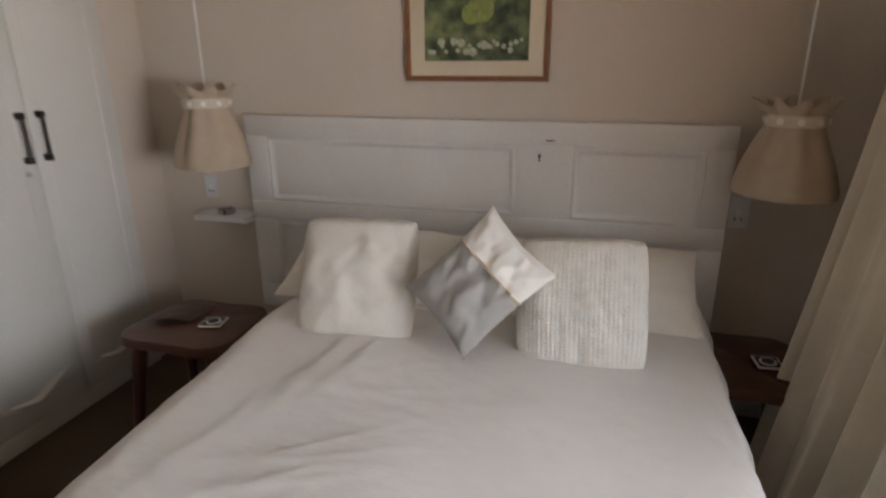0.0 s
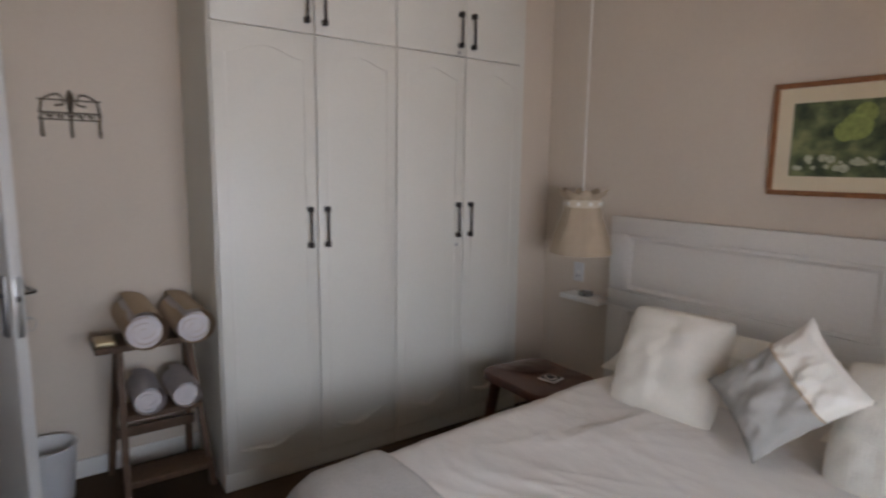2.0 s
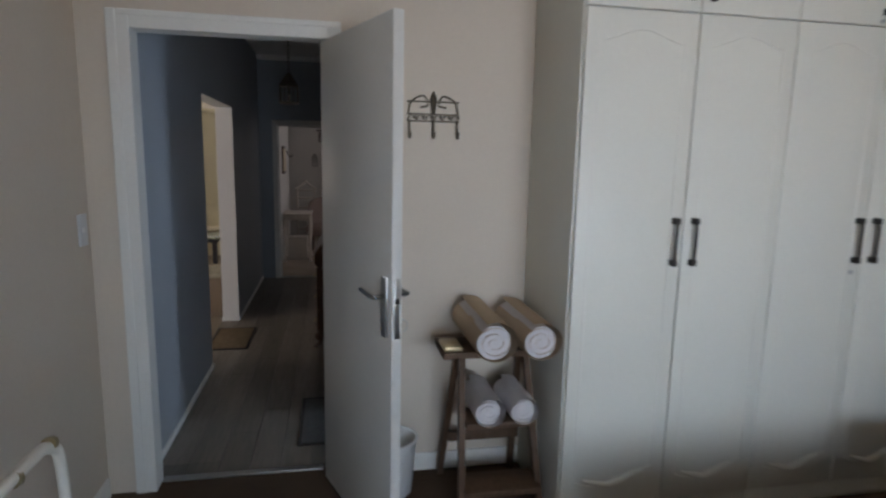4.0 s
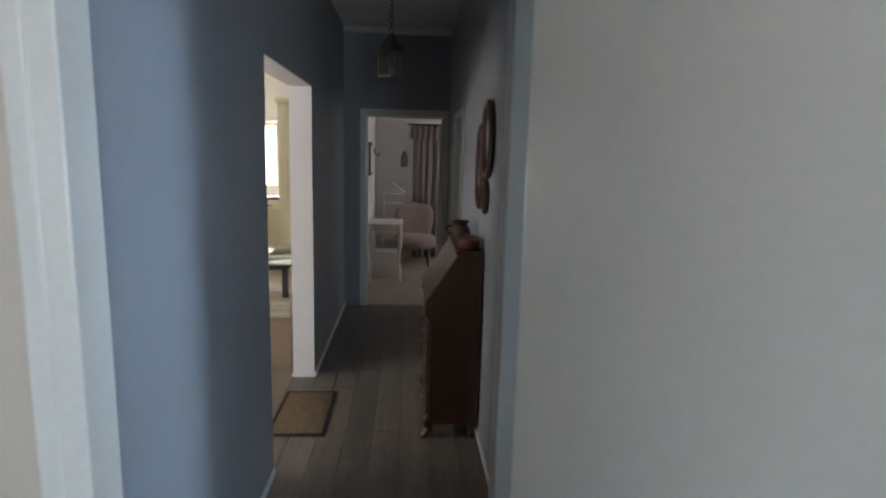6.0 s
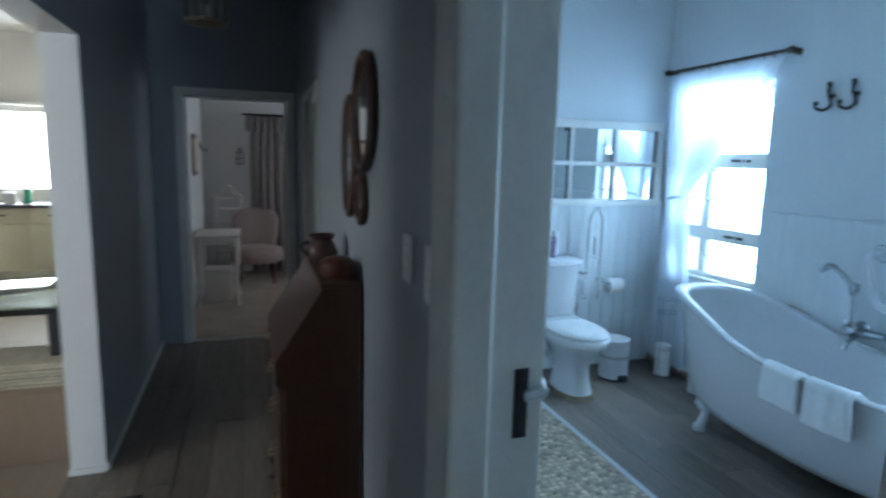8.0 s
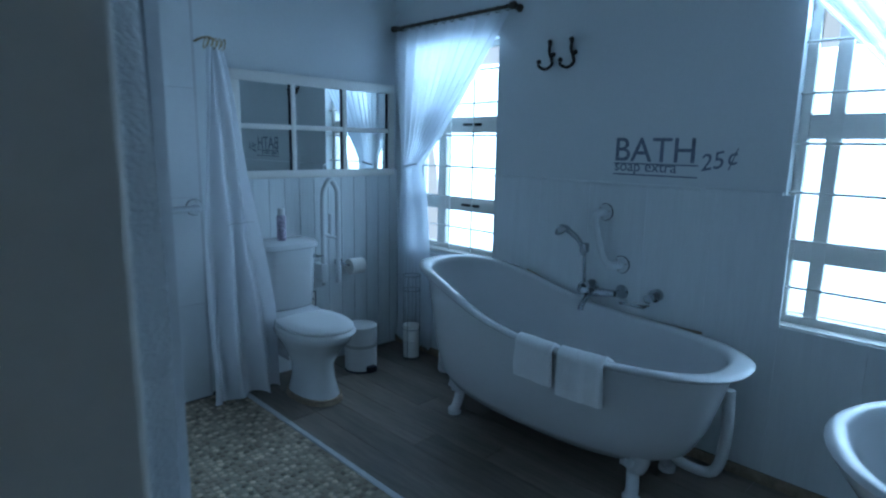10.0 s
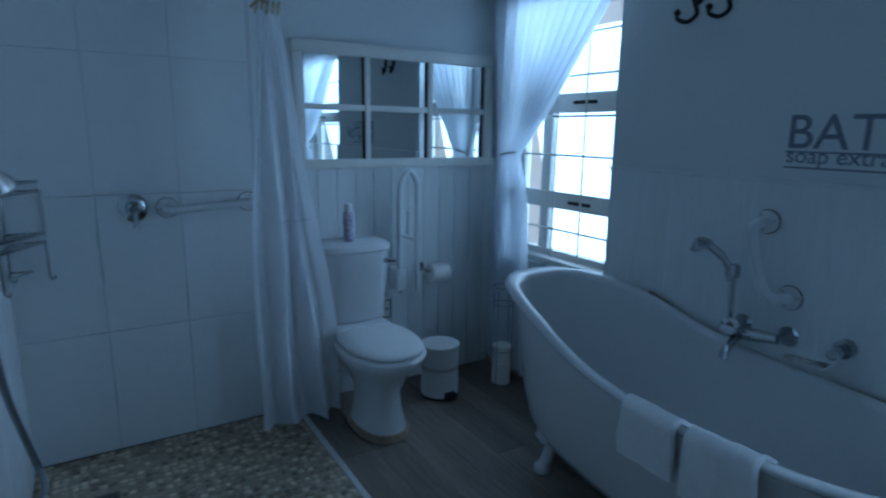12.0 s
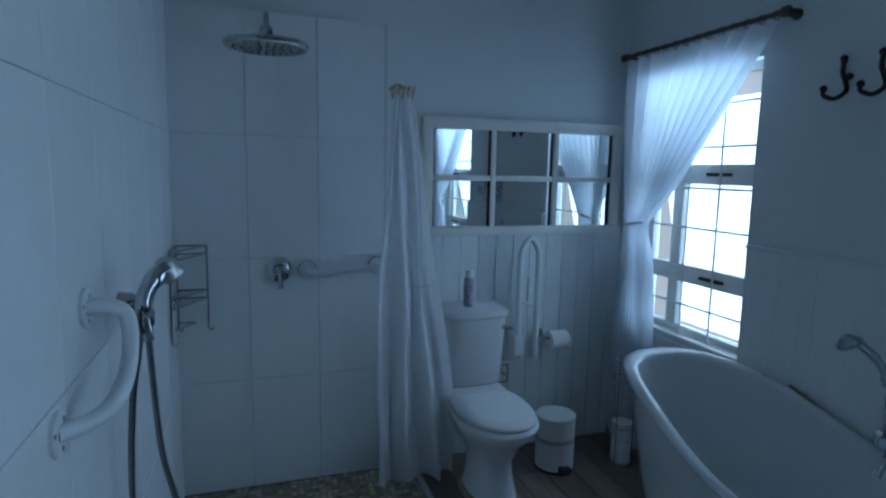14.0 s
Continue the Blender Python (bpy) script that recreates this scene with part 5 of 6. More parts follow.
tr = thing("toilet_roll_holder", (-6.2, 1.82, 0.62), "chrome toilet roll holder with white paper roll", "roll holder")
part("rose", rod((-6.256, 1.755, 0.64), (-6.235, 1.755, 0.64), 0.026, 20), M_CHROME, tr)
part("arm", tube(curve_points([(-6.24, 1.755, 0.64), (-6.19, 1.755, 0.635), (-6.175, 1.775, 0.625), (-6.175, 1.90, 0.625)], 5), 0.008, 10), M_CHROME, tr)
part("paper_roll", lathe([(0.018, 0), (0.05, 0), (0.05, 0.1), (0.018, 0.1)], (0, 0, 0), 28), M_PAPERWHITE, tr, "white paper roll")
roll_ob = [o for o in tr.children if o.name.startswith("paper_roll")][0]
roll_ob.matrix_basis = Matrix.Translation(Vector((-6.175, 1.885, 0.612)) - Vector(tr.location)) @ pose(0, 0, 0, 90, 0, 0) @ Matrix.Translation(Vector(tr.location))


def write(text, size, at, rot, material, parent, name="lettering", extrude=0.0008, align="LEFT", shear=0.0):
    cu = bpy.data.curves.new("t", "FONT")
    cu.offset = size * 0.004
    cu.body, cu.size, cu.extrude, cu.align_x, cu.shear = text, size, extrude, align, shear
    tmp = bpy.data.objects.new("t", cu)
    scene.collection.objects.link(tmp)
    bpy.context.view_layer.update()
    me = bpy.data.meshes.new_from_object(tmp.evaluated_get(bpy.context.evaluated_depsgraph_get()))
    bpy.data.objects.remove(tmp)
    bm = bmesh.new()
    bm.from_mesh(me)
    bmesh.ops.transform(bm, matrix=Matrix.Translation(at) @ rot, verts=bm.verts)
    bm.verts.ensure_lookup_table()
    left = set(bm.verts)
    while left:
        todo, isle = [left.pop()], set()
        while todo:
            v = todo.pop()
            isle.add(v)
            for e in v.link_edges:
                o = e.other_vert(v)
                if o in left:
                    left.discard(o)
                    todo.append(o)
        one, made = bmesh.new(), {}
        for v in isle:
            made[v] = one.verts.new(v.co)
        for f in {f for v in isle for f in v.link_faces}:
            one.faces.new([made[v] for v in f.verts])
        part("letter", one, material, parent, smooth=None)
    bm.free()


sign = thing("wall_notice", (-6.253, 1.53, 0.42), "small white notice about tank and paper, black border", "sign")
part("card", box(-6.256, -6.252, 1.46, 1.585, 0.375, 0.475), M_PAPERWHITE, sign)
bm = bmesh.new()
for q in ((1.46, 1.585, 0.375, 0.381), (1.46, 1.585, 0.469, 0.475), (1.579, 1.585, 0.381, 0.469)):
    box(-6.2525, -6.2508, *q, bm=bm)
part("border", bm, M_BLACK, sign)
FACE_E = pose(0, 0, 0, 90, 0, 90)
for tx, zz in (("E TANK", 0.441), ("ET PAPER", 0.415), ("ONLY", 0.389)):
    write(tx, 0.026, (-6.2518, 1.465, zz), FACE_E, M_BLACK, sign)

FACE_S = pose(0, 0, 0, 90, 0, 0)
ws = thing("wall_lettering", (-4.4, 2.248, 1.3), "faded navy painted wall lettering about bath soap", "wall lettering")
write("BATH", 0.155, (-4.64, 2.249, 1.325), FACE_S, M_NAVY, ws)
write("soap extra", 0.071, (-4.632, 2.249, 1.278), FACE_S, M_NAVY, ws)
write("25", 0.10, (-4.225, 2.249, 1.29), pose(0, 0, 0, 90, 0, 0) @ pose(0, 0, 0, 0, 0, 12), M_NAVY, ws, shear=0.25)
write("¢", 0.10, (-4.118, 2.249, 1.318), pose(0, 0, 0, 90, 0, 0) @ pose(0, 0, 0, 0, 0, 12), M_NAVY, ws, shear=0.25)
for z in (1.313, 1.262):
    part("rule", box(-4.635, -4.235, 2.247, 2.2495, z - 0.003, z + 0.003), M_NAVY, ws)

for hx in (-5.032, -4.902):
    c = thing("wall_hook", (hx, 2.24, 1.78), "dark iron scrolled wall hook", "hook", "bathroom wall hooks")
    part("hook", tube(curve_points([(hx + 0.0, 2.235, 1.905), (hx + 0.006, 2.225, 1.89), (hx + 0.0, 2.232, 1.86), (hx + 0.012, 2.235, 1.825), (hx + 0.02, 2.228, 1.795), (hx + 0.0, 2.205, 1.772), (hx - 0.03, 2.19, 1.785), (hx - 0.032, 2.19, 1.805)], 6),
                      [0.010] * 6 + [0.008] * 30 + [0.007] * 5 + [0.012] * 2, 8), M_BLACKMETAL, c)
    for p in ((hx, 2.232, 1.908), (hx + 0.022, 2.236, 1.845), (hx - 0.032, 2.19, 1.808)):
        part("knob", lathe([(0.004, -0.012), (0.012, -0.005), (0.012, 0.005), (0.004, 0.012)], p, 12), M_BLACKMETAL, c)


# ---- slipper bath
def bathtub():
    c = thing("slipper_bath", (-4.65, 1.9, 0), "white enamelled freestanding slipper bath on ornate feet", "bathtub")
    xh, xf = -5.48, -3.83
    cy = 1.875
    n = 72
    def outline(s, z_off, inset):
        pts = []
        for k in range(n):
            a = k * math.tau / n
            ca, sa = math.cos(a), math.sin(a)
            xm = (xh + xf) / 2
            x = xm + (xf - xh) / 2 * math.copysign(abs(ca) ** 0.86, ca)
            t = (x - xh) / (xf - xh)
            w = 0.363 * (1 - 0.05 * (1 - t))
            y = cy + w * math.copysign(abs(sa) ** 0.80, sa)
            zr = 0.595 + 0.185 * (1 / (1 + math.exp((t - 0.30) * 11.0)))
            pts.append((x, y, zr, t))
        return pts
    base = outline(1, 0, 0)
    def ring(inset, frac, extra=0.0):
        """A section between the rim (frac 1) and the bottom (frac 0)."""
        out = []
        cxm = -4.60
        for x, y, zr, t in base:
            zb = 0.15
            z = zb + (zr - zb) * frac
            k = 1 - inset
            kx = 1 - inset * (1.0 if x > cxm else 0.72)
            out.append((cxm + (x - cxm) * kx, cy + (y - cy) * k, z + extra))
        return out
    outer = [ring(0.48, 0.0), ring(0.34, 0.03), ring(0.235, 0.14), ring(0.175, 0.35), ring(0.125, 0.65), ring(0.085, 0.9), ring(0.075, 0.955)]
    part("shell", loft(outer + [ring(0.09, 0.97)], caps=(True, False)), M_TUB, c, smooth=70)
    part("rim", loft([ring(0.075, 0.94), ring(0.02, 0.955), ring(0.0, 0.975), ring(-0.005, 0.99), ring(0.01, 1.005), ring(0.045, 1.012), ring(0.09, 1.005), ring(0.115, 0.985), ring(0.12, 0.96)], caps=(False, False)), M_TUB, c, "rounded white rim", smooth=70)
    part("basin", loft([ring(0.12, 0.96), ring(0.14, 0.8), ring(0.18, 0.5), ring(0.24, 0.25), ring(0.33, 0.12), ring(0.5, 0.09), ring(0.9, 0.085)], caps=(False, True)), M_TUB, c, smooth=70)
    for fx, sx in ((-4.17, 1), (-5.16, -1)):
        for sy in (-1, 1):
            y0 = cy + sy * (0.085 if sx > 0 else 0.06)
            p = [(fx - sx * 0.10, y0 - sy * 0.03, 0.19), (fx - sx * 0.02, y0 + sy * 0.03, 0.205), (fx + sx * 0.02, y0 + sy * 0.05, 0.18), (fx + sx * 0.0, y0 + sy * 0.05, 0.12), (fx + sx * 0.005, y0 + sy * 0.06, 0.06), (fx + sx * 0.01, y0 + sy * 0.075, 0.025), (fx + sx * 0.01, y0 + sy * 0.075, 0.0)]
            f = part("foot", tube(curve_points(p, 5), [0.045] * 5 + [0.062] * 5 + [0.044] * 5 + [0.026] * 5 + [0.026] * 5 + [0.036] * 5 + [0.03], 12), M_TUB, c, "cast ornate foot", smooth=70)
            bm = bmesh.new()
            for k in range(5):
                a = -0.9 + 0.45 * k
                rod((fx + 0.055 * math.sin(a), y0 + sy * (0.05 + 0.02 * math.cos(a)), 0.20), (fx + 0.035 * math.sin(a), y0 + sy * (0.085 + 0.015 * math.cos(a)), 0.15), 0.012, 6, bm)
            part("scroll", bm, M_TUB, f)
    back = [p for p in ring(0.0, 0.985) if p[1] > cy + 0.30]
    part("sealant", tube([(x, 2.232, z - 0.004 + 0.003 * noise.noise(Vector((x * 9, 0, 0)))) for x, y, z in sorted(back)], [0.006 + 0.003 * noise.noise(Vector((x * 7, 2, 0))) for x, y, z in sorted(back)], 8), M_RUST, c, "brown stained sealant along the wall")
    part("waste_pipe", tube(curve_points([(-3.93, 2.0, 0.46), (-3.925, 2.0, 0.25), (-3.96, 2.0, 0.10), (-4.08, 2.0, 0.085), (-4.16, 2.05, 0.09)], 6), 0.022, 12), M_PLASTIC, c, "white plastic waste pipe")
    return ring


tub_ring = bathtub()


def draped_towel(xa, xb, label, drop, seed):
    """A folded hand towel over the bath's near rim."""
    c = thing("hand_towel", ((xa + xb) / 2, 1.56, 0.62), label, "towel", "bath towels")
    rim = tub_ring(-0.005, 1.012)
    def rim_at(x):
        near = min((p for p in rim if p[1] < 1.9), key=lambda p: abs(p[0] - x))
        return near[1], near[2]
    def sheet(off):
        def f(u, v):
            x = xa + (xb - xa) * u
            ry, rz = rim_at(x)
            L = -0.10 + (drop + 0.10) * v
            w = 0.006 * noise.noise(Vector((u * 3 + seed, v * 3, seed)))
            if L < 0:
                y, z = ry + 0.012 - L * 0.55, rz + 0.010 + off + L * 0.35
            elif L < 0.05:
                a = L / 0.05 * math.pi / 2
                y, z = ry + 0.012 - (0.028 + off) * math.sin(a), rz - 0.012 + (0.022 + off) * math.cos(a)
            else:
                y, z = ry - 0.016 - off + 0.05 * (L - 0.05) + w, rz - 0.012 - (L - 0.05)
            return x + 0.012 * (v - 0.5) * (u - 0.5) + w, y, z
        return f
    bm = grid_sheet(sheet(0.014), 16, 28)
    grid_sheet(sheet(0.0), 16, 28, bm)
    bmesh.ops.bridge_loops(bm, edges=[e for e in bm.edges if e.is_boundary])
    part("cloth", bm, M_WTOWEL, c, "", 70)


draped_towel(-4.60, -4.43, "folded white hand towel over the bath rim", 0.19, 1)
draped_towel(-4.40, -4.22, "folded white hand towel over the bath rim", 0.21, 5)

# ---- taps and rails on the bath wall
mx = thing("bath_mixer", (-4.6, 2.2, 0.7), "chrome wall bath mixer with hand shower on cradle", "tap")
part("body", tube([(-4.72, 2.16, 0.685), (-4.715, 2.16, 0.685), (-4.63, 2.16, 0.69), (-4.54, 2.17, 0.697)], [0.018, 0.024, 0.024, 0.016], 14), M_CHROME, mx)
for x in (-4.70, -4.54):
    part("wall_rose", tube([(x, 2.17, 0.692), (x, 2.215, 0.695), (x, 2.236, 0.695)], [0.014, 0.022, 0.036], 18), M_CHROME, mx)
valve_head = part("valve", tube([(-4.675, 2.16, 0.69), (-4.675, 2.125, 0.705), (-4.675, 2.105, 0.715), (-4.675, 2.10, 0.718)], [0.026, 0.034, 0.034, 0.024], 18), M_CHROME, mx)
part("lever", tube([(-4.675, 2.105, 0.725), (-4.665, 2.075, 0.745), (-4.66, 2.06, 0.748)], [0.010, 0.008, 0.009], 10), M_CHROME, valve_head)
part("spout", tube(curve_points([(-4.66, 2.15, 0.68), (-4.655, 2.10, 0.66), (-4.65, 2.06, 0.635), (-4.648, 2.05, 0.615)], 5), 0.014, 12), M_CHROME, mx)
part("riser", rod((-4.70, 2.155, 0.69), (-4.706, 2.15, 0.89), 0.009, 12), M_CHROME, mx)
part("cradle", box(-4.724, -4.688, 2.125, 2.168, 0.875, 0.925, 0.009), M_CHROME, mx)
part("hand_shower", tube(curve_points([(-4.706, 2.135, 0.865), (-4.712, 2.13, 0.91), (-4.735, 2.118, 0.95), (-4.775, 2.10, 0.985)], 6), [0.010] * 6 + [0.012] * 6 + [0.014] * 7, 12), M_CHROME, mx, "chrome hand shower")
bm = lathe([(0.012, 0.024), (0.030, 0.010), (0.040, 0.0), (0.039, -0.010), (0.03, -0.012)], sides=22)
bmesh.ops.transform(bm, matrix=pose(-4.80, 2.085, 0.985, 22, -18, 0), verts=bm.verts)
part("spray_head", bm, M_CHROME, mx)
so = thing("wall_spout", (-4.36, 2.2, 0.7), "chrome wall spout with soap tray beside bath", "tap")
part("rose", rod((-4.36, 2.235, 0.715), (-4.36, 2.20, 0.715), 0.03, 18), M_CHROME, so)
part("spout", tube([(-4.36, 2.20, 0.715), (-4.36, 2.14, 0.71)], [0.016, 0.02], 12), M_CHROME, so)
part("tray", box(-4.48, -4.36, 2.10, 2.17, 0.672, 0.682, 0.003), M_GLASS, so, "clear soap tray")


def grab_bar(points, label, disc_axis, r=0.0165):
    c = thing("grab_bar", points[0], label, "grab bar", "grab bars")
    part("bar", tube(curve_points(points, 7), r, 12), M_WHITEMETAL, c)
    for p in (points[0], points[-1]):
        q = Vector(p) + Vector(disc_axis) * 0.008
        part("flange", rod(p, q, 0.04, 20), M_WHITEMETAL, c)
        part("gasket", rod(Vector(p) - Vector(disc_axis) * 0.004, p, 0.043, 20), M_BLACK, c, "dark rubber gasket")
        side = Vector(disc_axis).orthogonal().normalized()
        for k in range(3):
            m = Matrix.Rotation(k * math.tau / 3 + 0.5, 3, Vector(disc_axis)) @ side * 0.029
            part("screw", rod(q + m, q + m + Vector(disc_axis) * 0.002, 0.005, 8), M_STEEL, c)


grab_bar([(-4.655, 2.23, 1.075), (-4.655, 2.17, 1.07), (-4.65, 2.14, 1.03), (-4.60, 2.135, 0.88), (-4.565, 2.15, 0.835), (-4.55, 2.23, 0.83)], "white grab bar on the wall above the bath", (0, -1, 0))
grab_bar([(-6.214, 0.53, 1.035), (-6.17, 0.53, 1.032), (-6.15, 0.55, 1.03), (-6.15, 0.69, 1.04), (-6.15, 0.83, 1.045), (-6.17, 0.855, 1.045), (-6.214, 0.857, 1.045)], "white horizontal grab bar in the shower", (1, 0, 0))
grab_bar([(-4.81, -0.03, 1.215), (-4.82, 0.015, 1.213), (-4.832, 0.042, 1.19), (-4.80, 0.052, 1.125), (-4.72, 0.048, 1.07), (-4.65, 0.02, 1.047), (-4.60, -0.03, 1.045)], "white bowed grab bar in the shower", (0, 1, 0), 0.0165)

# ---- shower
rose = thing("shower_rose", (-5.85, 0.36, 1.95), "round chrome rain shower head on wall arm", "shower head")
part("disc", lathe([(0.02, 0.028), (0.06, 0.018), (0.152, 0.012), (0.157, 0.004), (0.152, -0.004), (0.145, -0.004)], (-5.85, 0.36, 1.948), 40), M_CHROME, rose)
part("nozzle_plate", lathe([(0.145, -0.0045), (0.144, -0.008)], (-5.85, 0.36, 1.948), 40), M_STEEL, rose, "grey nozzle plate")
bm = bmesh.new()
for rr_, cnt in ((0.03, 8), (0.06, 14), (0.09, 20), (0.12, 26)):
    for k in range(cnt):
        a = k * math.tau / cnt
        px, py = -5.85 + rr_ * math.cos(a), 0.36 + rr_ * math.sin(a)
        rod((px, py, 1.9402), (px, py, 1.937), 0.004, 5, bm)
part("nozzles", bm, M_BLACK, rose, "rubber nozzles")
part("arm", tube(curve_points([(-6.22, 0.37, 2.12), (-6.05, 0.365, 2.11), (-5.88, 0.36, 2.07), (-5.85, 0.36, 2.02), (-5.85, 0.36, 1.975)], 6), 0.011, 12), M_CHROME, rose)
part("collar", lathe([(0.02, -0.02), (0.026, 0), (0.02, 0.03)], (-5.85, 0.36, 1.99), 18), M_CHROME, rose)

valve = thing("shower_valve", (-6.21, 0.405, 1.04), "round chrome shower mixer with lever", "tap")
part("plate", tube([(-6.216, 0.405, 1.04), (-6.205, 0.405, 1.04), (-6.195, 0.405, 1.04)], [0.056, 0.056, 0.04], 28), M_CHROME, valve)
part("knob", tube([(-6.20, 0.405, 1.04), (-6.16, 0.405, 1.04), (-6.15, 0.405, 1.04)], [0.03, 0.028, 0.018], 18), M_CHROME, valve)
part("lever", tube([(-6.16, 0.405, 1.03), (-6.145, 0.407, 0.985), (-6.14, 0.407, 0.965)], [0.012, 0.010, 0.012], 10), M_CHROME, valve)

hs = thing("hand_shower", (-5.0, 0.02, 1.1), "chrome hand shower with ribbed hose on wall bracket", "hand shower")
part("wall_outlet", tube([(-5.12, -0.03, 1.15), (-5.12, 0.0, 1.15), (-5.12, 0.02, 1.15)], [0.034, 0.03, 0.016], 16), M_CHROME, hs)
part("cradle", tube(curve_points([(-5.12, 0.01, 1.15), (-5.05, 0.045, 1.145), (-4.97, 0.058, 1.14)], 5), 0.016, 12), M_CHROME, hs)
part("valve_tee", tube([(-4.99, 0.045, 1.135), (-4.93, 0.05, 1.13), (-4.915, 0.05, 1.15), (-4.91, 0.05, 1.18)], [0.012, 0.012, 0.008, 0.012], 10), M_CHROME, hs)
part("wand", tube(curve_points([(-4.96, 0.06, 1.10), (-4.955, 0.052, 1.16), (-4.965, 0.058, 1.205), (-4.99, 0.075, 1.24), (-5.03, 0.09, 1.252)], 6), [0.014] * 8 + [0.019] * 8 + [0.022] * 9, 14), M_CHROME, hs)
bm = lathe([(0.018, 0.035), (0.034, 0.012), (0.038, 0.0), (0.034, -0.008)], sides=22)
bmesh.ops.transform(bm, matrix=pose(-5.045, 0.095, 1.242, 10, 30, 0), verts=bm.verts)
part("spray_face", bm, M_STEEL, hs)
hose = curve_points([(-4.96, 0.06, 1.10), (-4.965, 0.065, 0.98), (-4.97, 0.075, 0.82), (-4.985, 0.10, 0.68), (-4.99, 0.115, 0.59), (-4.985, 0.085, 0.545), (-4.975, 0.035, 0.545), (-4.97, 0.01, 0.60), (-4.965, 0.008, 0.75), (-4.96, 0.02, 0.95), (-4.955, 0.045, 1.11)], 22)
part("hose", tube(hose, [0.0085 if k % 2 else 0.0068 for k in range(len(hose))], 8), M_HOSE, hs, "ribbed steel hose")

rk = thing("shower_rack", (-6.12, 0.02, 0.78), "chrome wire corner rack with three tiers", "shower rack")
A, B, Cn = (-6.20, 0.10), (-6.20, -0.022), (-5.98, -0.022)
for z in (1.16, 1.125, 0.965, 0.93, 0.82):
    k = 1 if z > 0.85 else 0.55
    q = [(B[0] + (p[0] - B[0]) * k, B[1] + (p[1] - B[1]) * k, z) for p in (A, B, Cn)]
    part("tier", tube(q, 0.0055, 6, closed=True), M_WIRE, rk)
for p in (A, B, Cn):
    part("upright", tube(curve_points([(p[0], p[1], 1.165), (p[0], p[1], 0.9), (p[0], p[1], 0.80), (p[0] + 0.01, p[1] + 0.01, 0.785), (p[0] + 0.02, p[1] + 0.02, 0.80)], 4), 0.0045, 6), M_WIRE, rk)
bm = bmesh.new()
for z in (0.965, 0.93):
    for k in range(1, 6):
        t = k / 6
        rod((A[0], A[1] + (B[1] - A[1]) * t, z - 0.004), (Cn[0] + (B[0] - Cn[0]) * t, Cn[1] + 0.0, z - 0.004), 0.002, 5, bm)
part("floor_wires", bm, M_WIRE, rk)

sc_ = thing("shower_curtain", (-6.02, 1.0, 0.05), "white shower curtain bunched to one side beside toilet", "shower curtain")
def shower_f(u, v):
    z = 1.83 + (0.035 - 1.83) * v
    half = 0.035 + 0.145 * min(1, v * 1.35) ** 0.8 + 0.03 * max(0, v - 0.7)
    cyc = 0.935 + 0.075 * v
    x = -6.07 + 0.055 * v + (0.018 + 0.030 * v) * math.sin(u * 3.0 * math.tau + 0.9 * math.sin(v * 2.6)) + 0.010 * math.sin(u * 13 + v * 4) + 0.012 * noise.noise(Vector((u * 4, v * 7, 1)))
    return x, cyc + (u - 0.5) * 2 * half + 0.01 * math.sin(v * 9 + u * 8), z + 0.012 * math.sin(u * 21) * (v > 0.98)
part("cloth", grid_sheet(shower_f, 150, 40), M_SHOWERCLOTH, sc_, "", 85)
part("hem_line", tube([(shower_f(0.35 + 0.6 * k / 40, 0.48)[0] + 0.003, shower_f(0.35 + 0.6 * k / 40, 0.48)[1], shower_f(0.35, 0.48)[2]) for k in range(41)], 0.0018, 5), M_TGROUT, sc_)
for k in range(5):
    yy = 0.90 + 0.022 * k
    part("ring", tube([(-6.07 + 0.02 * math.cos(t), yy + 0.006 * math.sin(t), 1.845 + 0.026 * math.sin(t)) for t in [q * math.tau / 14 for q in range(14)]], 0.003, 5, closed=True), M_BRASS, sc_, "worn curtain ring")
hk_ = thing("curtain_hook", (-6.22, 0.93, 1.87), "worn metal hook that holds the shower curtain", "hook")
part("hook", tube(curve_points([(-6.275, 0.93, 1.88), (-6.18, 0.93, 1.885), (-6.09, 0.93, 1.875), (-6.06, 0.94, 1.86)], 5), 0.006, 8), M_BRASS, hk_)

ht = thing("hanging_towel", (-3.66, -0.17, 0.97), "white bath towel hanging inside the bathroom door", "towel")
def hang_f(off):
    return lambda u, v: (-3.69 + off + 0.006 * math.sin(v * 5 + u * 6), -0.20 + 0.05 * u + 0.004 * math.sin(v * 7), 0.97 + 0.95 * v)
bm = grid_sheet(hang_f(0.0), 8, 24)
grid_sheet(hang_f(0.04), 8, 24, bm)
bmesh.ops.bridge_loops(bm, edges=[e for e in bm.edges if e.is_boundary])
part("cloth", bm, M_WTOWEL, ht)
part("peg", rod((-3.67, -0.206, 1.92), (-3.67, -0.14, 1.93), 0.008, 8), M_CHROME, ht)

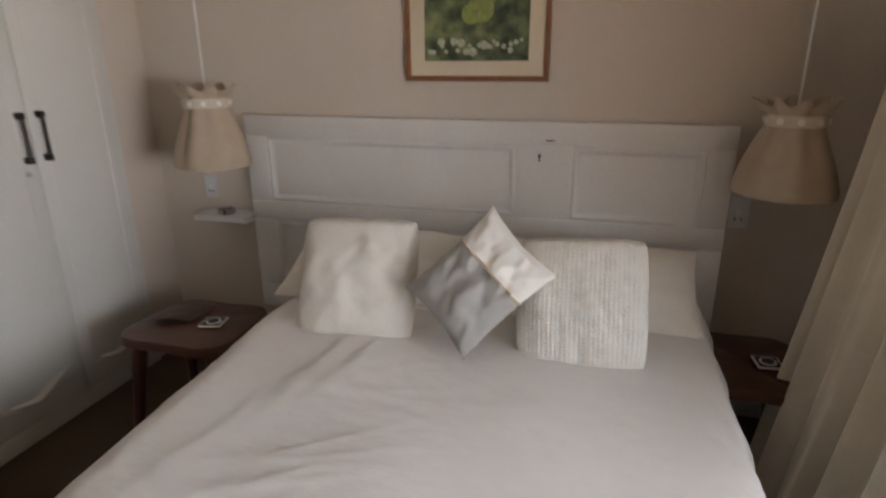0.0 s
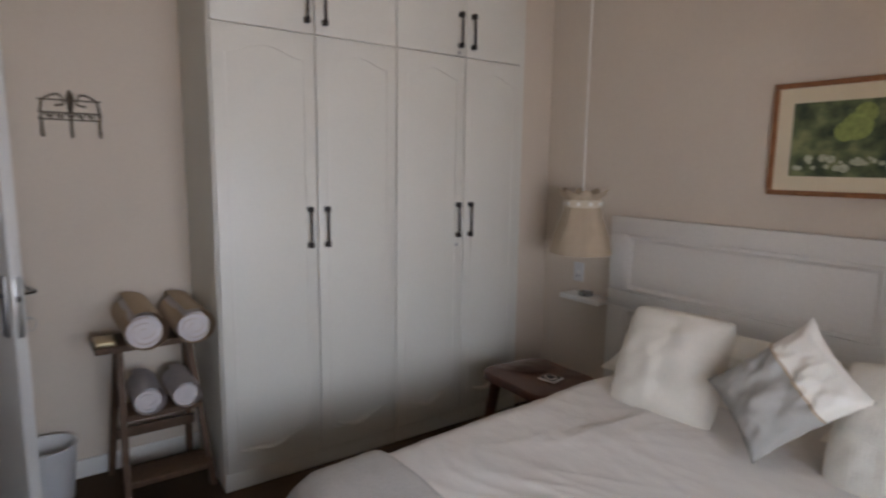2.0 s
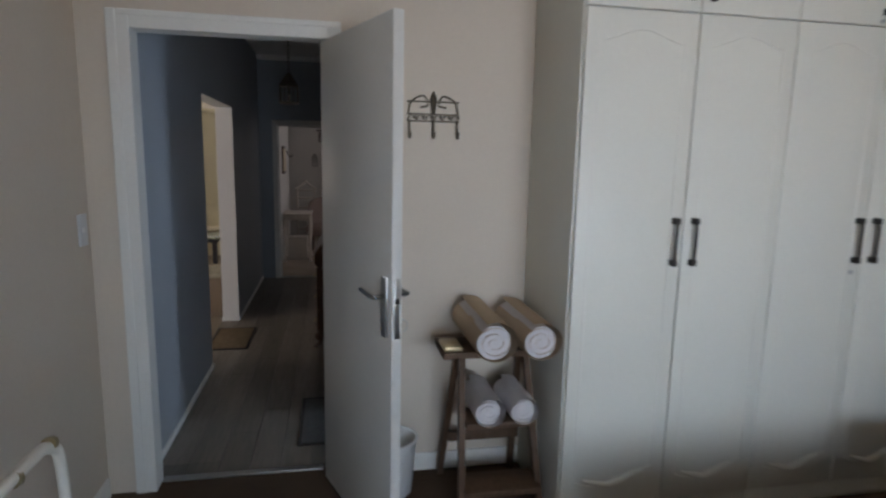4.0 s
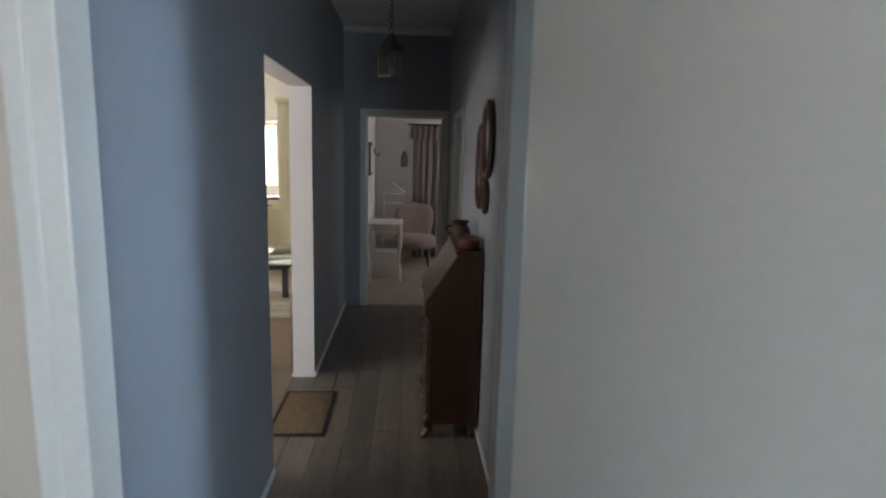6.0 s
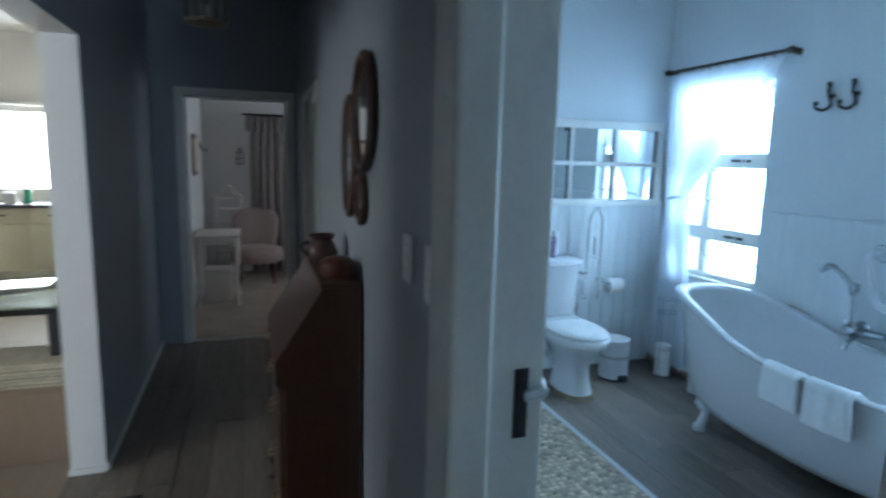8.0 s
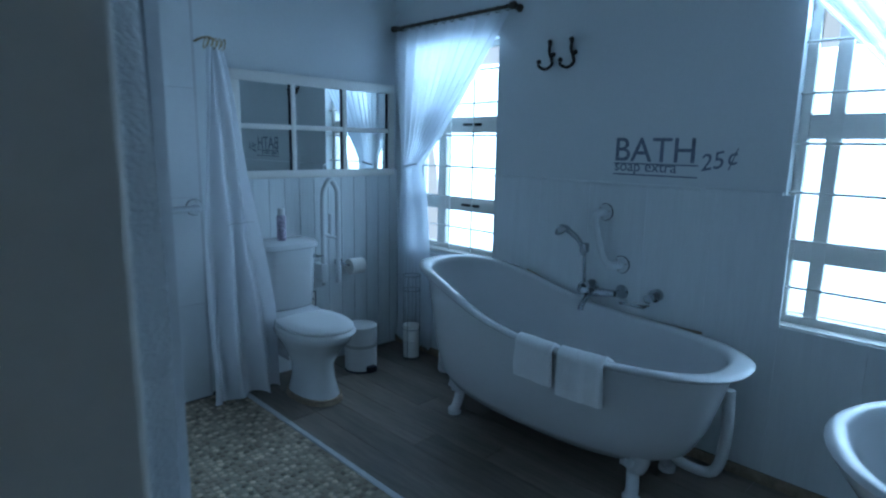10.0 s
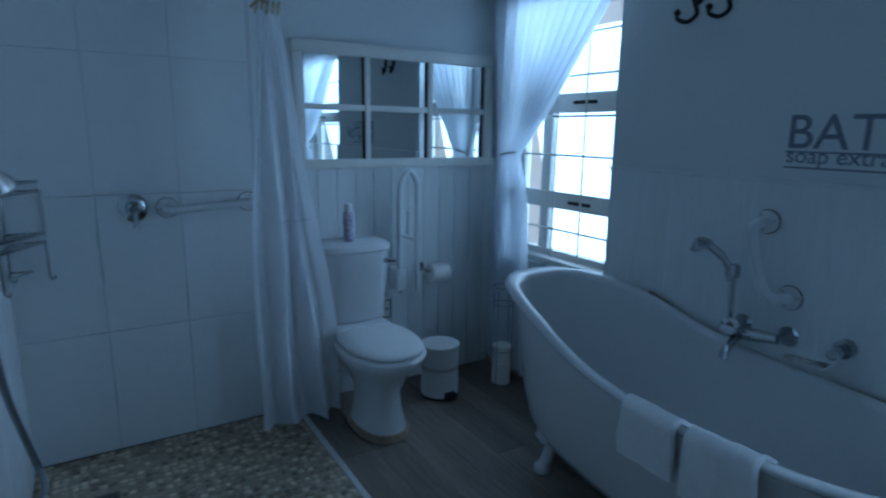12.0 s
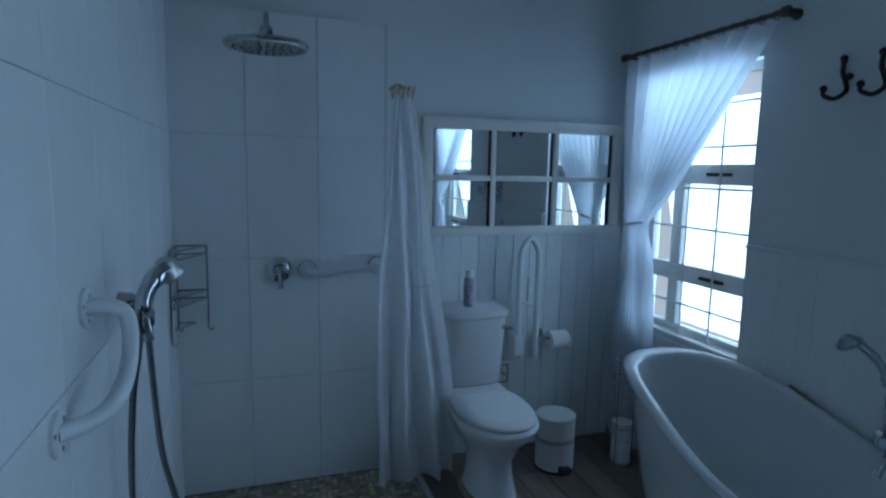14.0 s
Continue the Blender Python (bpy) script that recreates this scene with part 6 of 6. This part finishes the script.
# ---- bathroom floor things
pb = thing("pedal_bin", (-5.985, 1.76, 0), "small white pedal bin with grey band", "bin")
P = (-6.0, 1.745, 0)
part("body", lathe([(0.098, 0.012), (0.098, 0.15), (0.096, 0.152)], P, 32), M_PLASTIC, pb)
part("band", lathe([(0.099, 0.152), (0.099, 0.172)], P, 32), M_STEEL, pb, "grey steel band")
part("upper_body", lathe([(0.097, 0.172), (0.097, 0.262)], P, 32), M_PLASTIC, pb)
part("lid", lathe([(0.1, 0.262), (0.102, 0.268), (0.1, 0.282), (0.06, 0.292), (0.01, 0.294)], P, 32), M_PLASTIC, pb)
part("base_ring", lathe([(0.102, 0.0), (0.102, 0.012)], P, 32), M_BLACK, pb, "black base ring")
part("pedal", box(P[0] + 0.085, P[0] + 0.125, P[1] - 0.028, P[1] + 0.028, 0.006, 0.045, 0.004), M_BLACK, pb, "black foot pedal")
hb_ = thing("spare_roll_stand", (-5.93, 2.10, 0), "chrome wire stand holding a spare toilet roll", "roll stand")
Q = (-5.93, 2.10)
for z in (0.01, 0.20, 0.46, 0.555):
    bm = tube([(Q[0] + 0.058 * math.cos(k * math.tau / 20), Q[1] + 0.058 * math.sin(k * math.tau / 20), z) for k in range(20)], 0.0025, 5, closed=True)
    part("hoop", bm, M_CHROME, hb_)
for k in range(4):
    a = k * math.tau / 4 + 0.4
    part("wire", rod((Q[0] + 0.058 * math.cos(a), Q[1] + 0.058 * math.sin(a), 0.0), (Q[0] + 0.058 * math.cos(a), Q[1] + 0.058 * math.sin(a), 0.56), 0.0025, 5), M_CHROME, hb_)
for z in (0.014, 0.122):
    part("paper_roll", lathe([(0.02, 0), (0.052, 0), (0.053, 0.003), (0.053, 0.102), (0.05, 0.105), (0.02, 0.105)], (*Q, z), 26), M_PAPERWHITE, hb_, "white spare roll")
tb = thing("toilet_brush", (-5.62, 2.12, 0), "white toilet brush holder behind the bath", "toilet brush")
part("pot", lathe([(0.05, 0), (0.052, 0.01), (0.045, 0.24), (0.04, 0.25)], (-5.62, 2.12, 0), 20), M_PLASTIC, tb)
part("stick", rod((-5.62, 2.12, 0.25), (-5.62, 2.12, 0.36), 0.01, 10), M_BLACK, tb)

# basin
bs = thing("wash_basin", (-3.2, 1.1, 0), "oval white wash basin on wooden stand", "basin")
def oval(rx, ry, z):
    return [(-3.18 + rx * math.cos(k * math.tau / 44), 1.02 + ry * math.sin(k * math.tau / 44), z) for k in range(44)]
part("bowl", loft([oval(0.12, 0.14, 0.72), oval(0.19, 0.22, 0.76), oval(0.245, 0.285, 0.84), oval(0.252, 0.292, 0.852), oval(0.245, 0.285, 0.858), oval(0.215, 0.255, 0.856), oval(0.20, 0.24, 0.84), oval(0.15, 0.18, 0.77), oval(0.03, 0.03, 0.75)]), M_CERAMIC, bs, smooth=60)
part("stand_top", box(-3.28, -2.935, 0.76, 1.28, 0.695, 0.72, 0.004), M_DARKWOOD, bs)
for lx, ly in ((-3.24, 0.80), (-3.24, 1.24), (-2.98, 0.80), (-2.98, 1.24)):
    part("leg", box(lx - 0.025, lx + 0.025, ly - 0.025, ly + 0.025, 0, 0.695, 0.004), M_DARKWOOD, bs)
tp = thing("basin_tap", (-3.0, 1.05, 0.86), "chrome basin mixer tap with long spout", "tap")
part("spout", tube(curve_points([(-2.99, 1.1, 0.72), (-2.99, 1.1, 0.92), (-3.08, 1.1, 0.945), (-3.24, 1.12, 0.93)], 6), 0.014, 12), M_CHROME, tp)
part("nozzle", lathe([(0.02, 0.02), (0.024, 0), (0.026, -0.04)], (-3.26, 1.12, 0.93), 16), M_CHROME, tp)

# ---- kitchen seen through the opening
def kitchen_unit(x, y0, y1, label, top, drawer=True, depth=0.55):
    c = thing("kitchen_cupboard", (x, (y0 + y1) / 2, 0), label, "cupboard", "kitchen cupboards")
    part("body", box(x - depth, x - 0.02, y0, y1, 0.09, top, 0.002), M_KITCAB, c)
    part("plinth", box(x - depth, x - 0.06, y0, y1, 0, 0.09), M_KITCAB, c)
    zt = top - 0.17 if drawer else top - 0.01
    d = part("door", box(x - 0.02, x, y0 + 0.004, y1 - 0.004, 0.10, zt, 0.004), M_KITCAB, c)
    part("door_panel", box(x, x + 0.006, y0 + 0.07, y1 - 0.07, 0.17, zt - 0.07, 0.005), M_KITCAB, d)
    if drawer:
        w = part("drawer", box(x - 0.02, x, y0 + 0.004, y1 - 0.004, zt + 0.006, top - 0.006, 0.004), M_KITCAB, c)
        part("drawer_pull", box(x, x + 0.025, (y0 + y1) / 2 - 0.05, (y0 + y1) / 2 + 0.05, zt + 0.085, zt + 0.10, 0.004), M_BRONZE, w)
    return c


for k in range(4):
    kitchen_unit(-9.70, -4.20 + 0.47 * k, -3.73 + 0.47 * k, "cream kitchen base cupboard with panelled door", 0.87)
ct = thing("worktop", (-9.98, -2.9, 0.87), "dark granite kitchen worktop", "worktop")
part("slab", box(-10.275, -9.67, -4.21, -2.315, 0.87, 0.905, 0.004), M_COUNTER, ct)
tall = thing("tall_cupboard", (-9.4, -1.7, 0), "tall cream kitchen cupboard with panelled door and cornice", "cupboard")
part("body", box(-9.72, -9.22, -2.30, -1.80, 0.0, 2.12, 0.003), M_KITCAB, tall)
for a, b in ((0.12, 0.78), (0.80, 2.08)):
    d = part("door", box(-9.22, -9.20, -2.29, -1.81, a, b, 0.004), M_KITCAB, tall)
    part("door_panel", box(-9.20, -9.194, -2.22, -1.88, a + 0.07, b - 0.07, 0.005), M_KITCAB, d)
part("cornice", box(-9.74, -9.17, -2.33, -1.77, 2.12, 2.17, 0.015), M_KITCAB, tall)
bt_ = thing("detergent_bottle", (-9.85, -2.82, 0.905), "green plastic detergent bottle by the kitchen window", "bottle")
part("bottle", lathe([(0.03, 0), (0.034, 0.01), (0.034, 0.12), (0.014, 0.16), (0.012, 0.2)], (-9.85, -2.82, 0.905), 16), M_GREEN, bt_)
ja = thing("storage_jar", (-9.85, -2.98, 0.905), "small white storage jar on the worktop", "jar")
part("jar", lathe([(0.06, 0), (0.065, 0.01), (0.065, 0.10), (0.05, 0.115), (0.02, 0.13)], (-9.85, -2.98, 0.905), 18), M_PLASTIC, ja)
shelfk = thing("window_pelmet", (-10.2, -2.5, 2.0), "pale wooden pelmet above the kitchen window", "pelmet")
part("board", box(-10.275, -10.15, -3.5, -1.7, 1.93, 1.97, 0.004), M_FRAMEPAINT, shelfk)
kt = thing("glass_table", (-6.3, -2.0, 0), "black metal dining table with a glass top", "table")
part("top", box(-6.75, -5.80, -2.75, -1.48, 0.735, 0.745, 0.002), M_DARKGLASS, kt, "clear glass top")
part("apron", box(-6.73, -5.82, -2.73, -1.50, 0.70, 0.733, 0.004), M_BLACKMETAL, kt)
for lx, ly in ((-6.70, -2.70), (-5.85, -2.70), (-6.70, -1.53), (-5.85, -1.53)):
    part("leg", box(lx - 0.02, lx + 0.02, ly - 0.02, ly + 0.02, 0, 0.70, 0.003), M_BLACKMETAL, kt)
cb_ = thing("cardboard_box", (-5.9, -1.6, 0), "brown cardboard box on the kitchen floor", "box")
part("carton", box(-5.80 - 0.02, -5.745, -1.88, -1.47, 0.0, 0.37, 0.004), M_CARD, cb_)
cb_.children[0].scale = (1, 1, 1)
part("flap", box(-5.83, -5.742, -1.885, -1.465, 0.345, 0.375, 0.004), M_CARD, cb_)
np_ = thing("newspaper_stack", (-5.9, -1.65, 0.376), "stack of folded newspapers lying on a box", "newspapers")
random.seed(11)
for k in range(7):
    o, o2 = random.uniform(-0.012, 0.012), random.uniform(-0.012, 0.012)
    part("newspaper", box(-6.02 + o, -5.735 + o2, -1.90 + o, -1.475 + o2 * 0.5, 0.377 + 0.017 * k, 0.392 + 0.017 * k, 0.005), M_PAPER, np_)
part("carton_back", box(-6.05, -5.82, -1.88, -1.47, 0.0, 0.37, 0.004), M_CARD, cb_)

# ---- end room
st = thing("side_table", (-8.8, -0.93, 0), "small white painted side table with curved legs", "table")
part("top", box(-9.15, -8.58, -1.13, -0.72, 0.675, 0.70, 0.008), M_WHITEWASH, st)
part("apron", box(-9.11, -8.62, -1.10, -0.75, 0.60, 0.675, 0.006), M_WHITEWASH, st)
for lx, ly, o in ((-9.10, -1.09, -1), (-8.63, -1.09, -1), (-9.10, -0.76, 1), (-8.63, -0.76, 1)):
    part("leg", tube(curve_points([(lx, ly, 0.65), (lx + 0.02, ly + 0.012 * o, 0.5), (lx - 0.005, ly - 0.005 * o, 0.2), (lx + 0.03, ly + 0.02 * o, 0.0)], 5), [0.026] * 5 + [0.024] * 5 + [0.016] * 5 + [0.02], 8), M_WHITEWASH, st)
bx = thing("wooden_crate", (-9.0, -0.95, 0), "pale cardboard carton under the side table", "box")
part("carton", box(-9.05, -8.80, -1.08, -0.80, 0.0, 0.33, 0.006), M_WHITEWASH, bx)

ch = thing("bedroom_chair", (-9.5, -0.5, 0), "dusty pink upholstered low bedroom chair", "chair")
CX_, CY_ = -9.75, -0.56
def disc(rx, ry, z, ox=0.0):
    return [(CX_ + ox + rx * math.cos(k * math.tau / 32), CY_ + ry * math.sin(k * math.tau / 32), z) for k in range(32)]
part("seat", loft([disc(0.25, 0.27, 0.24), disc(0.27, 0.295, 0.26), disc(0.28, 0.30, 0.34), disc(0.26, 0.28, 0.40), disc(0.15, 0.16, 0.425), disc(0.02, 0.02, 0.43)]), M_CHAIR, ch, smooth=60)
def backf(s):
    def f(u, v):
        a, b = 2 * u - 1, v
        w = 0.21 + 0.06 * math.sin(b * 2.6)
        t = math.sqrt(max(0, 1 - abs(a) ** 4)) * math.sqrt(max(0, 1 - (2 * b - 1) ** 6))
        w *= math.sqrt(max(0.02, 1 - max(0, (b - 0.72) / 0.28) ** 2.2))
        return CX_ - 0.22 - 0.10 * b + s * 0.055 * t + 0.05 * a * a, CY_ + a * w, 0.36 + 0.49 * b
    return f
bm = grid_sheet(backf(1), 24, 24)
grid_sheet(backf(-1), 24, 24, bm)
bmesh.ops.remove_doubles(bm, verts=bm.verts, dist=0.001)
part("backrest", bm, M_CHAIR, ch, "", 70)
for lx, ly in ((0.18, -0.19), (0.18, 0.19), (-0.18, -0.19), (-0.18, 0.19)):
    part("leg", tube([(CX_ + lx, CY_ + ly, 0), (CX_ + lx * 0.9, CY_ + ly * 0.9, 0.25)], [0.014, 0.024], 8), M_DARKWOOD, ch)

va = thing("clothes_valet", (-10.0, -0.86, 0), "cream ladder-backed clothes valet against the wall", "valet stand")
for yy in (-1.0, -0.72):
    part("post", rod((-10.05, yy, 0), (-10.05, yy, 0.98), 0.014, 8), M_WHITEWASH, va)
for z in (0.3, 0.5, 0.66, 0.82, 0.95):
    part("rung", box(-10.06, -10.04, -1.0, -0.72, z - 0.015, z + 0.015, 0.004), M_WHITEWASH, va)
part("hanger", tube(curve_points([(-10.05, -1.03, 0.97), (-10.05, -0.93, 1.03), (-10.05, -0.86, 1.10), (-10.05, -0.79, 1.03), (-10.05, -0.69, 0.97)], 6), 0.014, 8), M_WHITEWASH, va)
folded("end_room_curtain", "taupe tab-top curtain in the far room", [(-10.05, -0.60), (-10.1, -0.4), (-10.08, -0.15), (-10.1, 0.1)], 0.04, 1.93, 0.03, 7, M_TAUPE, category="curtain")
folded("curtain_frill", "gathered frill on the taupe curtain heading", [(-10.0, -0.64), (-10.03, -0.4), (-10.0, -0.15), (-10.03, 0.1)], 1.74, 1.91, 0.03, 9, M_TAUPE, category="curtain", seed=1)
cp = thing("curtain_pole", (-10.08, -0.3, 1.93), "dark metal curtain pole in the far room", "curtain pole")
part("pole", rod((-10.08, -0.68, 1.94), (-10.08, 0.3, 1.94), 0.012), M_BLACKMETAL, cp)
part("bracket", rod((-10.08, -0.62, 1.94), (-10.4, -0.62, 1.94), 0.008), M_BLACKMETAL, cp)
ip = thing("hanging_ornament", (-10.3, -0.72, 1.4), "black iron birdcage-shaped wall ornament", "ornament")
bm = bmesh.new()
for yy in (-0.76, -0.72, -0.68):
    rod((-10.385, yy, 1.35), (-10.385, yy, 1.50 if yy != -0.72 else 1.55), 0.005, 6, bm)
for z in (1.35, 1.42, 1.49):
    rod((-10.385, -0.76, z), (-10.385, -0.68, z), 0.005, 6, bm)
tube(curve_points([(-10.385, -0.76, 1.49), (-10.385, -0.72, 1.55), (-10.385, -0.68, 1.49)], 5), 0.005, 6, bm)
rod((-10.385, -0.72, 1.54), (-10.402, -0.72, 1.56), 0.004, 5, bm)
part("cage", bm, M_BLACKMETAL, ip)
fp = thing("framed_picture", (-9.0, -1.145, 1.5), "narrow dark-framed picture on the far room wall", "picture")
part("frame", box(-9.45, -8.95, -1.15, -1.13, 1.25, 1.66, 0.004), M_DARKWOOD, fp)
part("print", box(-9.41, -8.99, -1.131, -1.127, 1.29, 1.62), M_MOUNT, fp)
wh = thing("wall_hook", (-9.85, -1.14, 1.55), "small curved metal wall hook in the far room", "hook")
part("hook", tube(curve_points([(-9.9, -1.145, 1.60), (-9.9, -1.12, 1.52), (-9.9, -1.08, 1.50), (-9.9, -1.06, 1.54)], 5), 0.007, 8), M_BRONZE, wh)


# ---------------------------------------------------------------- pieces of walls and floors
def unit_box(name, sx, sy, sz, bevel, material):
    bm = box(-sx / 2, sx / 2, -sy / 2, sy / 2, -sz / 2, sz / 2, bevel, seg=1)
    bmesh.ops.recalc_face_normals(bm, faces=bm.faces)
    me = bpy.data.meshes.new(name)
    bm.to_mesh(me)
    bm.free()
    me.materials.append(material)
    return me


def place(name, me, at, parent):
    ob = new(name, me)
    ob.location = Vector(at) - world_at(parent)
    ob.parent = parent
    return ob


tile_w, rows = 0.308, [(0.0, 0.53), (0.53, 1.095), (1.095, 1.64), (1.64, 2.165)]
tw = struct("tiling_west", box(-6.28, -6.224, -0.05, 0.905, 0, 2.165), M_TGROUT, "large white glazed shower wall tiles", "tiling")
ts = struct("tiling_south", box(-6.224, -3.95, -0.05, -0.034, 0, 2.165), M_TGROUT, "large white glazed shower wall tiles", "tiling")
for z0, z1 in rows:
    me = unit_box("tile", 0.006, tile_w - 0.003, z1 - z0 - 0.003, 0.001, M_TILE)
    for k, y in enumerate((-0.034, 0.274, 0.582)):
        place("tile", me, (-6.2225, y + tile_w / 2, (z0 + z1) / 2), tw)
    me = unit_box("tile", tile_w - 0.003, 0.006, z1 - z0 - 0.003, 0.001, M_TILE)
    for k in range(7):
        place("tile", me, (-6.21 + tile_w * (k + 0.5), -0.0325, (z0 + z1) / 2), ts)

plank = unit_box("plank", 1.2, 0.148, 0.010, 0.0015, M_PLANK)
def plank_area(x0, x1, y0, y1, parent, seed):
    random.seed(seed)
    y, r = y0, 0
    while y < y1 - 0.02:
        w = min(0.15, y1 - y)
        x = x0 - random.choice((0.0, 0.3, 0.6, 0.9))
        while x < x1 - 0.01:
            a, b = max(x, x0), min(x + 1.202, x1)
            if b - a > 0.03:
                me = plank if b - a > 1.19 and w > 0.149 else unit_box("plank", b - a - 0.002, w - 0.002, 0.010, 0.0015, M_PLANK)
                place("plank", me, ((a + b) / 2, y + w / 2, -0.005), parent)
            x += 1.202
        y += 0.15


plank_area(-7.5, -2.87, -1.29, -0.265, floor_hall, 3)
plank_area(-5.59, -4.37, -1.44, -1.29, floor_hall, 9)
plank_area(-6.27, -2.93, 1.062, 2.25, floor_bath, 5)
struct("trim_shower_border", box(-6.22, -2.93, 1.035, 1.06, -0.008, 0.004, 0.002), M_TGROUT, "pale floor trim beside the pebbles", "trim")
struct("trim_pebble_bed", box(-6.22, -2.93, -0.26, 1.035, -0.008, -0.004), M_PGROUT, "grey pebble grout", "floor")

random.seed(21)
def pebble_mesh(seed):
    random.seed(seed)
    n, pts = 7, []
    bm = bmesh.new()
    ph = random.random()
    rr_ = [random.uniform(0.78, 1.05) for _ in range(n)]
    sq = random.uniform(0.7, 1.0)
    ring = lambda k, z: [(k * rr_[i] * 0.0165 * math.cos((i + ph) * math.tau / n), k * sq * rr_[i] * 0.0165 * math.sin((i + ph) * math.tau / n), z) for i in range(n)]
    loft([ring(1.0, -0.003), ring(0.97, 0.001), ring(0.7, 0.0035)], bm, (False, True))
    bmesh.ops.recalc_face_normals(bm, faces=bm.faces)
    me = bpy.data.meshes.new("pebble")
    bm.to_mesh(me)
    bm.free()
    me.materials.append(M_PEBBLE)
    return me


shapes = [pebble_mesh(k) for k in range(14)]
coords = [([v.co.copy() for v in m.vertices], [tuple(p.vertices) for p in m.polygons]) for m in shapes]
random.seed(33)
verts, faces, single = [], [], 0
gx = -6.205
while gx < -2.95:
    gy = (-0.02 if gx < -3.99 else -0.19) if not (-3.49 < gx < -2.97) else -0.255
    while gy < 1.02:
        x, y = gx + random.uniform(-0.005, 0.005), gy + random.uniform(-0.005, 0.005)
        k, a = random.randrange(14), random.uniform(0, math.tau)
        drain_here = abs(x + 5.83) < 0.07 and abs(y - 0.19) < 0.07
        if not drain_here:
            if -5.15 < x < -4.60 and 0.52 < y and single < 290:
                ob = place("pebble", shapes[k], (x, y, -0.0035), floor_bath)
                ob.rotation_euler = (0, 0, a)
                single += 1
            else:
                m = Matrix.Rotation(a, 3, "Z")
                base = len(verts)
                verts += [tuple(m @ c + Vector((x, y, -0.0035))) for c in coords[k][0]]
                faces += [tuple(base + i for i in f) for f in coords[k][1]]
        gy += 0.0315
    gx += 0.0315
me = bpy.data.meshes.new("pebbles")
me.from_pydata(verts, [], faces)
me.materials.append(M_PEBBLES)
peb = new("pebble_mosaic", me)
tagged(peb, "small tan and grey pebbles set in the shower floor", "pebbles", kind="stuff")
drain = thing("floor_drain", (-5.83, 0.19, 0), "square dark metal shower floor drain", "drain")
part("plate", box(-5.89, -5.77, 0.13, 0.25, -0.004, 0.001, 0.001), M_BRONZE, drain)
for k in range(6):
    part("slot", box(-5.88, -5.78, 0.145 + 0.017 * k, 0.151 + 0.017 * k, 0.001, 0.002), M_BLACK, drain)
